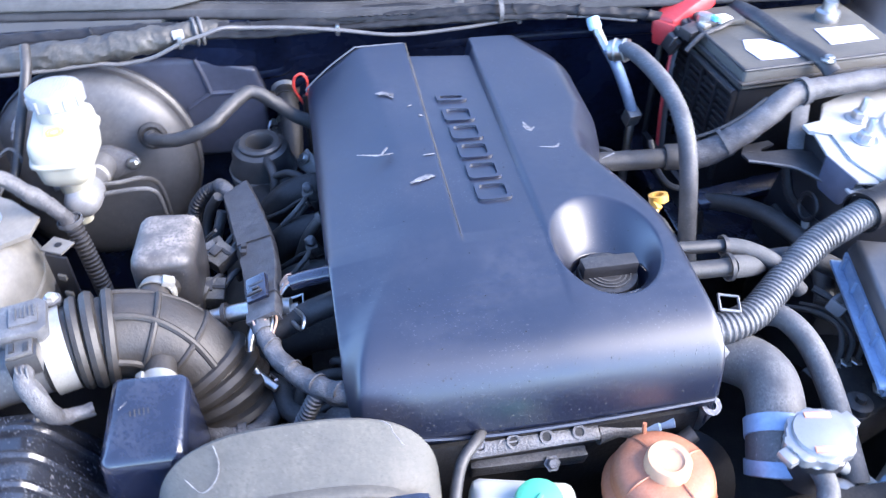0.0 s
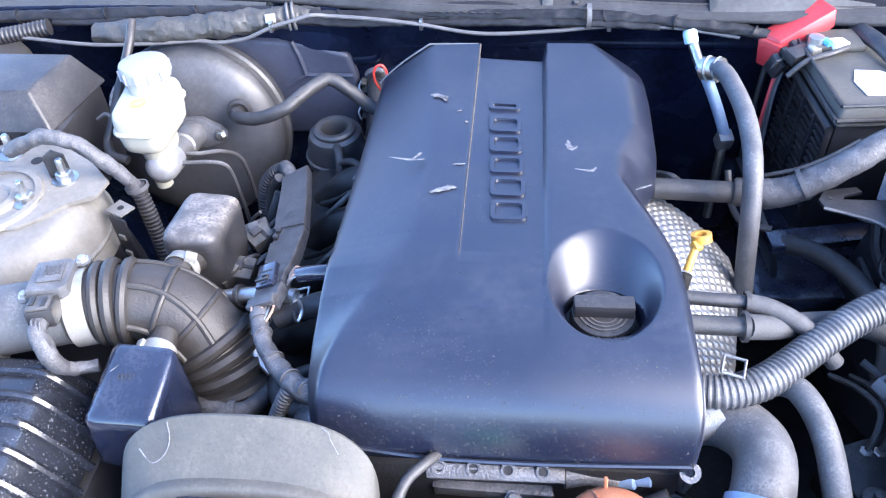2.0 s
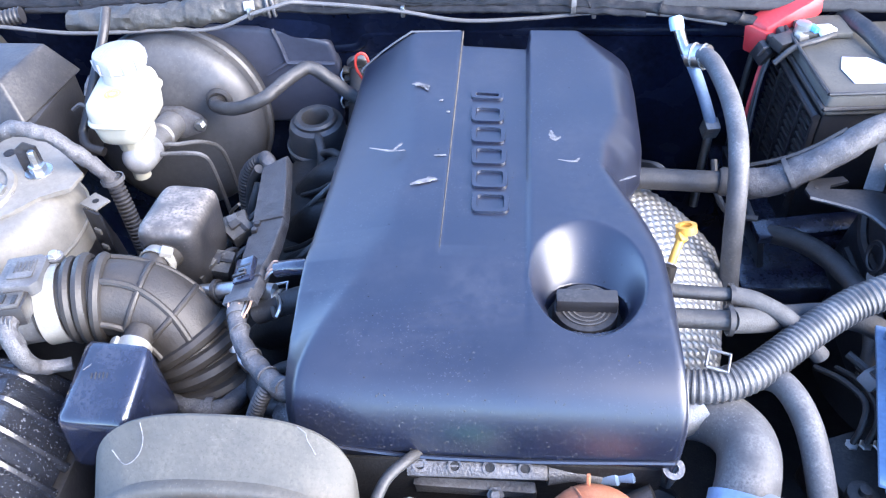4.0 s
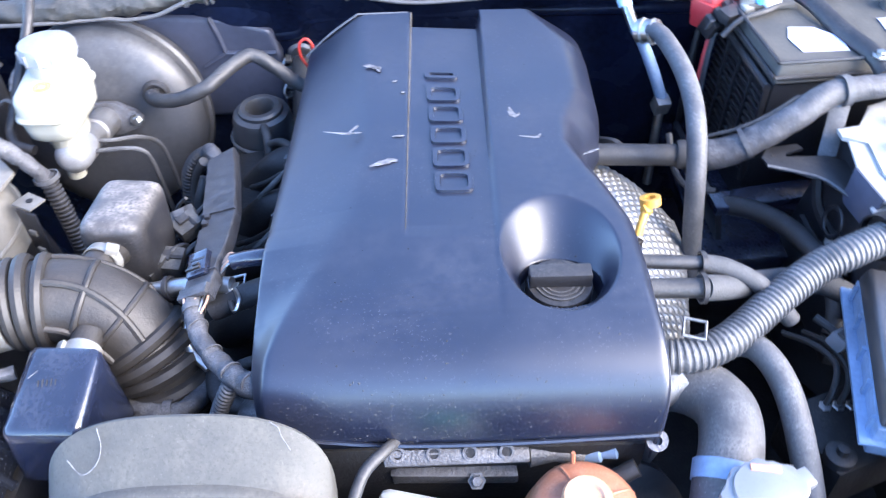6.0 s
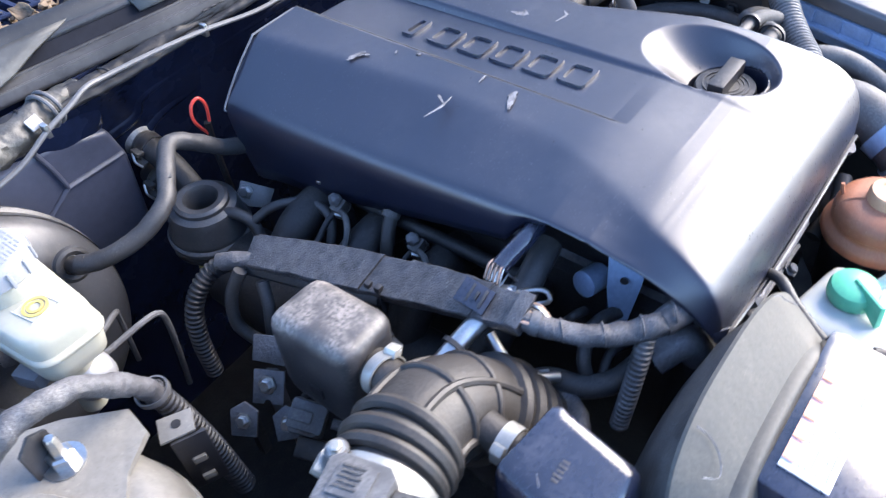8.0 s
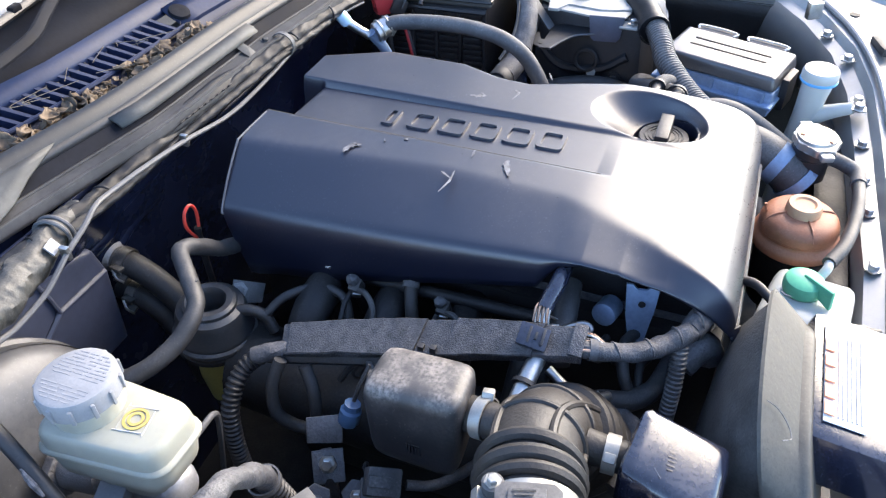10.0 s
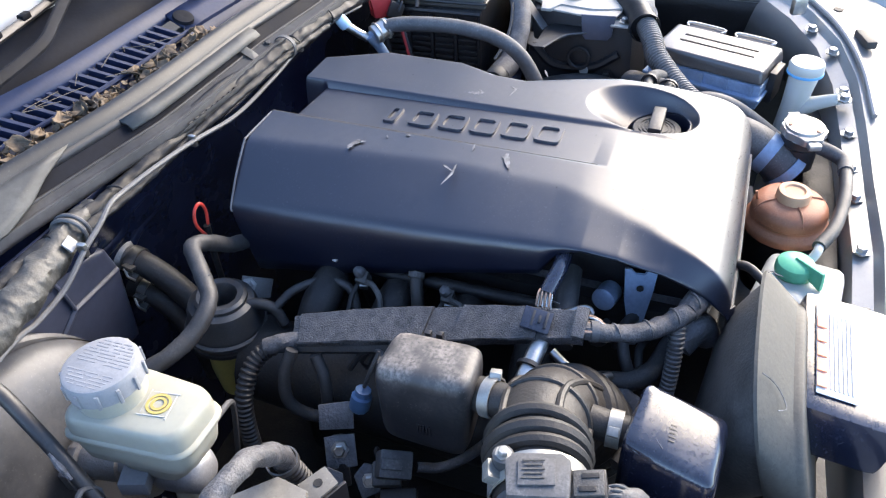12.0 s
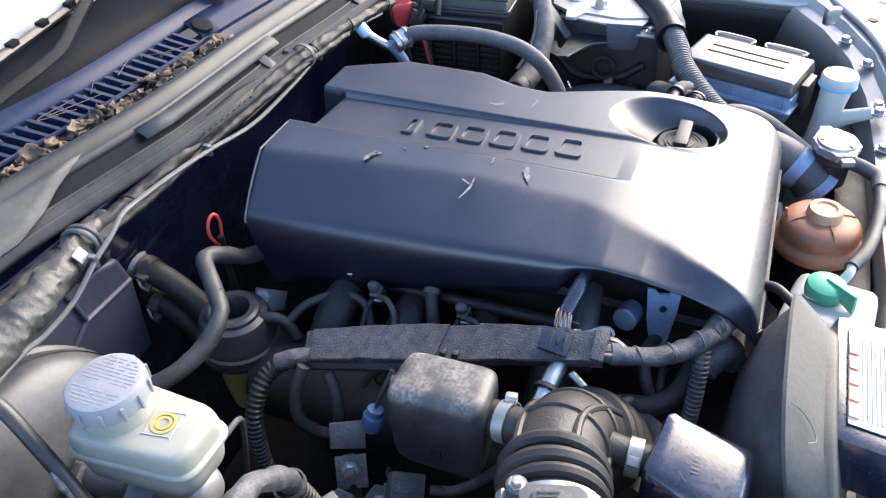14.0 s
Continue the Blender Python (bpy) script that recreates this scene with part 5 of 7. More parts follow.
for k in range(4):
    part("print_edge", box((-0.2945 + (0.0112, 0, -0.0112, 0)[k], 0.798 + (0, 0.0112, 0, -0.0112)[k], 0.8896), ((0.0008, 0.023)[k % 2], (0.023, 0.0008)[k % 2], 0.0006), 0, (0, 0, 10)), M_INK, sym)
part("foot", rings(bmesh.new(), [tank_ring(g, z) for g, z in ((0.50, 0.806), (0.56, 0.812), (0.58, 0.833))]), M_CREAM, RES, angle=60)
part("level_switch", box((-0.318, 0.829, 0.807), (0.022, 0.024, 0.016), 0.002, (0, 0, 20)), M_GREYCAP, RES)
part("outlet", lathe([(0.011, -0.03), (0.011, 0.03)], (-0.300, 0.838, 0.795), (0, 0, 1), 18), M_CREAM, RES)
part("outlet", lathe([(0.011, -0.03), (0.011, 0.03)], (-0.298, 0.800, 0.795), (0, 0, 1), 18), M_CREAM, RES)

STAY = thing("black_support_rod", (-0.42, 0.80, 0.86), "black painted rod bent beside the brake reservoir", "rod")
part("rod", tube([(-0.34, 0.93, 0.93), (-0.338, 0.905, 0.915), (-0.343, 0.880, 0.892), (-0.350, 0.853, 0.866), (-0.358, 0.825, 0.836), (-0.362, 0.812, 0.822), (-0.352, 0.795, 0.815), (-0.33, 0.79, 0.81)], 0.0060, 12, 8), M_BLACK, STAY)
part("paint_chip", tube([(-0.3535, 0.8595, 0.8765), (-0.3560, 0.8515, 0.868), (-0.3585, 0.8415, 0.858)], [0.001, 0.003, 0.0015], 8, 4), M_SCUFF, STAY)

RELAY = thing("relay_box", (-0.46, 0.86, 0.80), "dusty black plastic relay box with a chamfered lid", "relay box")
part("lid", hexa([(-0.60, 0.775, 0.86), (-0.405, 0.775, 0.86), (-0.385, 0.90, 0.86), (-0.60, 0.905, 0.86)], [(-0.60, 0.80, 0.905), (-0.430, 0.80, 0.905), (-0.415, 0.89, 0.905), (-0.60, 0.895, 0.905)], 0.004, 3), M_BLACK, RELAY)
part("base", box((-0.495, 0.84, 0.80), (0.20, 0.115, 0.12), 0.006), M_BLACK, RELAY)
part("catch", tube([(-0.375, 0.83, 0.845), (-0.362, 0.832, 0.852), (-0.352, 0.828, 0.842), (-0.356, 0.824, 0.835)], 0.0025, 6, 4), M_HOSE_GREY, RELAY)
part("catch", tube([(-0.382, 0.77, 0.845), (-0.370, 0.77, 0.853), (-0.358, 0.766, 0.846), (-0.362, 0.764, 0.838)], 0.0025, 6, 4), M_HOSE_GREY, RELAY)


def strut_tower(at, sx, outline, nuts, label, group, paint):
    t = thing("strut_tower", (at[0], at[1], 0.60), label, "suspension tower", group=group)
    x, y, z = at
    part("dome", lathe([(0.118, -0.075), (0.116, -0.050), (0.112, -0.030), (0.106, -0.016), (0.098, -0.006), (0.088, -0.001), (0.045, 0.0), (0.0, 0.0)], at, (0.04 * sx, 0.0, 1), 56), paint, t)
    # Turret darker than the dome, its shade put into the colour.
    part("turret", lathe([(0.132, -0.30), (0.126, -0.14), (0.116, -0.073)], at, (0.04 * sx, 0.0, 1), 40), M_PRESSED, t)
    part("seam", torus((x, y, z - 0.052), (0.04 * sx, 0, 1), 0.1165, 0.0035, 48, 8), paint, t)
    part("brace_plate", prism(outline, 0.005, pose(0, 0, z + 0.002), 0.0015), paint, t)
    part("pressed_step", turned_ring([(0.052, 0), (0.060, 0), (0.057, 0.006), (0.050, 0.0065)], (x, y, z + 0.005), (0, 0, 1), 40), paint, t)
    for k, (nx, ny) in enumerate(nuts):
        part("washer", lathe([(0.0150, 0), (0.0150, 0.002), (0.008, 0.0025)], (nx, ny, z + 0.0065), (0, 0, 1), 22), M_STEEL, t)
        part("nut", lathe([(0.0095, 0), (0.0095, 0.009), (0.0075, 0.0105), (0.0050, 0.0105), (0.0045, 0.026), (0.0035, 0.028), (0.0, 0.028)], (nx, ny, z + 0.008), (0.05, 0, 1), 6), M_STEEL, t)
    part("centre_cup", lathe([(0.034, 0), (0.031, 0.006), (0.024, 0.007), (0.020, 0.003), (0.012, 0.003), (0.010, 0.012), (0.0, 0.013)], (x, y, z + 0.006), (0, 0, 1), 30), paint, t)
    part("drain_hole", lathe([(0.007, 0), (0.007, 0.0006), (0.0, 0.0006)], (x + 0.02, y + 0.075, z + 0.0075), (0, 0, 1), 18), M_DARK, t)
    return t


TL = strut_tower((-0.425, 0.655, 0.846), -1, [(-0.53, 0.66), (-0.50, 0.745), (-0.44, 0.775), (-0.385, 0.762), (-0.335, 0.728), (-0.302, 0.696), (-0.306, 0.668), (-0.335, 0.655), (-0.352, 0.630), (-0.375, 0.612), (-0.43, 0.605), (-0.50, 0.615)], [(-0.354, 0.697), (-0.381, 0.656), (-0.442, 0.742)], "dusty beige-painted suspension tower top with plated nuts", "suspension towers", M_BODY_DUST)
tab = prism([(-0.014, -0.010), (0.012, -0.010), (0.014, 0.010), (-0.012, 0.012)], 0.0025, pose(-0.287, 0.672, 0.829, 0, 0, -25), 0.0006)
part("bracket_tab", tab, M_BODY_DUST, TL)
part("tab_hole", lathe([(0.0038, 0), (0.0038, 0.0006), (0.0, 0.0006)], (-0.286, 0.673, 0.8315), (0, 0, 1), 16), M_DARK, TL)
part("tab_upright", box((-0.287, 0.660, 0.795), (0.026, 0.003, 0.066), 0.001, (0, 0, -25)), M_PRESSED, TL)
for sz in (0.775, 0.800):
    part("upright_slot", box((-0.288, 0.6575, sz), (0.010, 0.003, 0.007), 0.001, (0, 0, -25)), M_BODY_DUST, TL)
part("loom_bracket", prism([(-0.012, 0), (0.012, 0), (0.012, 0.034), (0.0, 0.042), (-0.012, 0.034)], 0.003, pose(-0.362, 0.704, 0.848, 90, 0, 15), 0.0008), M_BLACK, TL)
LOOML = thing("strut_wiring_loom", (-0.33, 0.72, 0.87), "dusty tape-wrapped wiring loom looping over the suspension tower", "wiring loom")
part("loom", lumpy(tube([(-0.41, 0.702, 0.888), (-0.378, 0.701, 0.904), (-0.353, 0.6995, 0.911), (-0.322, 0.6985, 0.9005), (-0.298, 0.6995, 0.874), (-0.284, 0.7030, 0.850), (-0.278, 0.706, 0.830)], 0.0085, 18, 16), 0.0020, 70), M_TAPE, LOOML)
part("conduit", tube([(-0.279, 0.708, 0.838), (-0.272, 0.700, 0.805), (-0.265, 0.69, 0.755), (-0.26, 0.68, 0.69)], 0.0085, 12, 8, pitch=0.005, amp=0.0014), M_BLACK, LOOML)
part("tie", clamp_band((-0.279, 0.708, 0.834), (0.15, -0.1, -0.95), 0.012, 0.005, 0.0015), M_HOSE_GREY, LOOML)

# round valve body with a hose
VALVE = thing("vapour_valve", (-0.087, 0.90, 0.70), "round black rubber-capped valve on a yellowed plastic body", "valve")
part("cap", lathe([(0.040, -0.036), (0.0425, -0.031), (0.0425, -0.024), (0.039, -0.019), (0.0385, -0.006), (0.0355, 0.002), (0.029, 0.005), (0.0285, 0.009), (0.025, 0.0115), (0.0185, 0.011), (0.016, 0.006), (0.0155, -0.020), (0.0, -0.020)], (-0.087, 0.900, 0.778), (0, -0.05, 1), 36), M_VALVE, VALVE)
part("lower_body", lathe([(0.020, -0.14), (0.026, -0.10), (0.027, -0.04), (0.032, -0.030)], (-0.087, 0.902, 0.780), (0, -0.05, 1), 28), M_OLIVEPLASTIC, VALVE)
part("rim", turned_ring([(0.0425, -0.037), (0.0450, -0.036), (0.0455, -0.031), (0.0430, -0.028)], (-0.087, 0.900, 0.778), (0, -0.05, 1), 40), M_HOSE_GREY, VALVE)
part("lower_rim", turned_ring([(0.0400, -0.048), (0.0440, -0.047), (0.0440, -0.042), (0.0400, -0.041)], (-0.087, 0.900, 0.778), (0, -0.05, 1), 40), M_BLACK, VALVE)
part("spout", tube([(-0.080, 0.872, 0.776), (-0.075, 0.858, 0.776), (-0.071, 0.845, 0.768), (-0.072, 0.835, 0.75)], 0.0062, 10), M_RUBBER, VALVE)

# heater hoses at the bulkhead
HH = thing("heater_hose", (-0.05, 1.02, 0.74), "thick black heater hose clamped to a silver bulkhead pipe", "hose", group="heater hoses")
part("hose", tube([(-0.0508, 1.052, 0.770), (-0.0500, 1.034, 0.766), (-0.0470, 1.010, 0.748), (-0.0480, 0.985, 0.727), (-0.052, 0.955, 0.700)], 0.0150, 18, 10), M_RUBBER, HH)
part("pipe_flange", lathe([(0.0230, 0.0), (0.0235, 0.005), (0.0190, 0.010), (0.0165, 0.012), (0.0165, 0.020)], (-0.0508, 1.0640, 0.7720), (0.0, -0.98, -0.15), 28), M_ALU, HH, "silver pipe flange")
part("spring_clip", clamp_band((-0.0504, 1.0420, 0.7685), (0, 1, 0.2), 0.0158, 0.012, 0.0018), M_STEEL, HH)
for dz in (0.009, -0.006):
    part("clip_ear", box((-0.0690, 1.0370, 0.7660 + dz), (0.010, 0.013, 0.005), 0.001, (12, 15 * dz / 0.009, 0)), M_DUSTY, HH)
part("clip_loop", tube([(-0.073, 1.040, 0.776), (-0.077, 1.034, 0.768), (-0.073, 1.030, 0.760)], 0.0016, 6, 4), M_STEEL, HH)
HH2 = thing("heater_hose", (-0.06, 1.02, 0.70), "black heater hose hanging lower at the bulkhead", "hose", group="heater hoses")
part("hose", tube([(-0.055, 1.058, 0.728), (-0.056, 1.030, 0.723), (-0.056, 1.000, 0.700), (-0.060, 0.975, 0.660), (-0.06, 0.965, 0.61)], 0.0140, 16, 8), M_RUBBER, HH2)
part("spring_clip", clamp_band((-0.0555, 1.038, 0.7245), (0, 1, 0.2), 0.0148, 0.011, 0.0018), M_STEEL, HH2)
for dz in (0.008, -0.006):
    part("clip_ear", box((-0.0730, 1.0330, 0.7240 + dz), (0.010, 0.013, 0.005), 0.001, (12, 15 * dz / 0.008, 0)), M_DUSTY, HH2)
part("clip_loop", tube([(-0.078, 1.036, 0.734), (-0.082, 1.030, 0.725), (-0.078, 1.026, 0.716)], 0.0016, 6, 4), M_STEEL, HH2)
RING = thing("red_pull_ring", (-0.022, 0.945, 0.80), "thin red plastic pull ring on a dipstick", "pull ring")
part("ring", tube([(-0.022, 0.950, 0.805), (-0.034, 0.952, 0.830), (-0.032, 0.952, 0.848), (-0.022, 0.951, 0.853), (-0.016, 0.950, 0.840), (-0.020, 0.950, 0.812)], 0.0019, 8, 8), M_REDRING, RING)
part("stem", tube([(-0.021, 0.950, 0.822), (-0.022, 0.95, 0.78), (-0.02, 0.95, 0.70)], 0.004, 8), M_DARK, RING)

# ---- intake side of the engine ----
MANI = thing("intake_manifold", (-0.06, 0.65, 0.65), "black plastic intake manifold with dark runners below the cover", "intake manifold")
part("plenum", tube([(-0.085, 0.87, 0.70), (-0.090, 0.75, 0.70), (-0.090, 0.60, 0.70), (-0.085, 0.47, 0.70)], 0.048, 22, 8), M_DARK, MANI)
for y in (0.80, 0.72, 0.64, 0.56):
    part("runner", tube([(-0.085, y, 0.735), (-0.050, y, 0.768), (-0.012, y, 0.775), (0.025, y, 0.765)], 0.021, 14), M_DARK, MANI)
part("fuel_rail", tube([(-0.004, 0.86, 0.792), (-0.004, 0.70, 0.795), (-0.004, 0.55, 0.798)], 0.007, 12), M_DARK, MANI)
part("mount_tab", prism([(-0.012, -0.022), (0.010, -0.026), (0.014, 0.012), (-0.014, 0.014)], 0.003, pose(-0.028, 0.904, 0.745, 35, -45, 20), 0.0008), M_ALU, MANI)
part("mount_bolt", bolt((-0.031, 0.905, 0.751), (-0.7, -0.4, 0.6), 0.006), M_STEEL, MANI)
for y in (0.757, 0.660):
    inj = thing("fuel_injector", (-0.02, y, 0.77), "dusty grey fuel injector plug with twisted leads", "injector", group="fuel injectors")
    part("plug", lumpy(box((-0.024, y, 0.796), (0.015, 0.012, 0.022), 0.003, (10, -25, 0)), 0.0012, 160), M_DUSTY, inj)
    part("plug_cap", lumpy(lathe([(0.0058, 0), (0.0065, 0.004), (0.0050, 0.008), (0.0, 0.010)], (-0.027, y, 0.807), (-0.4, 0.2, 1), 12), 0.001, 200), M_HOSE_GREY, inj)
    part("clip", box((-0.030, y - 0.003, 0.792), (0.004, 0.009, 0.010), 0.0008, (10, -25, 15)), M_STEEL, inj)
    part("lead", tube([(-0.030, y - 0.004, 0.800), (-0.036, y - 0.018, 0.802), (-0.048, y - 0.030, 0.796), (-0.062, y - 0.034, 0.784)], 0.0032, 8, 8), M_DUSTY, inj)
    part("lead", tube([(-0.030, y + 0.004, 0.792), (-0.042, y + 0.006, 0.786), (-0.060, y + 0.004, 0.776), (-0.080, y + 0.002, 0.770)], 0.0030, 8, 8), M_DARK, inj)
    part("body", lathe([(0.007, -0.03), (0.008, 0.02)], (-0.015, y, 0.775), (-0.3, 0, 1), 12), M_DARK, inj)
SCREW = thing("cover_screw", (-0.006, 0.793, 0.80), "small bright screw and bracket tucked below the cover", "screw")
part("head", bolt((-0.010, 0.793, 0.806), (-0.8, 0.1, 0.5), 0.005), M_STEEL, SCREW)
part("tab", prism([(-0.010, -0.008), (0.010, -0.008), (0.010, 0.010), (-0.008, 0.012)], 0.002, pose(-0.006, 0.800, 0.798, 60, 0, -80), 0.0006), M_DARK, SCREW)
DROP = thing("breather_pipe", (-0.02, 0.70, 0.78), "dull black breather pipe hanging below the cover", "hose")
part("pipe", tube([(-0.004, 0.700, 0.815), (-0.020, 0.696, 0.805), (-0.034, 0.690, 0.788), (-0.044, 0.686, 0.765)], 0.0070, 12, 6), M_RUBBER_DUSTY, DROP)
part("collar", clamp_band((-0.014, 0.698, 0.810), (0.7, 0.1, 0.6), 0.0078, 0.006, 0.0012), M_DUSTY, DROP)
for k, (cx_, cy_, cz_) in enumerate(((-0.134, 0.680, 0.792), (-0.126, 0.664, 0.798), (-0.150, 0.602, 0.800), (-0.132, 0.612, 0.796))):
    CN = thing("wiring_connector", (cx_, cy_, cz_ - 0.03), "dusty dark grey wiring connector block beside the tray", "wiring plug", group="tray connectors")
    part("block", box((cx_, cy_, cz_), (0.028, 0.024, 0.018), 0.002, (8, -10, 25 + 20 * k)), M_DUSTY, CN)
    part("latch", box((cx_ - 0.004, cy_, cz_ + 0.010), (0.012, 0.010, 0.004), 0.0008, (8, -10, 25 + 20 * k)), (M_HOSE_GREY, M_BLACK)[k % 2], CN)
    part("slot", box((cx_ + 0.006, cy_ - 0.002, cz_ + 0.0095), (0.004, 0.014, 0.0016), 0.0003, (8, -10, 25 + 20 * k)), M_DARK, CN)
    part("lead", tube([(cx_ + 0.010, cy_ + 0.008, cz_), (cx_ + 0.020, cy_ + 0.020, cz_ + 0.004), (cx_ + 0.024, cy_ + 0.040, cz_ - 0.010), (cx_ + 0.020, cy_ + 0.055, cz_ - 0.035)], 0.0035, 8, 6), M_RUBBER, CN)
SQ = thing("square_spring_clip", (-0.046, 0.538, 0.82), "square bent-wire spring clip on a black hose", "hose clip")
part("wire", tube([(-0.054, 0.548, 0.836), (-0.038, 0.549, 0.840), (-0.038, 0.527, 0.834), (-0.054, 0.526, 0.830), (-0.054, 0.548, 0.836)], 0.0014, 6, straight=True), M_STEEL, SQ)
part("band", clamp_band((-0.046, 0.537, 0.823), (1, 0.05, 0.25), 0.0125, 0.012, 0.001), M_STEEL, SQ)
LOOPH = thing("breather_hose", (-0.05, 0.78, 0.80), "thin black breather hose arching below the cover", "hose")
part("hose", tube([(-0.072, 0.845, 0.768), (-0.05, 0.83, 0.782), (-0.03, 0.80, 0.788), (-0.03, 0.77, 0.782), (-0.05, 0.755, 0.76)], 0.005, 10, 8), M_RUBBER, LOOPH)
LOOPH2 = thing("breather_hose", (-0.05, 0.50, 0.80), "thin black breather hose curling under the cover's front", "hose")
part("hose", tube([(0.02, 0.47, 0.79), (-0.015, 0.478, 0.802), (-0.045, 0.472, 0.795), (-0.052, 0.46, 0.77)], 0.006, 10, 8), M_RUBBER, LOOPH2)
part("hose_return", tube([(0.01, 0.455, 0.765), (-0.02, 0.46, 0.780), (-0.05, 0.455, 0.765)], 0.0045, 10, 8), M_RUBBER, LOOPH2)

TRAY = thing("wiring_tray", (-0.10, 0.65, 0.81), "grey dusty plastic wiring tray running along the manifold", "wiring tray")
tray_r = spline([(-0.1005, 0.798, 0.8015), (-0.082, 0.723, 0.816), (-0.068, 0.650, 0.829), (-0.063, 0.595, 0.841), (-0.062, 0.545, 0.853), (-0.0615, 0.512, 0.8605)], 10)
tray_l = spline([(-0.1295, 0.788, 0.792), (-0.1165, 0.720, 0.8045), (-0.1045, 0.652, 0.816), (-0.0960, 0.598, 0.828), (-0.0910, 0.550, 0.8395), (-0.0885, 0.510, 0.8495)], 10)


def tray_run(first, last, rise, spread):
    """A stretch of the tray's channel between two stations of its edges."""
    loops = []
    for i in range(first, last + 1):
        a, b = tray_l[i], tray_r[i]
        side = (b - a).normalized()
        way = (tray_r[min(i + 1, len(tray_r) - 1)] - tray_r[max(i - 1, 0)]).normalized()
        up = side.cross(way)
        up = up if up.z > 0 else -up
        a, b = a - side * spread + up * rise, b + side * spread + up * rise
        loops.append([a - up * 0.013, a - up * 0.0015, a + side * 0.0012, b - side * 0.0012, b - up * 0.0015, b - up * 0.013])
    return lumpy(rings(bmesh.new(), loops), 0.0009, 60)


part("channel", tray_run(0, len(tray_r) - 1, 0.0, 0.0), M_TRAY, TRAY)
part("lid", tray_run(1, 19, 0.0022, 0.0006), M_TRAY, TRAY)
part("lid", tray_run(24, 40, 0.0024, 0.0010), M_TRAY, TRAY)
part("end_cap", box((-0.0745, 0.513, 0.8565), (0.030, 0.012, 0.005), 0.001, (0, -24, 0)), M_TRAY, TRAY)
tray_tilt = (11, -25, -2)
part("lid_tab", box((-0.0790, 0.5520, 0.8510), (0.021, 0.027, 0.007), 0.001, tray_tilt), M_GLOSS, TRAY)
for k in range(4):
    part("lid_rib", box((-0.0812 + 0.0008 * k, 0.5425 + 0.0065 * k, 0.8558 - 0.0008 * k), (0.0155 if k != 1 else 0.007, 0.0024, 0.003), 0.0005, tray_tilt), M_BLACK, TRAY)
part("tray_foot", box((-0.098, 0.640, 0.800), (0.006, 0.006, 0.05), 0.001), M_BLACK, TRAY)
part("tray_foot", box((-0.098, 0.652, 0.798), (0.006, 0.006, 0.05), 0.001), M_BLACK, TRAY)
part("lower_strip", tube([(-0.126, 0.790, 0.782), (-0.112, 0.705, 0.797), (-0.100, 0.640, 0.809)], 0.006, 8, 6, flat=0.6), M_DARK, TRAY)
HARN = thing("taped_harness", (-0.05, 0.47, 0.84), "grey taped wiring harness leaving the tray under the cover", "wiring loom")
part("trunk", lumpy(tube([(-0.0765, 0.514, 0.850), (-0.0710, 0.4900, 0.8470), (-0.0590, 0.4650, 0.8430), (-0.0385, 0.4420, 0.8405), (-0.0180, 0.4230, 0.8445), (0.002, 0.416, 0.842), (0.024, 0.415, 0.834)], [0.0075, 0.0085, 0.0085, 0.0090, 0.0095, 0.0095, 0.0090], 20, 18), 0.0014, 90), M_TAPE, HARN)
part("cuff", lumpy(lathe([(0.010, -0.012), (0.0115, -0.006), (0.0115, 0.008), (0.0095, 0.013)], (-0.008, 0.4195, 0.8445), (1, -0.35, 0.1), 20), 0.002, 80), M_TAPE, HARN)
part("pale_band", clamp_band((-0.0735, 0.500, 0.8483), (0.3, -0.95, -0.1), 0.0090, 0.007, 0.0008), M_HOSE_GREY, HARN)
part("branch", tube([(-0.028, 0.430, 0.840), (-0.038, 0.428, 0.822), (-0.052, 0.427, 0.790), (-0.062, 0.428, 0.755)], 0.0066, 12, 8, pitch=0.0046, amp=0.0013), M_CORR, HARN)
for i, p in enumerate(((-0.0665, 0.481, 0.8457), (-0.0500, 0.4550, 0.8425), (-0.030, 0.434, 0.8450), (-0.010, 0.419, 0.851))):
    part("tape_edge", torus(p, (0.62, -0.76, 0.1), 0.0088, 0.0011, 18, 6), M_TAPE, HARN)
for i in range(7):
    part("bare_wire", tube([(-0.084 + 0.0036 * i, 0.514, 0.853 + 0.0008 * (i % 3)), (-0.081 + 0.0032 * i, 0.502, 0.8545 + 0.0012 * (i % 2)), (-0.076 + 0.0016 * i, 0.490, 0.851)], 0.0012, 6, 4), (M_WIRE, M_HOSE_GREY, M_STEEL)[i % 3], HARN)
part("steel_clip", tube([(-0.046, 0.535, 0.835), (-0.038, 0.515, 0.842), (-0.042, 0.508, 0.836), (-0.052, 0.530, 0.828)], 0.0022, 6, 4), M_STEEL, HARN)
SENS = thing("sensor_conduit", (-0.03, 0.55, 0.85), "short blue-grey corrugated conduit with bare wires at its end", "conduit")
part("conduit", tube([(-0.046, 0.5515, 0.8545), (-0.034, 0.5490, 0.8600), (-0.020, 0.5460, 0.8650), (-0.004, 0.545, 0.868), (0.012, 0.546, 0.868)], 0.0078, 14, 8), M_GLOSS, SENS, "smooth blue-black sleeve")
for i in range(8):
    part("wire", tube([(-0.042, 0.5465 + 0.0014 * i, 0.858), (-0.050, 0.5455 + 0.0018 * i, 0.857 + 0.0022 * (i % 2)), (-0.058, 0.5440 + 0.0020 * i, 0.848 + 0.001 * (i % 3))], 0.0010, 6, 4), M_WIRE if i % 2 else M_STEEL, SENS)
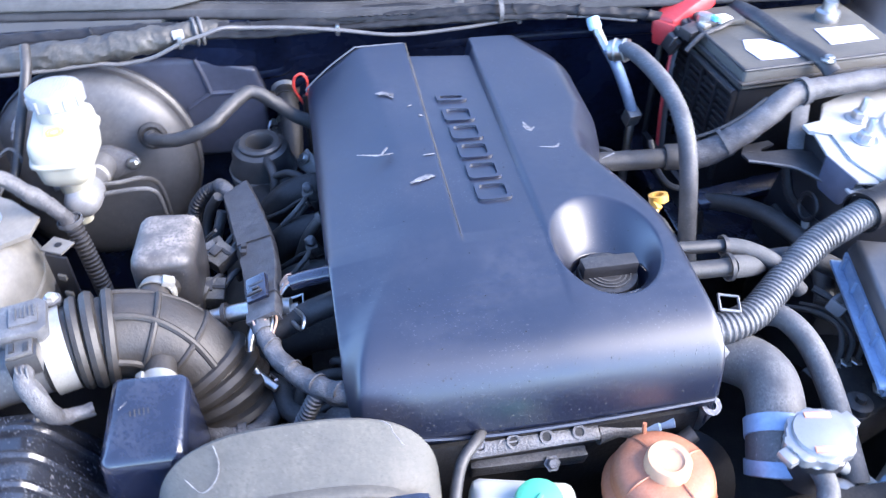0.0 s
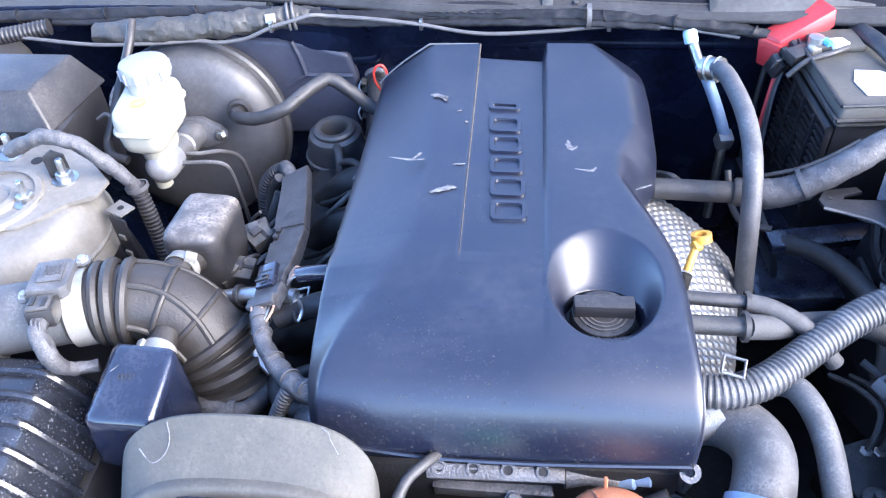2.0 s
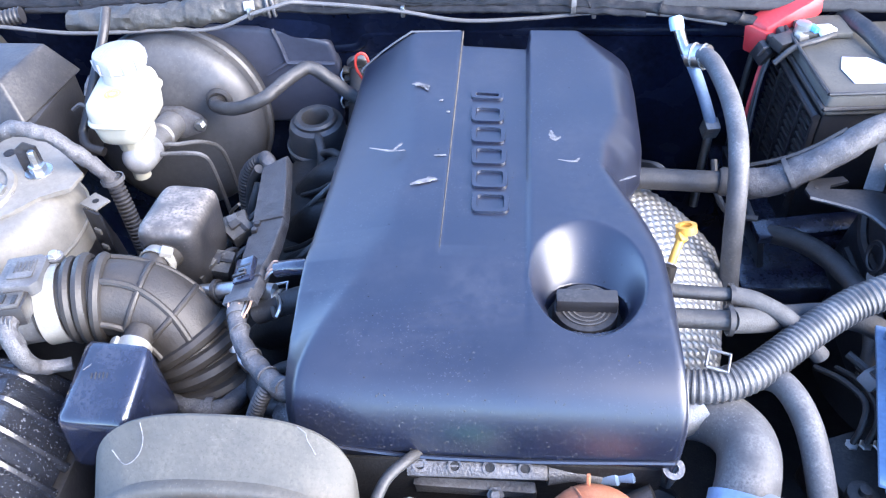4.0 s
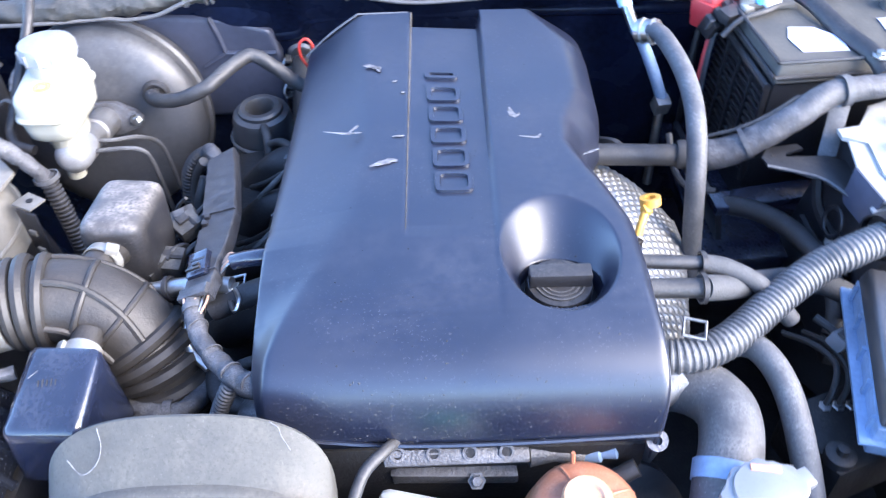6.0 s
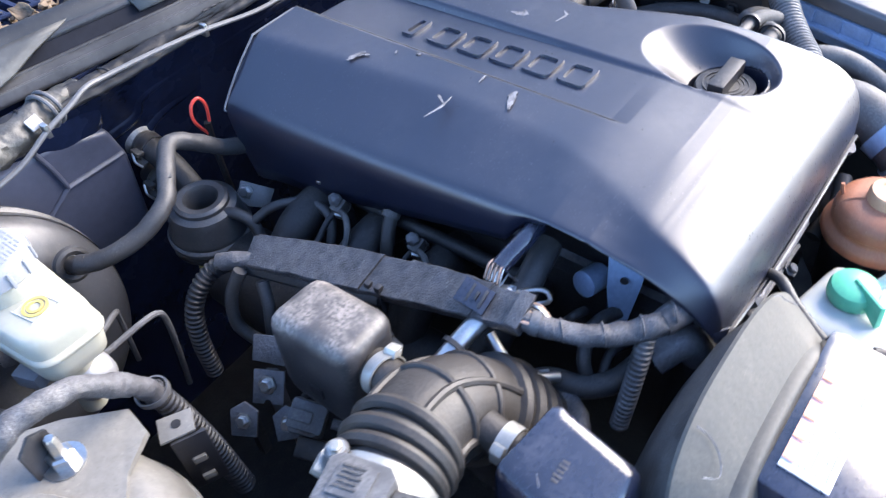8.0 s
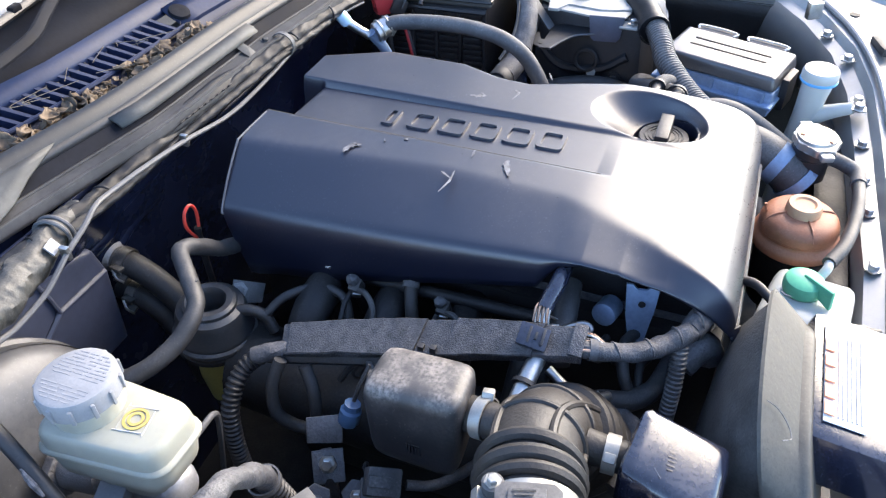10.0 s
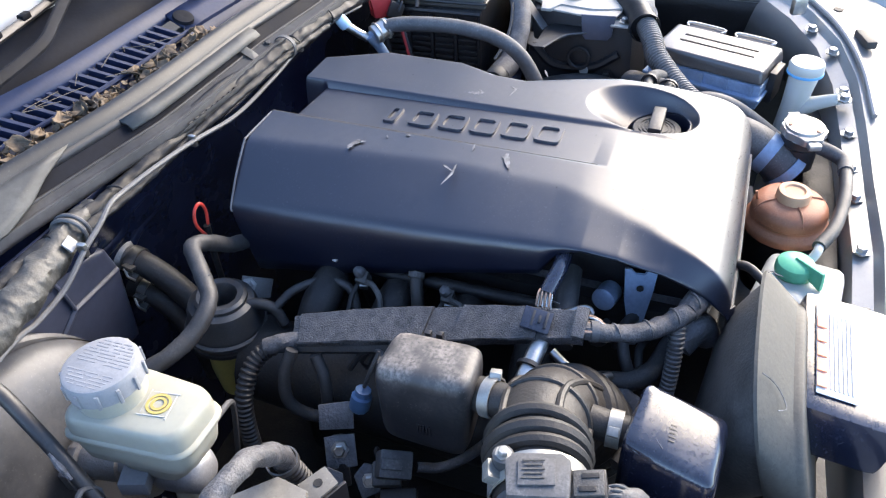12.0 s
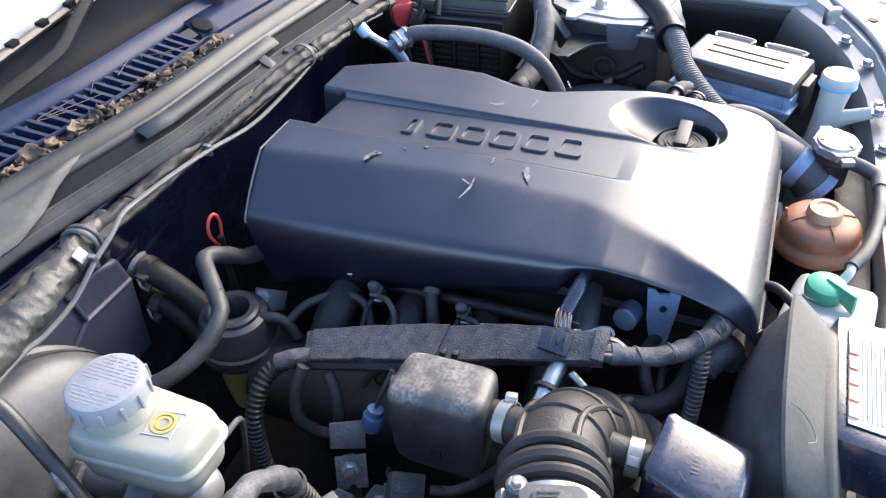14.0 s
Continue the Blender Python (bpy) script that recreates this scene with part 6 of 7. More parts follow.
part("pipe", tube([(-0.07, 0.53, 0.815), (-0.03, 0.535, 0.83), (0.01, 0.54, 0.84)], 0.012, 12, 6), M_RUBBER, SENS)
BRK = thing("steel_bracket", (0.02, 0.47, 0.74), "blue-grey steel bracket plate tapering downwards, with a hole", "bracket")
part("plate", prism([(-0.006, -0.055), (0.005, -0.055), (0.010, -0.02), (0.015, 0.012), (0.017, 0.036), (0.009, 0.036), (0.005, 0.030), (-0.004, 0.030), (-0.008, 0.036), (-0.015, 0.036), (-0.012, 0.0), (-0.008, -0.02)], 0.003, pose(0.016, 0.473, 0.815, 80, 0, -78), 0.0006), M_SKYMETAL, BRK)
part("hole", lathe([(0.0035, 0), (0.0035, 0.0008), (0.0, 0.0008)], (0.0135, 0.471, 0.832), (-1, -0.2, 0.1), 16), M_DARK, BRK)
part("solenoid", lathe([(0.012, 0), (0.012, 0.022), (0.009, 0.024), (0.0, 0.024)], (0.03, 0.500, 0.806), (-0.9, 0.2, 0.2), 18), M_SKYMETAL, BRK)
part("solenoid_hose", tube([(0.0, 0.497, 0.79), (-0.014, 0.500, 0.795), (-0.016, 0.508, 0.778), (-0.004, 0.500, 0.762), (0.008, 0.490, 0.768), (0.012, 0.486, 0.745)], 0.0042, 10, 6), M_RUBBER, BRK)
FPIPE = thing("steel_pipe", (-0.11, 0.55, 0.82), "bright steel pipe crossing below the wiring tray", "pipe", group="steel pipes")
part("pipe", tube([(-0.150, 0.552, 0.812), (-0.120, 0.550, 0.822), (-0.080, 0.545, 0.832), (-0.05, 0.54, 0.835)], 0.0085, 14), M_STEEL, FPIPE)
part("collar", clamp_band((-0.112, 0.549, 0.8245), (1, -0.1, 0.25), 0.0088, 0.004, 0.003), M_BLACK, FPIPE)
FPIPE2 = thing("steel_pipe", (-0.10, 0.52, 0.80), "thin bright steel pipe beside the intake elbow", "pipe", group="steel pipes")
part("pipe", tube([(-0.085, 0.535, 0.822), (-0.092, 0.515, 0.812), (-0.088, 0.495, 0.800), (-0.07, 0.48, 0.79)], 0.0045, 10), M_STEEL, FPIPE2)
LOWH = thing("idle_air_hose", (-0.05, 0.45, 0.78), "black rubber hose with spring clip beside the intake elbow", "hose")
part("hose", tube([(-0.085, 0.508, 0.770), (-0.069, 0.491, 0.777), (-0.060, 0.463, 0.778), (-0.040, 0.443, 0.780), (-0.008, 0.433, 0.784), (0.012, 0.425, 0.780)], 0.0100, 14, 8), M_RUBBER, LOWH)
part("clip", tube([(-0.076, 0.499, 0.788), (-0.082, 0.490, 0.789), (-0.078, 0.482, 0.791), (-0.070, 0.490, 0.791), (-0.076, 0.499, 0.788)], 0.0016, 6, straight=True), M_STEEL, LOWH)
part("elbow", tube([(-0.02, 0.425, 0.80), (0.0, 0.41, 0.812), (0.012, 0.40, 0.79)], 0.014, 12), M_ALU_DIRTY, LOWH)
CONDUIT = thing("corrugated_conduit", (-0.13, 0.85, 0.70), "black corrugated conduit dropping from the wiring tray", "conduit")
part("conduit", tube([(-0.128, 0.806, 0.785), (-0.142, 0.821, 0.776), (-0.160, 0.827, 0.762), (-0.175, 0.828, 0.738), (-0.182, 0.826, 0.700), (-0.183, 0.824, 0.655)], 0.0078, 14, 10, pitch=0.0056, amp=0.0018), M_BLACK, CONDUIT)
part("tape", lumpy(tube([(-0.118, 0.784, 0.790), (-0.126, 0.798, 0.788), (-0.136, 0.816, 0.785)], [0.007, 0.0095, 0.0085], 14), 0.0016, 90), M_TAPE, CONDUIT)
LOOPV = thing("vacuum_loop", (-0.135, 0.76, 0.74), "black vacuum hose bent in a loop below the tray", "hose")
part("hose", tube([(-0.135, 0.785, 0.79), (-0.150, 0.790, 0.765), (-0.158, 0.785, 0.735), (-0.152, 0.765, 0.715), (-0.150, 0.748, 0.725), (-0.140, 0.750, 0.76), (-0.130, 0.762, 0.785)], 0.0065, 12, 8), M_RUBBER, LOOPV)
PLUGS = thing("wiring_connector", (-0.195, 0.658, 0.68), "grey and black wiring connectors below the wiring tray", "connector")
part("connector", box((-0.19, 0.665, 0.710), (0.024, 0.028, 0.022), 0.003, (0, -25, 20)), M_HOSE_GREY, PLUGS)
part("connector", box((-0.20, 0.650, 0.690), (0.020, 0.036, 0.020), 0.003, (0, -25, 20)), M_BLACK, PLUGS)
part("lead", tube([(-0.19, 0.668, 0.718), (-0.178, 0.680, 0.722), (-0.160, 0.690, 0.70)], 0.003, 8, 6), M_RUBBER, PLUGS)

# ---- air intake tract ----
R1 = thing("resonator_box", (-0.165, 0.62, 0.78), "dusty black plastic resonator box clamped to the intake hose", "resonator", group="intake resonators")
part("shell", hexa([(-0.200, 0.580, 0.780), (-0.140, 0.585, 0.780), (-0.138, 0.664, 0.780), (-0.198, 0.662, 0.780)], [(-0.196, 0.577, 0.879), (-0.137, 0.580, 0.872), (-0.134, 0.667, 0.864), (-0.195, 0.668, 0.868)], 0.017, 5), M_BROWN, R1)
part("neck", tube([(-0.167, 0.590, 0.838), (-0.172, 0.572, 0.845), (-0.178, 0.540, 0.850)], 0.0155, 18), M_RUBBER_DUSTY, R1)
part("clamp", clamp_band((-0.1728, 0.5655, 0.8462), (-0.17, -1, 0.2), 0.0165, 0.010, 0.0014), M_CHROME, R1)
part("clamp_screw", box((-0.160, 0.566, 0.8605), (0.012, 0.010, 0.008), 0.002, (0, 30, 10)), M_CHROME, R1)
for k in range(5):
    part("moulded_mark", box((-0.1985 - 0.0005, 0.624 - 0.0028 * k, 0.812), (0.0012, 0.0018, 0.012), 0), M_BLACK, R1)
R2 = thing("resonator_box", (-0.165, 0.41, 0.78), "shiny black plastic resonator box with moulded marks, scuffed edges", "resonator", group="intake resonators")
part("shell", hexa([(-0.208, 0.378, 0.775), (-0.130, 0.370, 0.775), (-0.128, 0.447, 0.775), (-0.202, 0.455, 0.775)], [(-0.202, 0.381, 0.8435), (-0.136, 0.376, 0.8500), (-0.131, 0.447, 0.8695), (-0.196, 0.456, 0.8640)], 0.012, 4), M_GLOSS, R2)
part("neck", tube([(-0.163, 0.440, 0.835), (-0.164, 0.462, 0.836), (-0.163, 0.485, 0.838)], 0.0135, 18), M_RUBBER_DUSTY, R2)
part("clamp", clamp_band((-0.164, 0.463, 0.836), (0, -1, 0), 0.0145, 0.011, 0.0014), M_CHROME, R2)
part("clamp_screw", box((-0.176, 0.463, 0.846), (0.008, 0.010, 0.010), 0.002, (0, -30, 0)), M_CHROME, R2)
for k in range(5):
    part("moulded_mark", box((-0.178 + 0.0036 * k, 0.419, 0.8565 + 0.0003 * k), (0.0014, 0.0065 if k % 2 else 0.005, 0.0012), 0.0002, (15, -5, 5)), M_BLACK, R2)
for k in range(24):
    y0, z0 = rnd.uniform(0.383, 0.435), rnd.uniform(0.79, 0.845)
    part("scratch", tube([(-0.1345, y0, z0), (-0.1345, y0 + rnd.uniform(-0.012, 0.012), z0 - 0.008), (-0.1335, y0 + rnd.uniform(-0.012, 0.012), z0 - 0.016)], 0.0006, 5, 4), M_SCUFF, R2)
for k in range(11):
    x0, y0 = rnd.uniform(-0.19, -0.15), rnd.uniform(0.39, 0.435)
    part("scratch", tube([(x0, y0, 0.8465 + 0.27 * (y0 - 0.385)), (x0 + rnd.uniform(-0.01, 0.01), y0 + 0.006, 0.8481 + 0.27 * (y0 - 0.385))], 0.0004, 5, straight=True), M_SCUFF, R2)

ELB = thing("intake_elbow", (-0.15, 0.50, 0.80), "ribbed dusty rubber intake elbow with bellows", "intake hose")
ec = [(-0.262, 0.5015, 0.8500), (-0.236, 0.5095, 0.8500), (-0.205, 0.5170, 0.8470), (-0.175, 0.5200, 0.8375), (-0.149, 0.5150, 0.8190), (-0.128, 0.5040, 0.7930), (-0.115, 0.4920, 0.7620), (-0.110, 0.4820, 0.7150)]
part("hose", tube(ec, [0.034, 0.0355, 0.0375, 0.0388, 0.0388, 0.0385, 0.0385, 0.0385], 30, 10), M_RUBBER_DUSTY, ELB)
es = spline(ec, 20)


def at_run(k):
    i = int(k * (len(es) - 1))
    return es[i], (es[min(i + 1, len(es) - 1)] - es[max(i - 1, 0)]).normalized()


for k, r, s in ((0.165, 0.0368, 0.0055), (0.215, 0.0378, 0.0065), (0.275, 0.0384, 0.0055), (0.42, 0.0383, 0.0030), (0.56, 0.0385, 0.0030), (0.68, 0.0385, 0.007), (0.738, 0.0388, 0.0078), (0.796, 0.0388, 0.0078), (0.853, 0.0388, 0.0078), (0.91, 0.0388, 0.0078)):
    p, w = at_run(k)
    part("ring_rib", torus(p, w, r, s, 32, 8), M_RUBBER_DUSTY, ELB)
for side in (Vector((0, -0.35, 0.94)), Vector((0, 0.8, 0.6)), Vector((-0.3, -0.9, 0.2))):
    pts = []
    for k in np.linspace(0.26, 0.66, 9):
        p, w = at_run(k)
        s = (side - w * side.dot(w)).normalized()
        pts.append(p + s * 0.0383)
    part("long_rib", tube(pts, 0.0035, 8, 4), M_RUBBER_DUSTY, ELB)
MAF = thing("airflow_meter", (-0.31, 0.508, 0.80), "grey airflow meter pipe with sensor head and bright band clamp", "airflow meter")
way = Vector((1.0, 0.30, -0.01)).normalized()
mouth = Vector((-0.2620, 0.5015, 0.8500))
part("pipe", tube([mouth - way * 0.15, mouth - way * 0.07, mouth], 0.0335, 32), M_HOSE_GREY, MAF)
part("flange", lathe([(0.036, -0.006), (0.040, -0.004), (0.040, 0.004), (0.036, 0.006)], mouth - way * 0.072, way, 32), M_HOSE_GREY, MAF)
part("band_clamp", clamp_band(mouth + way * 0.014, way, 0.0366, 0.019, 0.0016), M_CHROME, MAF)
part("clamp_screw", box(mouth + way * 0.012 + Vector((-0.008, 0.034, 0.022)), (0.016, 0.012, 0.010), 0.002, (30, 0, 17)), M_CHROME, MAF)
mh = part("sensor_head", bevelled(prism([(-0.019, -0.022), (0.012, -0.024), (0.018, -0.018), (0.019, 0.016), (0.013, 0.023), (-0.017, 0.021)], 0.013, pose(-0.2650, 0.5030, 0.8820, -6, 2, 14)), 0.0022), M_HOSE_GREY, MAF)
part("stem", box((-0.265, 0.503, 0.878), (0.026, 0.030, 0.014), 0.002, (-6, 0, 14)), M_HOSE_GREY, mh)
part("raised_pad", box((-0.264, 0.505, 0.8962), (0.022, 0.026, 0.0014), 0.0005, (-6, 2, 14)), M_HOSE_GREY, mh)
for i in range(5):
    part("print_bar", box((-0.270 + 0.0035 * i, 0.506 + 0.0008 * i, 0.8974), (0.0012, 0.016 - 0.003 * (i % 2), 0.0006), 0, (-6, 2, 14)), M_DUSTY, mh)
part("connector", box((-0.2590, 0.4680, 0.8830), (0.024, 0.026, 0.019), 0.002, (-10, 0, 14)), M_BLACK, mh)
part("connector_top", box((-0.2600, 0.4690, 0.8935), (0.020, 0.021, 0.003), 0.0008, (-10, 0, 14)), M_DUSTY, mh)
for k in (-1, 1):
    part("connector_slot", box((-0.2600 + 0.0055 * k, 0.4690, 0.8954), (0.004, 0.012, 0.0016), 0.0003, (-10, 0, 14)), M_DARK, mh)
for p in ((-0.2500, 0.5330, 0.8850), (-0.2870, 0.4870, 0.8820)):
    part("screw_boss", lathe([(0.0080, -0.012), (0.0080, 0.0), (0.006, 0.001), (0.0, 0.001)], p, (0, 0, 1), 18), M_HOSE_GREY, mh)
    part("screw", bolt((p[0], p[1], p[2] + 0.0008), (0, 0, 1), 0.0042), M_CHROME, mh)
part("lead", lumpy(tube([(-0.257, 0.457, 0.882), (-0.255, 0.444, 0.880), (-0.246, 0.434, 0.868), (-0.240, 0.432, 0.852), (-0.232, 0.440, 0.838), (-0.216, 0.448, 0.834)], [0.007, 0.0085, 0.008, 0.007, 0.006, 0.005], 12, 8), 0.0015, 90), M_TAPE, mh)
for i in range(3):
    part("lead_wire", tube([(-0.262 + 0.004 * i, 0.458, 0.886), (-0.260 + 0.004 * i, 0.450, 0.889), (-0.256 + 0.003 * i, 0.442, 0.884)], 0.0013, 6, 4), M_HOSE_GREY, mh)
AIRBOX = thing("air_filter_box", (-0.33, 0.37, 0.66), "shiny black ribbed plastic air filter box", "air filter box")
part("lid", hexa([(-0.50, 0.27, 0.77), (-0.215, 0.27, 0.77), (-0.215, 0.462, 0.77), (-0.50, 0.462, 0.77)], [(-0.50, 0.285, 0.842), (-0.255, 0.285, 0.842), (-0.258, 0.450, 0.842), (-0.50, 0.450, 0.842)], 0.012, 3), M_AIRBOX, AIRBOX)
part("base", box((-0.36, 0.366, 0.69), (0.29, 0.20, 0.15), 0.01), M_BLACK, AIRBOX)
for i in range(6):
    y = 0.300 + 0.026 * i
    part("rib", tube([(-0.49, y, 0.840), (-0.30, y, 0.8435), (-0.265, y, 0.842), (-0.250, y, 0.832), (-0.228, y, 0.795), (-0.216, y, 0.772)], 0.0048, 8, 5), M_AIRBOX, AIRBOX)
part("toggle_clip", tube([(-0.205, 0.315, 0.775), (-0.195, 0.318, 0.795), (-0.190, 0.325, 0.805), (-0.182, 0.330, 0.800)], 0.004, 8, 4), M_STEEL, AIRBOX)

# ---- battery side ----
BAT = thing("car_battery", (0.61, 0.86, 0.68), "black car battery with stickers and a slotted side cover", "battery")
part("case", hexa([(0.520, 0.800, 0.68), (0.755, 0.815, 0.68), (0.745, 0.965, 0.68), (0.508, 0.955, 0.68)], [(0.520, 0.797, 0.872), (0.755, 0.812, 0.872), (0.745, 0.965, 0.872), (0.508, 0.955, 0.872)], 0.004), M_BLACK, BAT)
part("lid", hexa([(0.516, 0.790, 0.868), (0.759, 0.806, 0.868), (0.749, 0.972, 0.868), (0.502, 0.960, 0.868)], [(0.520, 0.796, 0.893), (0.755, 0.811, 0.893), (0.745, 0.966, 0.893), (0.506, 0.955, 0.893)], 0.005, 3), M_OLIVE, BAT)
for i in range(4):
    yc = 0.818 + 0.038 * i
    xs_ = 0.5165 - 0.075 * (yc - 0.80)
    part("grid_post", box((xs_, yc - 0.018, 0.795), (0.007, 0.005, 0.135), 0.001), M_BLACK, BAT)
    for j in range(13):
        part("vent_slat", box((xs_ - 0.001, yc + 0.001, 0.738 + 0.0098 * j), (0.005, 0.029, 0.0042), 0.0008, (0, 0, 4.3)), M_BLACK, BAT)
for a, b in (((0.5175, 0.7935), (0.757, 0.8095)), ((0.5175, 0.7935), (0.504, 0.9585))):
    part("lid_ridge", tube([(*a, 0.8955), (*b, 0.8955)], 0.0022, 8, straight=True), M_BLACK, BAT)
    part("lid_ridge", tube([(a[0] - 0.002, a[1] - 0.003, 0.8780), (b[0] - 0.002, b[1] - 0.003, 0.8780)], 0.0026, 8, straight=True), M_BLACK, BAT)
part("lid_step", box((0.545, 0.935, 0.898), (0.060, 0.045, 0.008), 0.003, (0, 0, 4)), M_OLIVE, BAT)
part("cover_rim", tube([(0.514, 0.797, 0.862), (0.503, 0.958, 0.862)], 0.005, 8, straight=True), M_BLACK, BAT)
part("sticker", prism([(-0.022, -0.02), (0.03, -0.024), (0.034, 0.004), (0.012, 0.030), (-0.016, 0.034), (-0.026, 0.01)], 0.001, pose(0.572, 0.840, 0.8935, 0, 0, 5)), M_PAPER, BAT, "white and lavender sticker")
part("sticker", prism([(-0.03, -0.02), (0.04, -0.02), (0.045, 0.02), (-0.025, 0.024)], 0.001, pose(0.69, 0.865, 0.8935, 0, 0, 5)), M_PAPER, BAT, "pale lavender sticker")
part("positive_post", lathe([(0.010, 0), (0.009, 0.016), (0.0, 0.017)], (0.52, 0.925, 0.893), (0, 0, 1), 18), M_STEEL, BAT)
part("negative_post", lathe([(0.016, 0), (0.016, 0.012), (0.010, 0.014), (0.009, 0.026), (0.0, 0.027)], (0.695, 0.915, 0.893), (0, 0, 1), 18), M_STEEL, BAT)
HOLD = thing("battery_strap", (0.60, 0.86, 0.895), "black steel strap clamping the battery down", "strap")
part("bar", tube([(0.575, 0.965, 0.902), (0.590, 0.91, 0.906), (0.605, 0.86, 0.900), (0.620, 0.80, 0.900), (0.628, 0.778, 0.890)], 0.010, 8, 6, flat=0.45), M_BLACK, HOLD)
part("bolt", bolt((0.624, 0.790, 0.902), (0, 0, 1), 0.006), M_STEEL, HOLD)
REDC = thing("terminal_cover", (0.49, 0.95, 0.90), "red plastic cover over the battery's positive terminal", "terminal cover")
part("cover", hexa([(0.463, 0.958, 0.868), (0.485, 0.930, 0.868), (0.550, 0.956, 0.905), (0.535, 0.995, 0.905)], [(0.462, 0.962, 0.895), (0.482, 0.936, 0.897), (0.548, 0.960, 0.928), (0.533, 0.996, 0.928)], 0.004), M_RED, REDC)
part("skirt", hexa([(0.463, 0.950, 0.858), (0.480, 0.930, 0.858), (0.494, 0.945, 0.858), (0.476, 0.966, 0.858)], [(0.460, 0.956, 0.892), (0.482, 0.930, 0.892), (0.505, 0.945, 0.892), (0.480, 0.972, 0.892)], 0.004), M_RED, REDC)
part("terminal", box((0.500, 0.915, 0.890), (0.030, 0.020, 0.014), 0.002, (10, 0, 30)), M_BLACK, REDC)
part("silver_lug", box((0.525, 0.918, 0.897), (0.030, 0.013, 0.009), 0.003, (0, 0, 20)), M_CHROME, REDC)
for k in range(3):
    part("relay", box((0.4790 + 0.011 * k, 0.9230 + 0.006 * k, 0.882 - 0.006 * (2 - k)), (0.009, 0.022, 0.024), 0.002, (25, 0, 30)), M_BLACK, REDC)
    part("relay_edge", box((0.4760 + 0.011 * k, 0.9130 + 0.006 * k, 0.890 - 0.006 * (2 - k)), (0.007, 0.002, 0.016), 0.0005, (25, 0, 30)), M_HOSE_GREY, REDC)
    part("loose_lead", tube([(0.486 + 0.004 * k, 0.930, 0.870), (0.478 + 0.003 * k, 0.915, 0.840), (0.472 + 0.004 * k, 0.900, 0.79), (0.470 + 0.004 * k, 0.88, 0.72)], 0.0024, 8, 6), (M_RED, M_RUBBER, M_HOSE_GREY)[k], REDC)
part("clamp_band", box((0.545, 0.920, 0.902), (0.022, 0.016, 0.010), 0.003, (0, 10, 25)), M_LABEL, REDC)
part("blue_tape", box((0.532, 0.921, 0.903), (0.010, 0.015, 0.009), 0.003, (0, 10, 25)), M_BLUEBAND, REDC)
part("lead", tube([(0.555, 0.915, 0.900), (0.535, 0.902, 0.900), (0.505, 0.895, 0.893), (0.485, 0.890, 0.875)], 0.0035, 8, 6), M_RUBBER, REDC)
part("red_lead", tube([(0.477, 0.948, 0.862), (0.472, 0.938, 0.82), (0.470, 0.93, 0.72)], 0.004, 10, 4), M_DARK, REDC)
BTRAY = thing("battery_tray", (0.60, 0.83, 0.66), "black pressed battery tray under the battery", "battery tray")
part("tray", hexa([(0.455, 0.70, 0.655), (0.75, 0.71, 0.655), (0.75, 0.97, 0.655), (0.46, 0.97, 0.655)], [(0.450, 0.695, 0.690), (0.755, 0.705, 0.690), (0.755, 0.975, 0.690), (0.455, 0.975, 0.690)], 0.004), M_GLOSS, BTRAY)
part("front_flange", box((0.545, 0.752, 0.742), (0.17, 0.028, 0.012), 0.003, (8, 0, 10)), M_GLOSS, BTRAY)
part("side_wall", box((0.470, 0.82, 0.71), (0.008, 0.18, 0.06), 0.002, (0, -12, 3)), M_PRESSED, BTRAY)

AC = thing("air_conditioning_hose", (0.43, 0.75, 0.80), "grey air conditioning hose bending down from alloy fittings", "hose")
part("hose", tube([(0.399, 0.916, 0.872), (0.410, 0.893, 0.880), (0.4145, 0.8404, 0.8850), (0.4165, 0.790, 0.8845), (0.4160, 0.745, 0.877), (0.4145, 0.712, 0.860), (0.4140, 0.690, 0.832), (0.4150, 0.674, 0.795), (0.419, 0.661, 0.745), (0.424, 0.646, 0.700)], 0.0106, 16, 10), M_HOSE_GREY, AC)
part("ferrule", tube([(0.392, 0.921, 0.868), (0.412, 0.906, 0.875)], 0.0142, 18, straight=True), M_STEEL, AC)
for i in range(2):
    part("crimp", torus((0.398 + 0.010 * i, 0.917 - 0.008 * i, 0.870 + 0.003 * i), (0.75, -0.55, 0.25), 0.0142, 0.002, 20, 6), M_CHROME, AC)
part("service_port", tube([(0.392, 0.930, 0.862), (0.386, 0.948, 0.874), (0.381, 0.962, 0.886)], 0.0065, 12), M_STEEL, AC)
part("port_cap", lathe([(0.0085, 0), (0.009, 0.004), (0.009, 0.014), (0.0075, 0.017), (0.0, 0.017)], (0.381, 0.958, 0.882), (-0.2, 0.5, 0.75), 16), M_PALEBLUE, AC, "pale blue service port cap")
part("alloy_pipe", tube([(0.390, 0.928, 0.868), (0.405, 0.918, 0.842), (0.422, 0.912, 0.805), (0.434, 0.91, 0.775)], 0.0075, 12, 8), M_SKYMETAL, AC)
part("alloy_block", box((0.434, 0.908, 0.768), (0.020, 0.020, 0.024), 0.004, (20, 0, 10)), M_ALU, AC)
part("lower_pipe", tube([(0.434, 0.908, 0.765), (0.432, 0.90, 0.72), (0.430, 0.89, 0.65)], 0.006, 10), M_STEEL, AC)
part("steel_line", tube([(0.415, 0.80, 0.80), (0.418, 0.77, 0.775), (0.43, 0.745, 0.765), (0.46, 0.735, 0.765)], 0.004, 8), M_RUBBER, AC)
CROSSP = thing("water_pipe", (0.37, 0.73, 0.84), "thick black water pipe leaving the cover's side", "pipe")
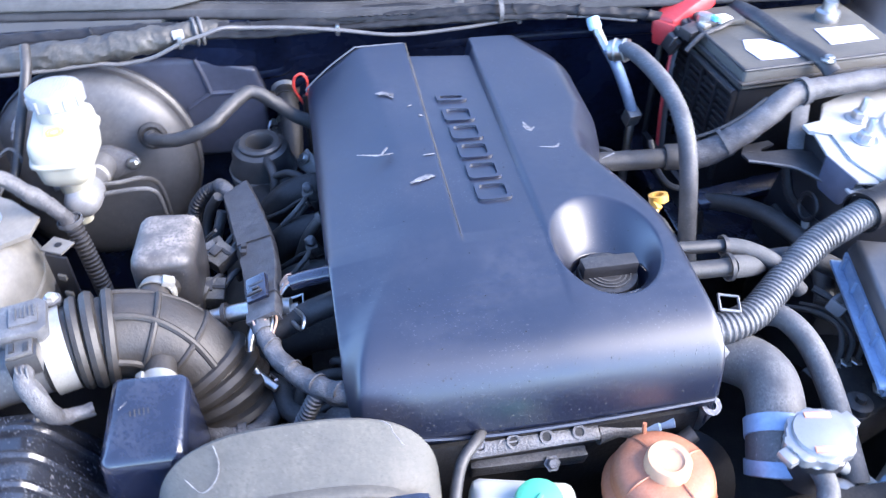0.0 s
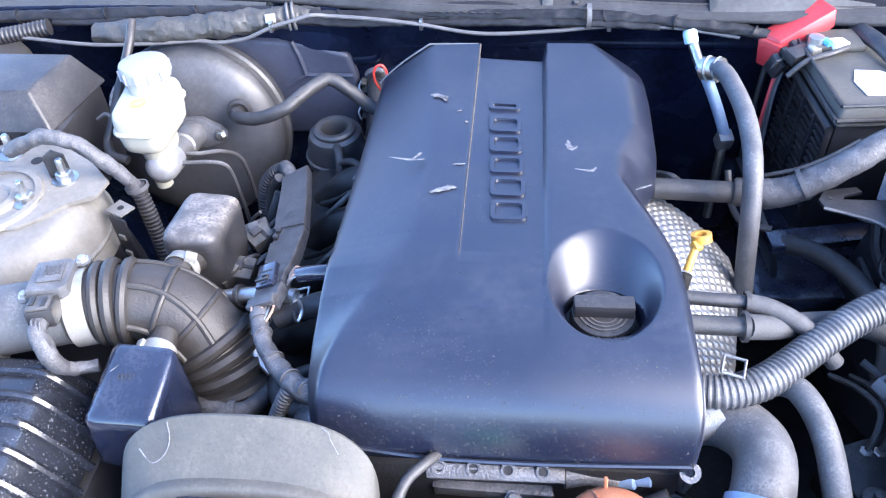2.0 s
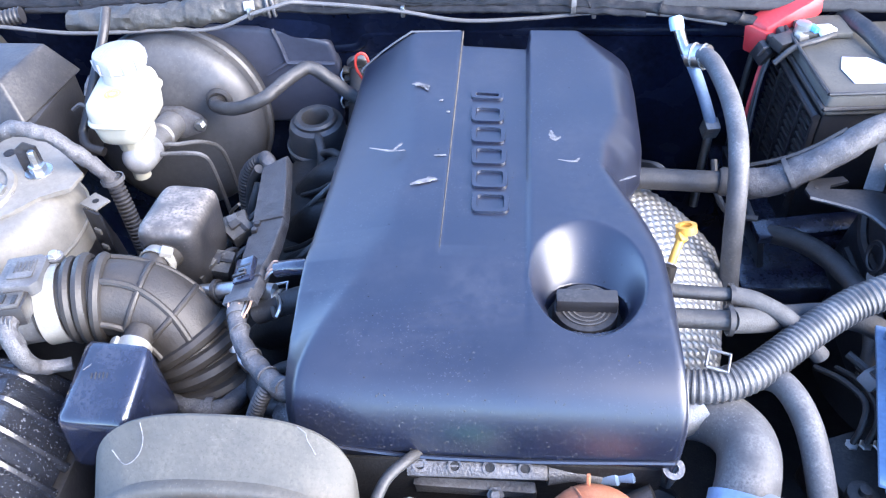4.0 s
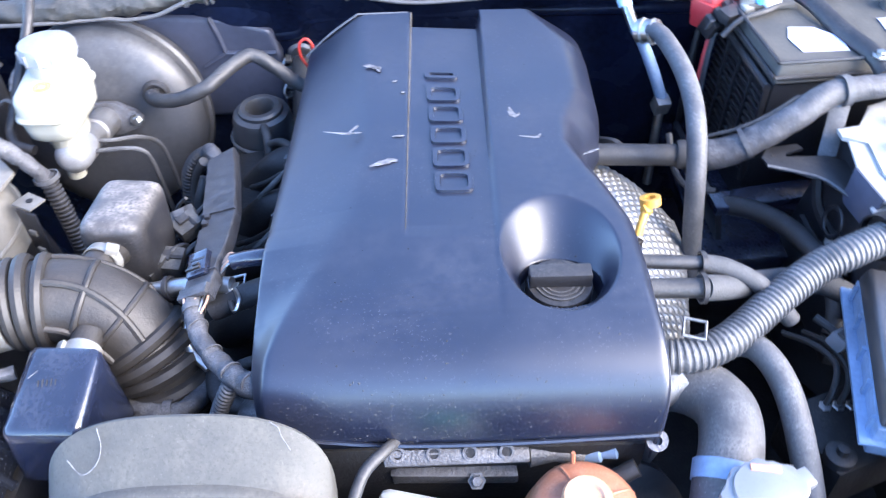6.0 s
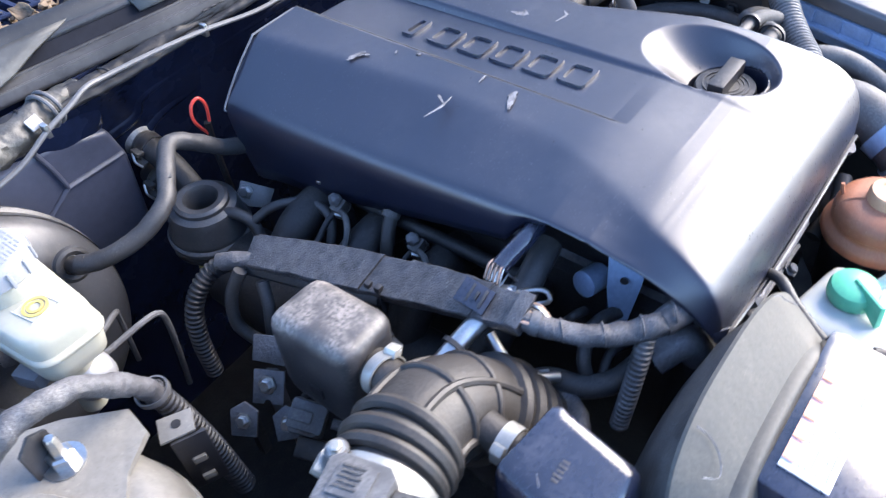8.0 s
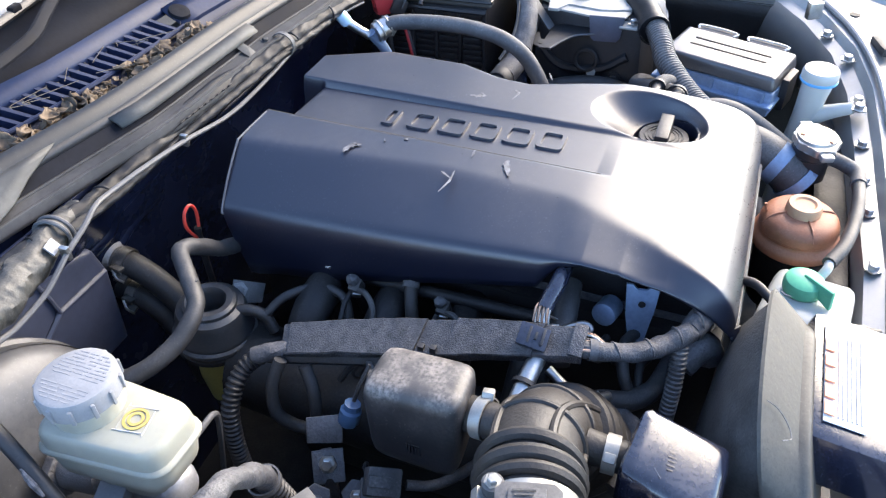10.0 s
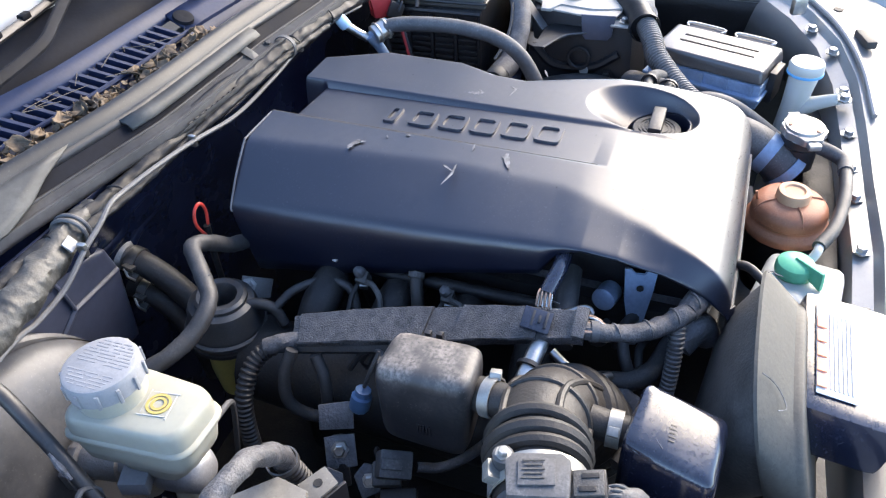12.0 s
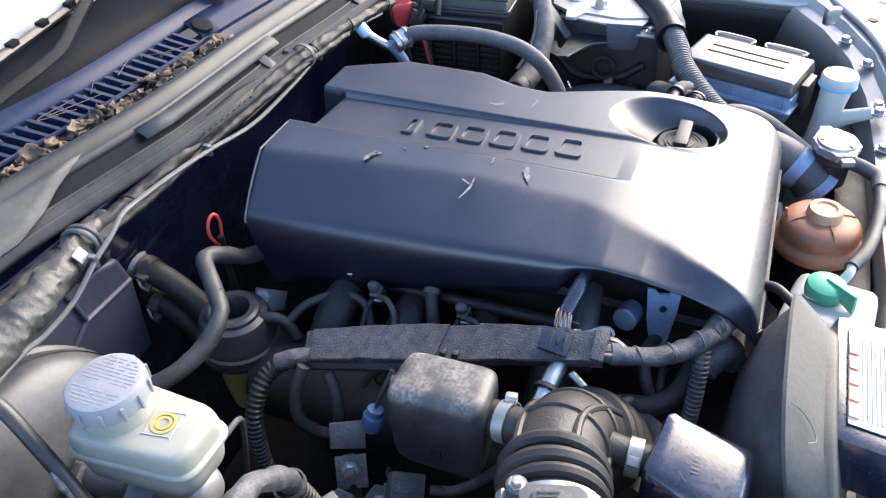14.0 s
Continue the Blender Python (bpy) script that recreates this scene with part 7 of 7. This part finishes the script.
part("pipe", tube([(0.29, 0.750, 0.812), (0.34, 0.748, 0.812), (0.39, 0.746, 0.811), (0.430, 0.742, 0.813)], 0.0125, 14), M_RUBBER, CROSSP)
part("joint", lathe([(0.0145, -0.016), (0.0165, -0.012), (0.0165, 0.012), (0.014, 0.018)], (0.424, 0.7425, 0.813), (1, -0.1, 0), 18), M_RUBBER, CROSSP)
part("lead", tube([(0.33, 0.79, 0.80), (0.345, 0.77, 0.81), (0.36, 0.755, 0.80)], 0.006, 8), M_RUBBER, CROSSP)
BLOOM = thing("battery_wiring_loom", (0.52, 0.73, 0.86), "taped grey wiring loom rising beside the battery", "wiring loom")
part("loom", lumpy(tube([(0.430, 0.742, 0.812), (0.458, 0.735, 0.820), (0.492, 0.732, 0.842), (0.530, 0.738, 0.868), (0.565, 0.752, 0.882), (0.62, 0.758, 0.886), (0.70, 0.765, 0.886), (0.76, 0.77, 0.88)], [0.018, 0.016, 0.0145, 0.0145, 0.013, 0.013, 0.013, 0.012], 20, 18), 0.0016, 45), M_TAPE, BLOOM)
part("tie", clamp_band((0.478, 0.7335, 0.8335), (1, 0.0, 0.6), 0.0165, 0.005, 0.002), M_HOSE_GREY, BLOOM)
part("tie", clamp_band((0.577, 0.754, 0.884), (1, 0.1, 0.1), 0.0150, 0.008, 0.002), M_HOSE_GREY, BLOOM)
part("thin_wire", tube([(0.440, 0.752, 0.830), (0.47, 0.745, 0.845), (0.50, 0.745, 0.862), (0.53, 0.752, 0.880)], 0.0025, 6), M_RUBBER, BLOOM)
TR = strut_tower((0.705, 0.672, 0.856), 1, [(0.585, 0.615), (0.60, 0.58), (0.70, 0.565), (0.80, 0.60), (0.82, 0.68), (0.78, 0.76), (0.68, 0.785), (0.61, 0.755), (0.588, 0.718), (0.562, 0.716), (0.562, 0.700), (0.586, 0.690), (0.578, 0.640)], [(0.616, 0.673), (0.634, 0.716), (0.69, 0.60)], "dusty silver suspension tower top in a painted sunlit tone, with plated nuts", "suspension towers", M_BODY_SUNLIT)
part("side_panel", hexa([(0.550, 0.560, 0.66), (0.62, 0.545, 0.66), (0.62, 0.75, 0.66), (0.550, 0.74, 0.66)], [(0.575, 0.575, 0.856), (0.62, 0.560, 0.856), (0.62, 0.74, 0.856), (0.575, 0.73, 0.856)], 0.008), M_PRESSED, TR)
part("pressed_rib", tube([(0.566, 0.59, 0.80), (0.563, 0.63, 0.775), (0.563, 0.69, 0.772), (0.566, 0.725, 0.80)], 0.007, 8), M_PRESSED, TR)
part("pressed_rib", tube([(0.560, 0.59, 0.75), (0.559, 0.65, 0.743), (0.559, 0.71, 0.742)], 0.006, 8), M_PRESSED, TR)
part("plate_edge", prism([(-0.06, -0.012), (0.05, -0.018), (0.055, 0.010), (0.0, 0.018), (-0.055, 0.012)], 0.003, pose(0.578, 0.655, 0.8575, 0, 0, 88), 0.0008), M_BODY_SUNLIT, TR)
# Flange on the tower's shadow side; its shade is put into the dark colour.
part("hanging_flange", prism([(-0.022, -0.030), (-0.016, -0.036), (0.016, -0.036), (0.022, -0.030), (0.026, 0.002), (-0.026, 0.002)], 0.003, pose(0.562, 0.626, 0.860, 82, 0, -82), 0.001), M_BULGE, TR)
part("lug_plate", prism([(-0.016, -0.020), (0.014, -0.022), (0.018, 0.020), (-0.012, 0.022)], 0.003, pose(0.572, 0.586, 0.848, 0, -6, 8), 0.001), M_BODY_SUNLIT, TR)
part("lug_bolt", bolt((0.571, 0.587, 0.8515), (0, 0, 1), 0.006), M_STEEL, TR)
part("pressed_oval", torus((0.556, 0.650, 0.790), (-1, 0, 0.15), 0.016, 0.003, 24, 6, 0.6), M_PRESSED, TR)
part("stamped_hole", lathe([(0.007, 0), (0.007, 0.001), (0.0, 0.001)], (0.5545, 0.640, 0.772), (-1, 0, 0.15), 16), M_BODY_SUNLIT, TR)
part("panel_bolt", bolt((0.560, 0.605, 0.765), (-1, 0, 0.15), 0.007), M_DARK, TR)
HOOK = thing("hooked_bracket", (0.55, 0.68, 0.83), "black pressed-steel hooked bracket on the suspension tower", "bracket")
part("plate", prism([(0.490, 0.690), (0.487, 0.706), (0.497, 0.722), (0.532, 0.728), (0.536, 0.719), (0.514, 0.713), (0.511, 0.705), (0.556, 0.706), (0.582, 0.690), (0.575, 0.640), (0.555, 0.640), (0.540, 0.668), (0.515, 0.682)], 0.0035, pose(0, 0, 0.832), 0.001), M_PRESSED, HOOK)
part("rolled_edge", tube([(0.489, 0.692, 0.8345), (0.515, 0.6815, 0.8345), (0.540, 0.667, 0.8345), (0.555, 0.640, 0.8345)], 0.0018, 6, 6), M_HOSE_GREY, HOOK)
part("plate_hole", lathe([(0.003, 0), (0.003, 0.0006), (0.0, 0.0006)], (0.500, 0.708, 0.8355), (0, 0, 1), 14), M_DARK, HOOK)
part("post", hexa([(0.547, 0.708, 0.834), (0.566, 0.704, 0.834), (0.568, 0.708, 0.834), (0.549, 0.712, 0.834)], [(0.566, 0.752, 0.876), (0.586, 0.748, 0.876), (0.588, 0.752, 0.878), (0.568, 0.756, 0.878)], 0.0015), M_HOSE_GREY, HOOK)
part("post_bolt", bolt((0.577, 0.750, 0.878), (0, -0.2, 1), 0.006), M_STEEL, HOOK)
BRAIL = thing("battery_front_rail", (0.66, 0.782, 0.878), "pale grey steel rail along the battery's front", "rail")
part("rail", tube([(0.585, 0.772, 0.880), (0.65, 0.778, 0.881), (0.72, 0.783, 0.881), (0.78, 0.787, 0.880)], 0.0075, 10, 6, flat=0.7), M_GREYCAP, BRAIL)
part("rail_end", box((0.585, 0.770, 0.878), (0.018, 0.016, 0.012), 0.002, (0, 0, 8)), M_HOSE_GREY, BRAIL)
ECU = thing("control_unit", (0.53, 0.45, 0.80), "silver-lidded electronic control unit with wiring plugs", "control unit")
m = pose(0.552, 0.4475, -0.008, 0, 0, -106)
sl = [(-0.084, -0.048), (0.084, -0.048), (0.084, 0.048), (-0.084, 0.048)]
lid = part("lid", hexa([m @ Vector((x, y, 0.828)) for x, y in sl], [m @ Vector((x * 0.95, y * 0.92, 0.848)) for x, y in sl], 0.005, 3), M_LID, ECU)
part("body", hexa([m @ Vector((x * 0.98, y * 0.98, 0.790)) for x, y in sl], [m @ Vector((x * 1.0, y * 1.0, 0.827)) for x, y in sl], 0.004), M_SKYMETAL, ECU)
part("base_flange", hexa([m @ Vector((x * 1.04, y * 1.10 - 0.004, 0.806)) for x, y in sl], [m @ Vector((x * 1.04, y * 1.10 - 0.004, 0.811)) for x, y in sl], 0.002), M_SKYMETAL, ECU)
for k in range(5):
    part("body_rib", hexa([m @ Vector((x, y, 0.808)) for x, y in ((-0.074 + 0.036 * k, -0.051), (-0.070 + 0.036 * k, -0.051), (-0.070 + 0.036 * k, -0.047), (-0.074 + 0.036 * k, -0.047))], [m @ Vector((x, y, 0.827)) for x, y in ((-0.074 + 0.036 * k, -0.051), (-0.070 + 0.036 * k, -0.051), (-0.070 + 0.036 * k, -0.047), (-0.074 + 0.036 * k, -0.047))], 0), M_SKYMETAL, ECU)
for k in (0, 1):
    part("slot", hexa([m @ Vector((x, y, 0.8478)) for x, y in ((-0.055, -0.008 + 0.02 * k), (0.055, -0.008 + 0.02 * k), (0.055, -0.005 + 0.02 * k), (-0.055, -0.005 + 0.02 * k))], [m @ Vector((x, y, 0.8490)) for x, y in ((-0.055, -0.008 + 0.02 * k), (0.055, -0.008 + 0.02 * k), (0.055, -0.005 + 0.02 * k), (-0.055, -0.005 + 0.02 * k))], 0), M_DARK, lid)
    pc = m @ Vector((-0.04 + 0.075 * k, 0.060, 0.832))
    pl = part("plug", box(pc, (0.058, 0.022, 0.022), 0.004, (0, 0, -106)), M_HOSE_GREY, ECU)
    part("locking_wire", tube([m @ Vector((-0.066 + 0.075 * k, 0.050, 0.844)), m @ Vector((-0.066 + 0.075 * k, 0.062, 0.8455)), m @ Vector((-0.014 + 0.075 * k, 0.062, 0.8455)), m @ Vector((-0.014 + 0.075 * k, 0.050, 0.844))], 0.0018, 6, 4), M_STEEL, pl)
part("end_cap", hexa([m @ Vector((x, y, 0.792)) for x, y in ((0.084, -0.02), (0.094, -0.02), (0.094, 0.02), (0.084, 0.02))], [m @ Vector((x, y, 0.838)) for x, y in ((0.084, -0.02), (0.094, -0.02), (0.094, 0.02), (0.084, 0.02))], 0.002), M_BLACK, ECU)
UNDER = thing("abs_unit", (0.50, 0.42, 0.66), "dark alloy brake modulator block with pipes below the control unit", "brake modulator")
part("block", lumpy(box((0.500, 0.425, 0.725), (0.085, 0.075, 0.06), 0.006, (0, 0, 20)), 0.002, 40), M_DARK, UNDER)
part("rubber_mount", lathe([(0.013, 0), (0.013, 0.010), (0.009, 0.012), (0.005, 0.012), (0.005, 0.018), (0.0, 0.019)], (0.478, 0.393, 0.752), (0, 0, 1), 18), M_RUBBER, UNDER)
part("mount_bolt", bolt((0.512, 0.405, 0.757), (0, 0, 1), 0.007), M_STEEL, UNDER)
for k in range(3):
    part("brake_pipe", tube([(0.485 + 0.012 * k, 0.445, 0.752), (0.492 + 0.012 * k, 0.455, 0.772), (0.500 + 0.011 * k, 0.478, 0.775 - 0.004 * k), (0.490 + 0.014 * k, 0.505, 0.770), (0.478 + 0.02 * k, 0.535, 0.750)], 0.0030, 8, 6), M_RUBBER, UNDER)
    part("union", bolt((0.485 + 0.012 * k, 0.445, 0.750), (0, 0, 1), 0.006), M_STEEL, UNDER)
CONN = thing("white_connector", (0.515, 0.505, 0.76), "small dirty white wiring connector on a black lead", "wiring plug")
part("plug", box((0.515, 0.503, 0.778), (0.026, 0.018, 0.015), 0.003, (10, 15, 35)), M_GREYCAP, CONN)
part("latch", box((0.513, 0.501, 0.787), (0.012, 0.008, 0.004), 0.001, (10, 15, 35)), M_HOSE_GREY, CONN)
part("lead", tube([(0.495, 0.525, 0.785), (0.507, 0.512, 0.782), (0.522, 0.492, 0.778), (0.527, 0.462, 0.775), (0.545, 0.43, 0.77)], 0.004, 8, 6), M_RUBBER, CONN)
LOWR = thing("lower_hose", (0.46, 0.58, 0.74), "dark rubber hose crossing low beside the suspension tower", "hose")
part("hose", tube([(0.475, 0.745, 0.735), (0.505, 0.715, 0.750), (0.528, 0.672, 0.760), (0.545, 0.620, 0.760), (0.545, 0.57, 0.75), (0.53, 0.53, 0.73)], 0.0115, 14, 8), M_RUBBER, LOWR)
RAIL = thing("wing_rail_fixings", (0.70, 0.36, 0.82), "bare metal clip and rubber stop on the sunlit wing edge", "fixing")
part("clip", box((0.675, 0.345, 0.862), (0.012, 0.022, 0.026), 0.004, (0, 0, 30)), M_STEEL, RAIL)
part("stop", box((0.62, 0.250, 0.846), (0.045, 0.016, 0.012), 0.003, (0, 0, 20)), M_RUBBER, RAIL)

# brackets, plugs and leads low beside the manifold
CBR = thing("connector_bracket", (-0.165, 0.728, 0.66), "bent zinc steel connector bracket with a bolt", "bracket", group="connector brackets")
part("upper_plate", prism([(-0.017, -0.012), (0.017, -0.014), (0.018, 0.014), (-0.016, 0.013)], 0.003, pose(-0.165, 0.728, 0.745, 55, 0, -65), 0.0008), M_ALU_DIRTY, CBR)
part("lower_plate", prism([(-0.015, -0.018), (-0.004, -0.018), (-0.003, -0.013), (0.003, -0.013), (0.004, -0.018), (0.015, -0.018), (0.015, 0.014), (-0.015, 0.014)], 0.003, pose(-0.185, 0.716, 0.722, 48, 0, -62), 0.0008), M_ALU_DIRTY, CBR)
part("bolt", bolt((-0.1875, 0.715, 0.7255), (-0.75, -0.25, 0.6), 0.006), M_STEEL, CBR)
part("stem", box((-0.178, 0.722, 0.69), (0.012, 0.016, 0.07), 0.002, (0, 0, -60)), M_ALU_DIRTY, CBR)
BP = thing("blue_plug", (-0.155, 0.707, 0.755), "small bright blue wiring plug on a thin lead", "wiring plug")
part("plug", lathe([(0.009, 0), (0.0105, 0.003), (0.0105, 0.016), (0.008, 0.018), (0.008, 0.024), (0.0, 0.025)], (-0.158, 0.705, 0.757), (0.3, -0.2, 1), 10), M_BLUE, BP)
part("lead", tube([(-0.150, 0.700, 0.782), (-0.143, 0.695, 0.800), (-0.13, 0.69, 0.815)], 0.002, 6), M_RUBBER, BP)
for k, (bx, by, bz) in enumerate(((-0.224, 0.708, 0.720), (-0.200, 0.680, 0.708))):
    LB = thing("sensor_tab", (bx, by, bz - 0.04), "small grey steel tab with a round bolt hole", "bracket", group="steel tabs")
    part("plate", prism([(-0.012, -0.014), (0.012, -0.014), (0.013, 0.010), (0.0, 0.018), (-0.013, 0.010)], 0.003, pose(bx, by, bz, 50, 0, -60 + 15 * k), 0.0008), M_ALU_DIRTY, LB)
    part("bolt", bolt((bx - 0.002, by - 0.001, bz + 0.003), (-0.7, -0.3, 0.65), 0.005), M_STEEL, LB)
    part("arm", box((bx + 0.008, by + 0.004, bz - 0.035), (0.010, 0.012, 0.06), 0.002), M_DARK, LB)
CP = thing("sensor_connector", (-0.19, 0.652, 0.72), "dusty grey sensor connector block below the resonator", "wiring plug")
part("block", box((-0.193, 0.655, 0.735), (0.026, 0.032, 0.024), 0.003, (20, -30, 15)), M_HOSE_GREY, CP)
part("latch", box((-0.201, 0.653, 0.748), (0.010, 0.020, 0.004), 0.001, (20, -30, 15)), M_HOSE_GREY, CP)
part("lead", tube([(-0.185, 0.635, 0.730), (-0.175, 0.615, 0.725), (-0.165, 0.595, 0.735), (-0.16, 0.575, 0.76)], 0.005, 10, 8), M_TAPE, CP)

FOOT = thing("elbow_loom", (-0.09, 0.43, 0.79), "fuzzy grey taped loom curving round the foot of the intake elbow", "wiring loom")
part("loom", lumpy(tube([(-0.150, 0.458, 0.768), (-0.114, 0.446, 0.772), (-0.090, 0.449, 0.773), (-0.077, 0.465, 0.772), (-0.070, 0.481, 0.768), (-0.058, 0.494, 0.760), (-0.050, 0.505, 0.740)], [0.008, 0.0095, 0.009, 0.0095, 0.009, 0.008, 0.008], 18, 14), 0.002, 80), M_TAPE, FOOT)
part("tape_end", clamp_band((-0.102, 0.4465, 0.7725), (1, 0.05, 0.05), 0.0102, 0.008, 0.0012), M_TAPE, FOOT)
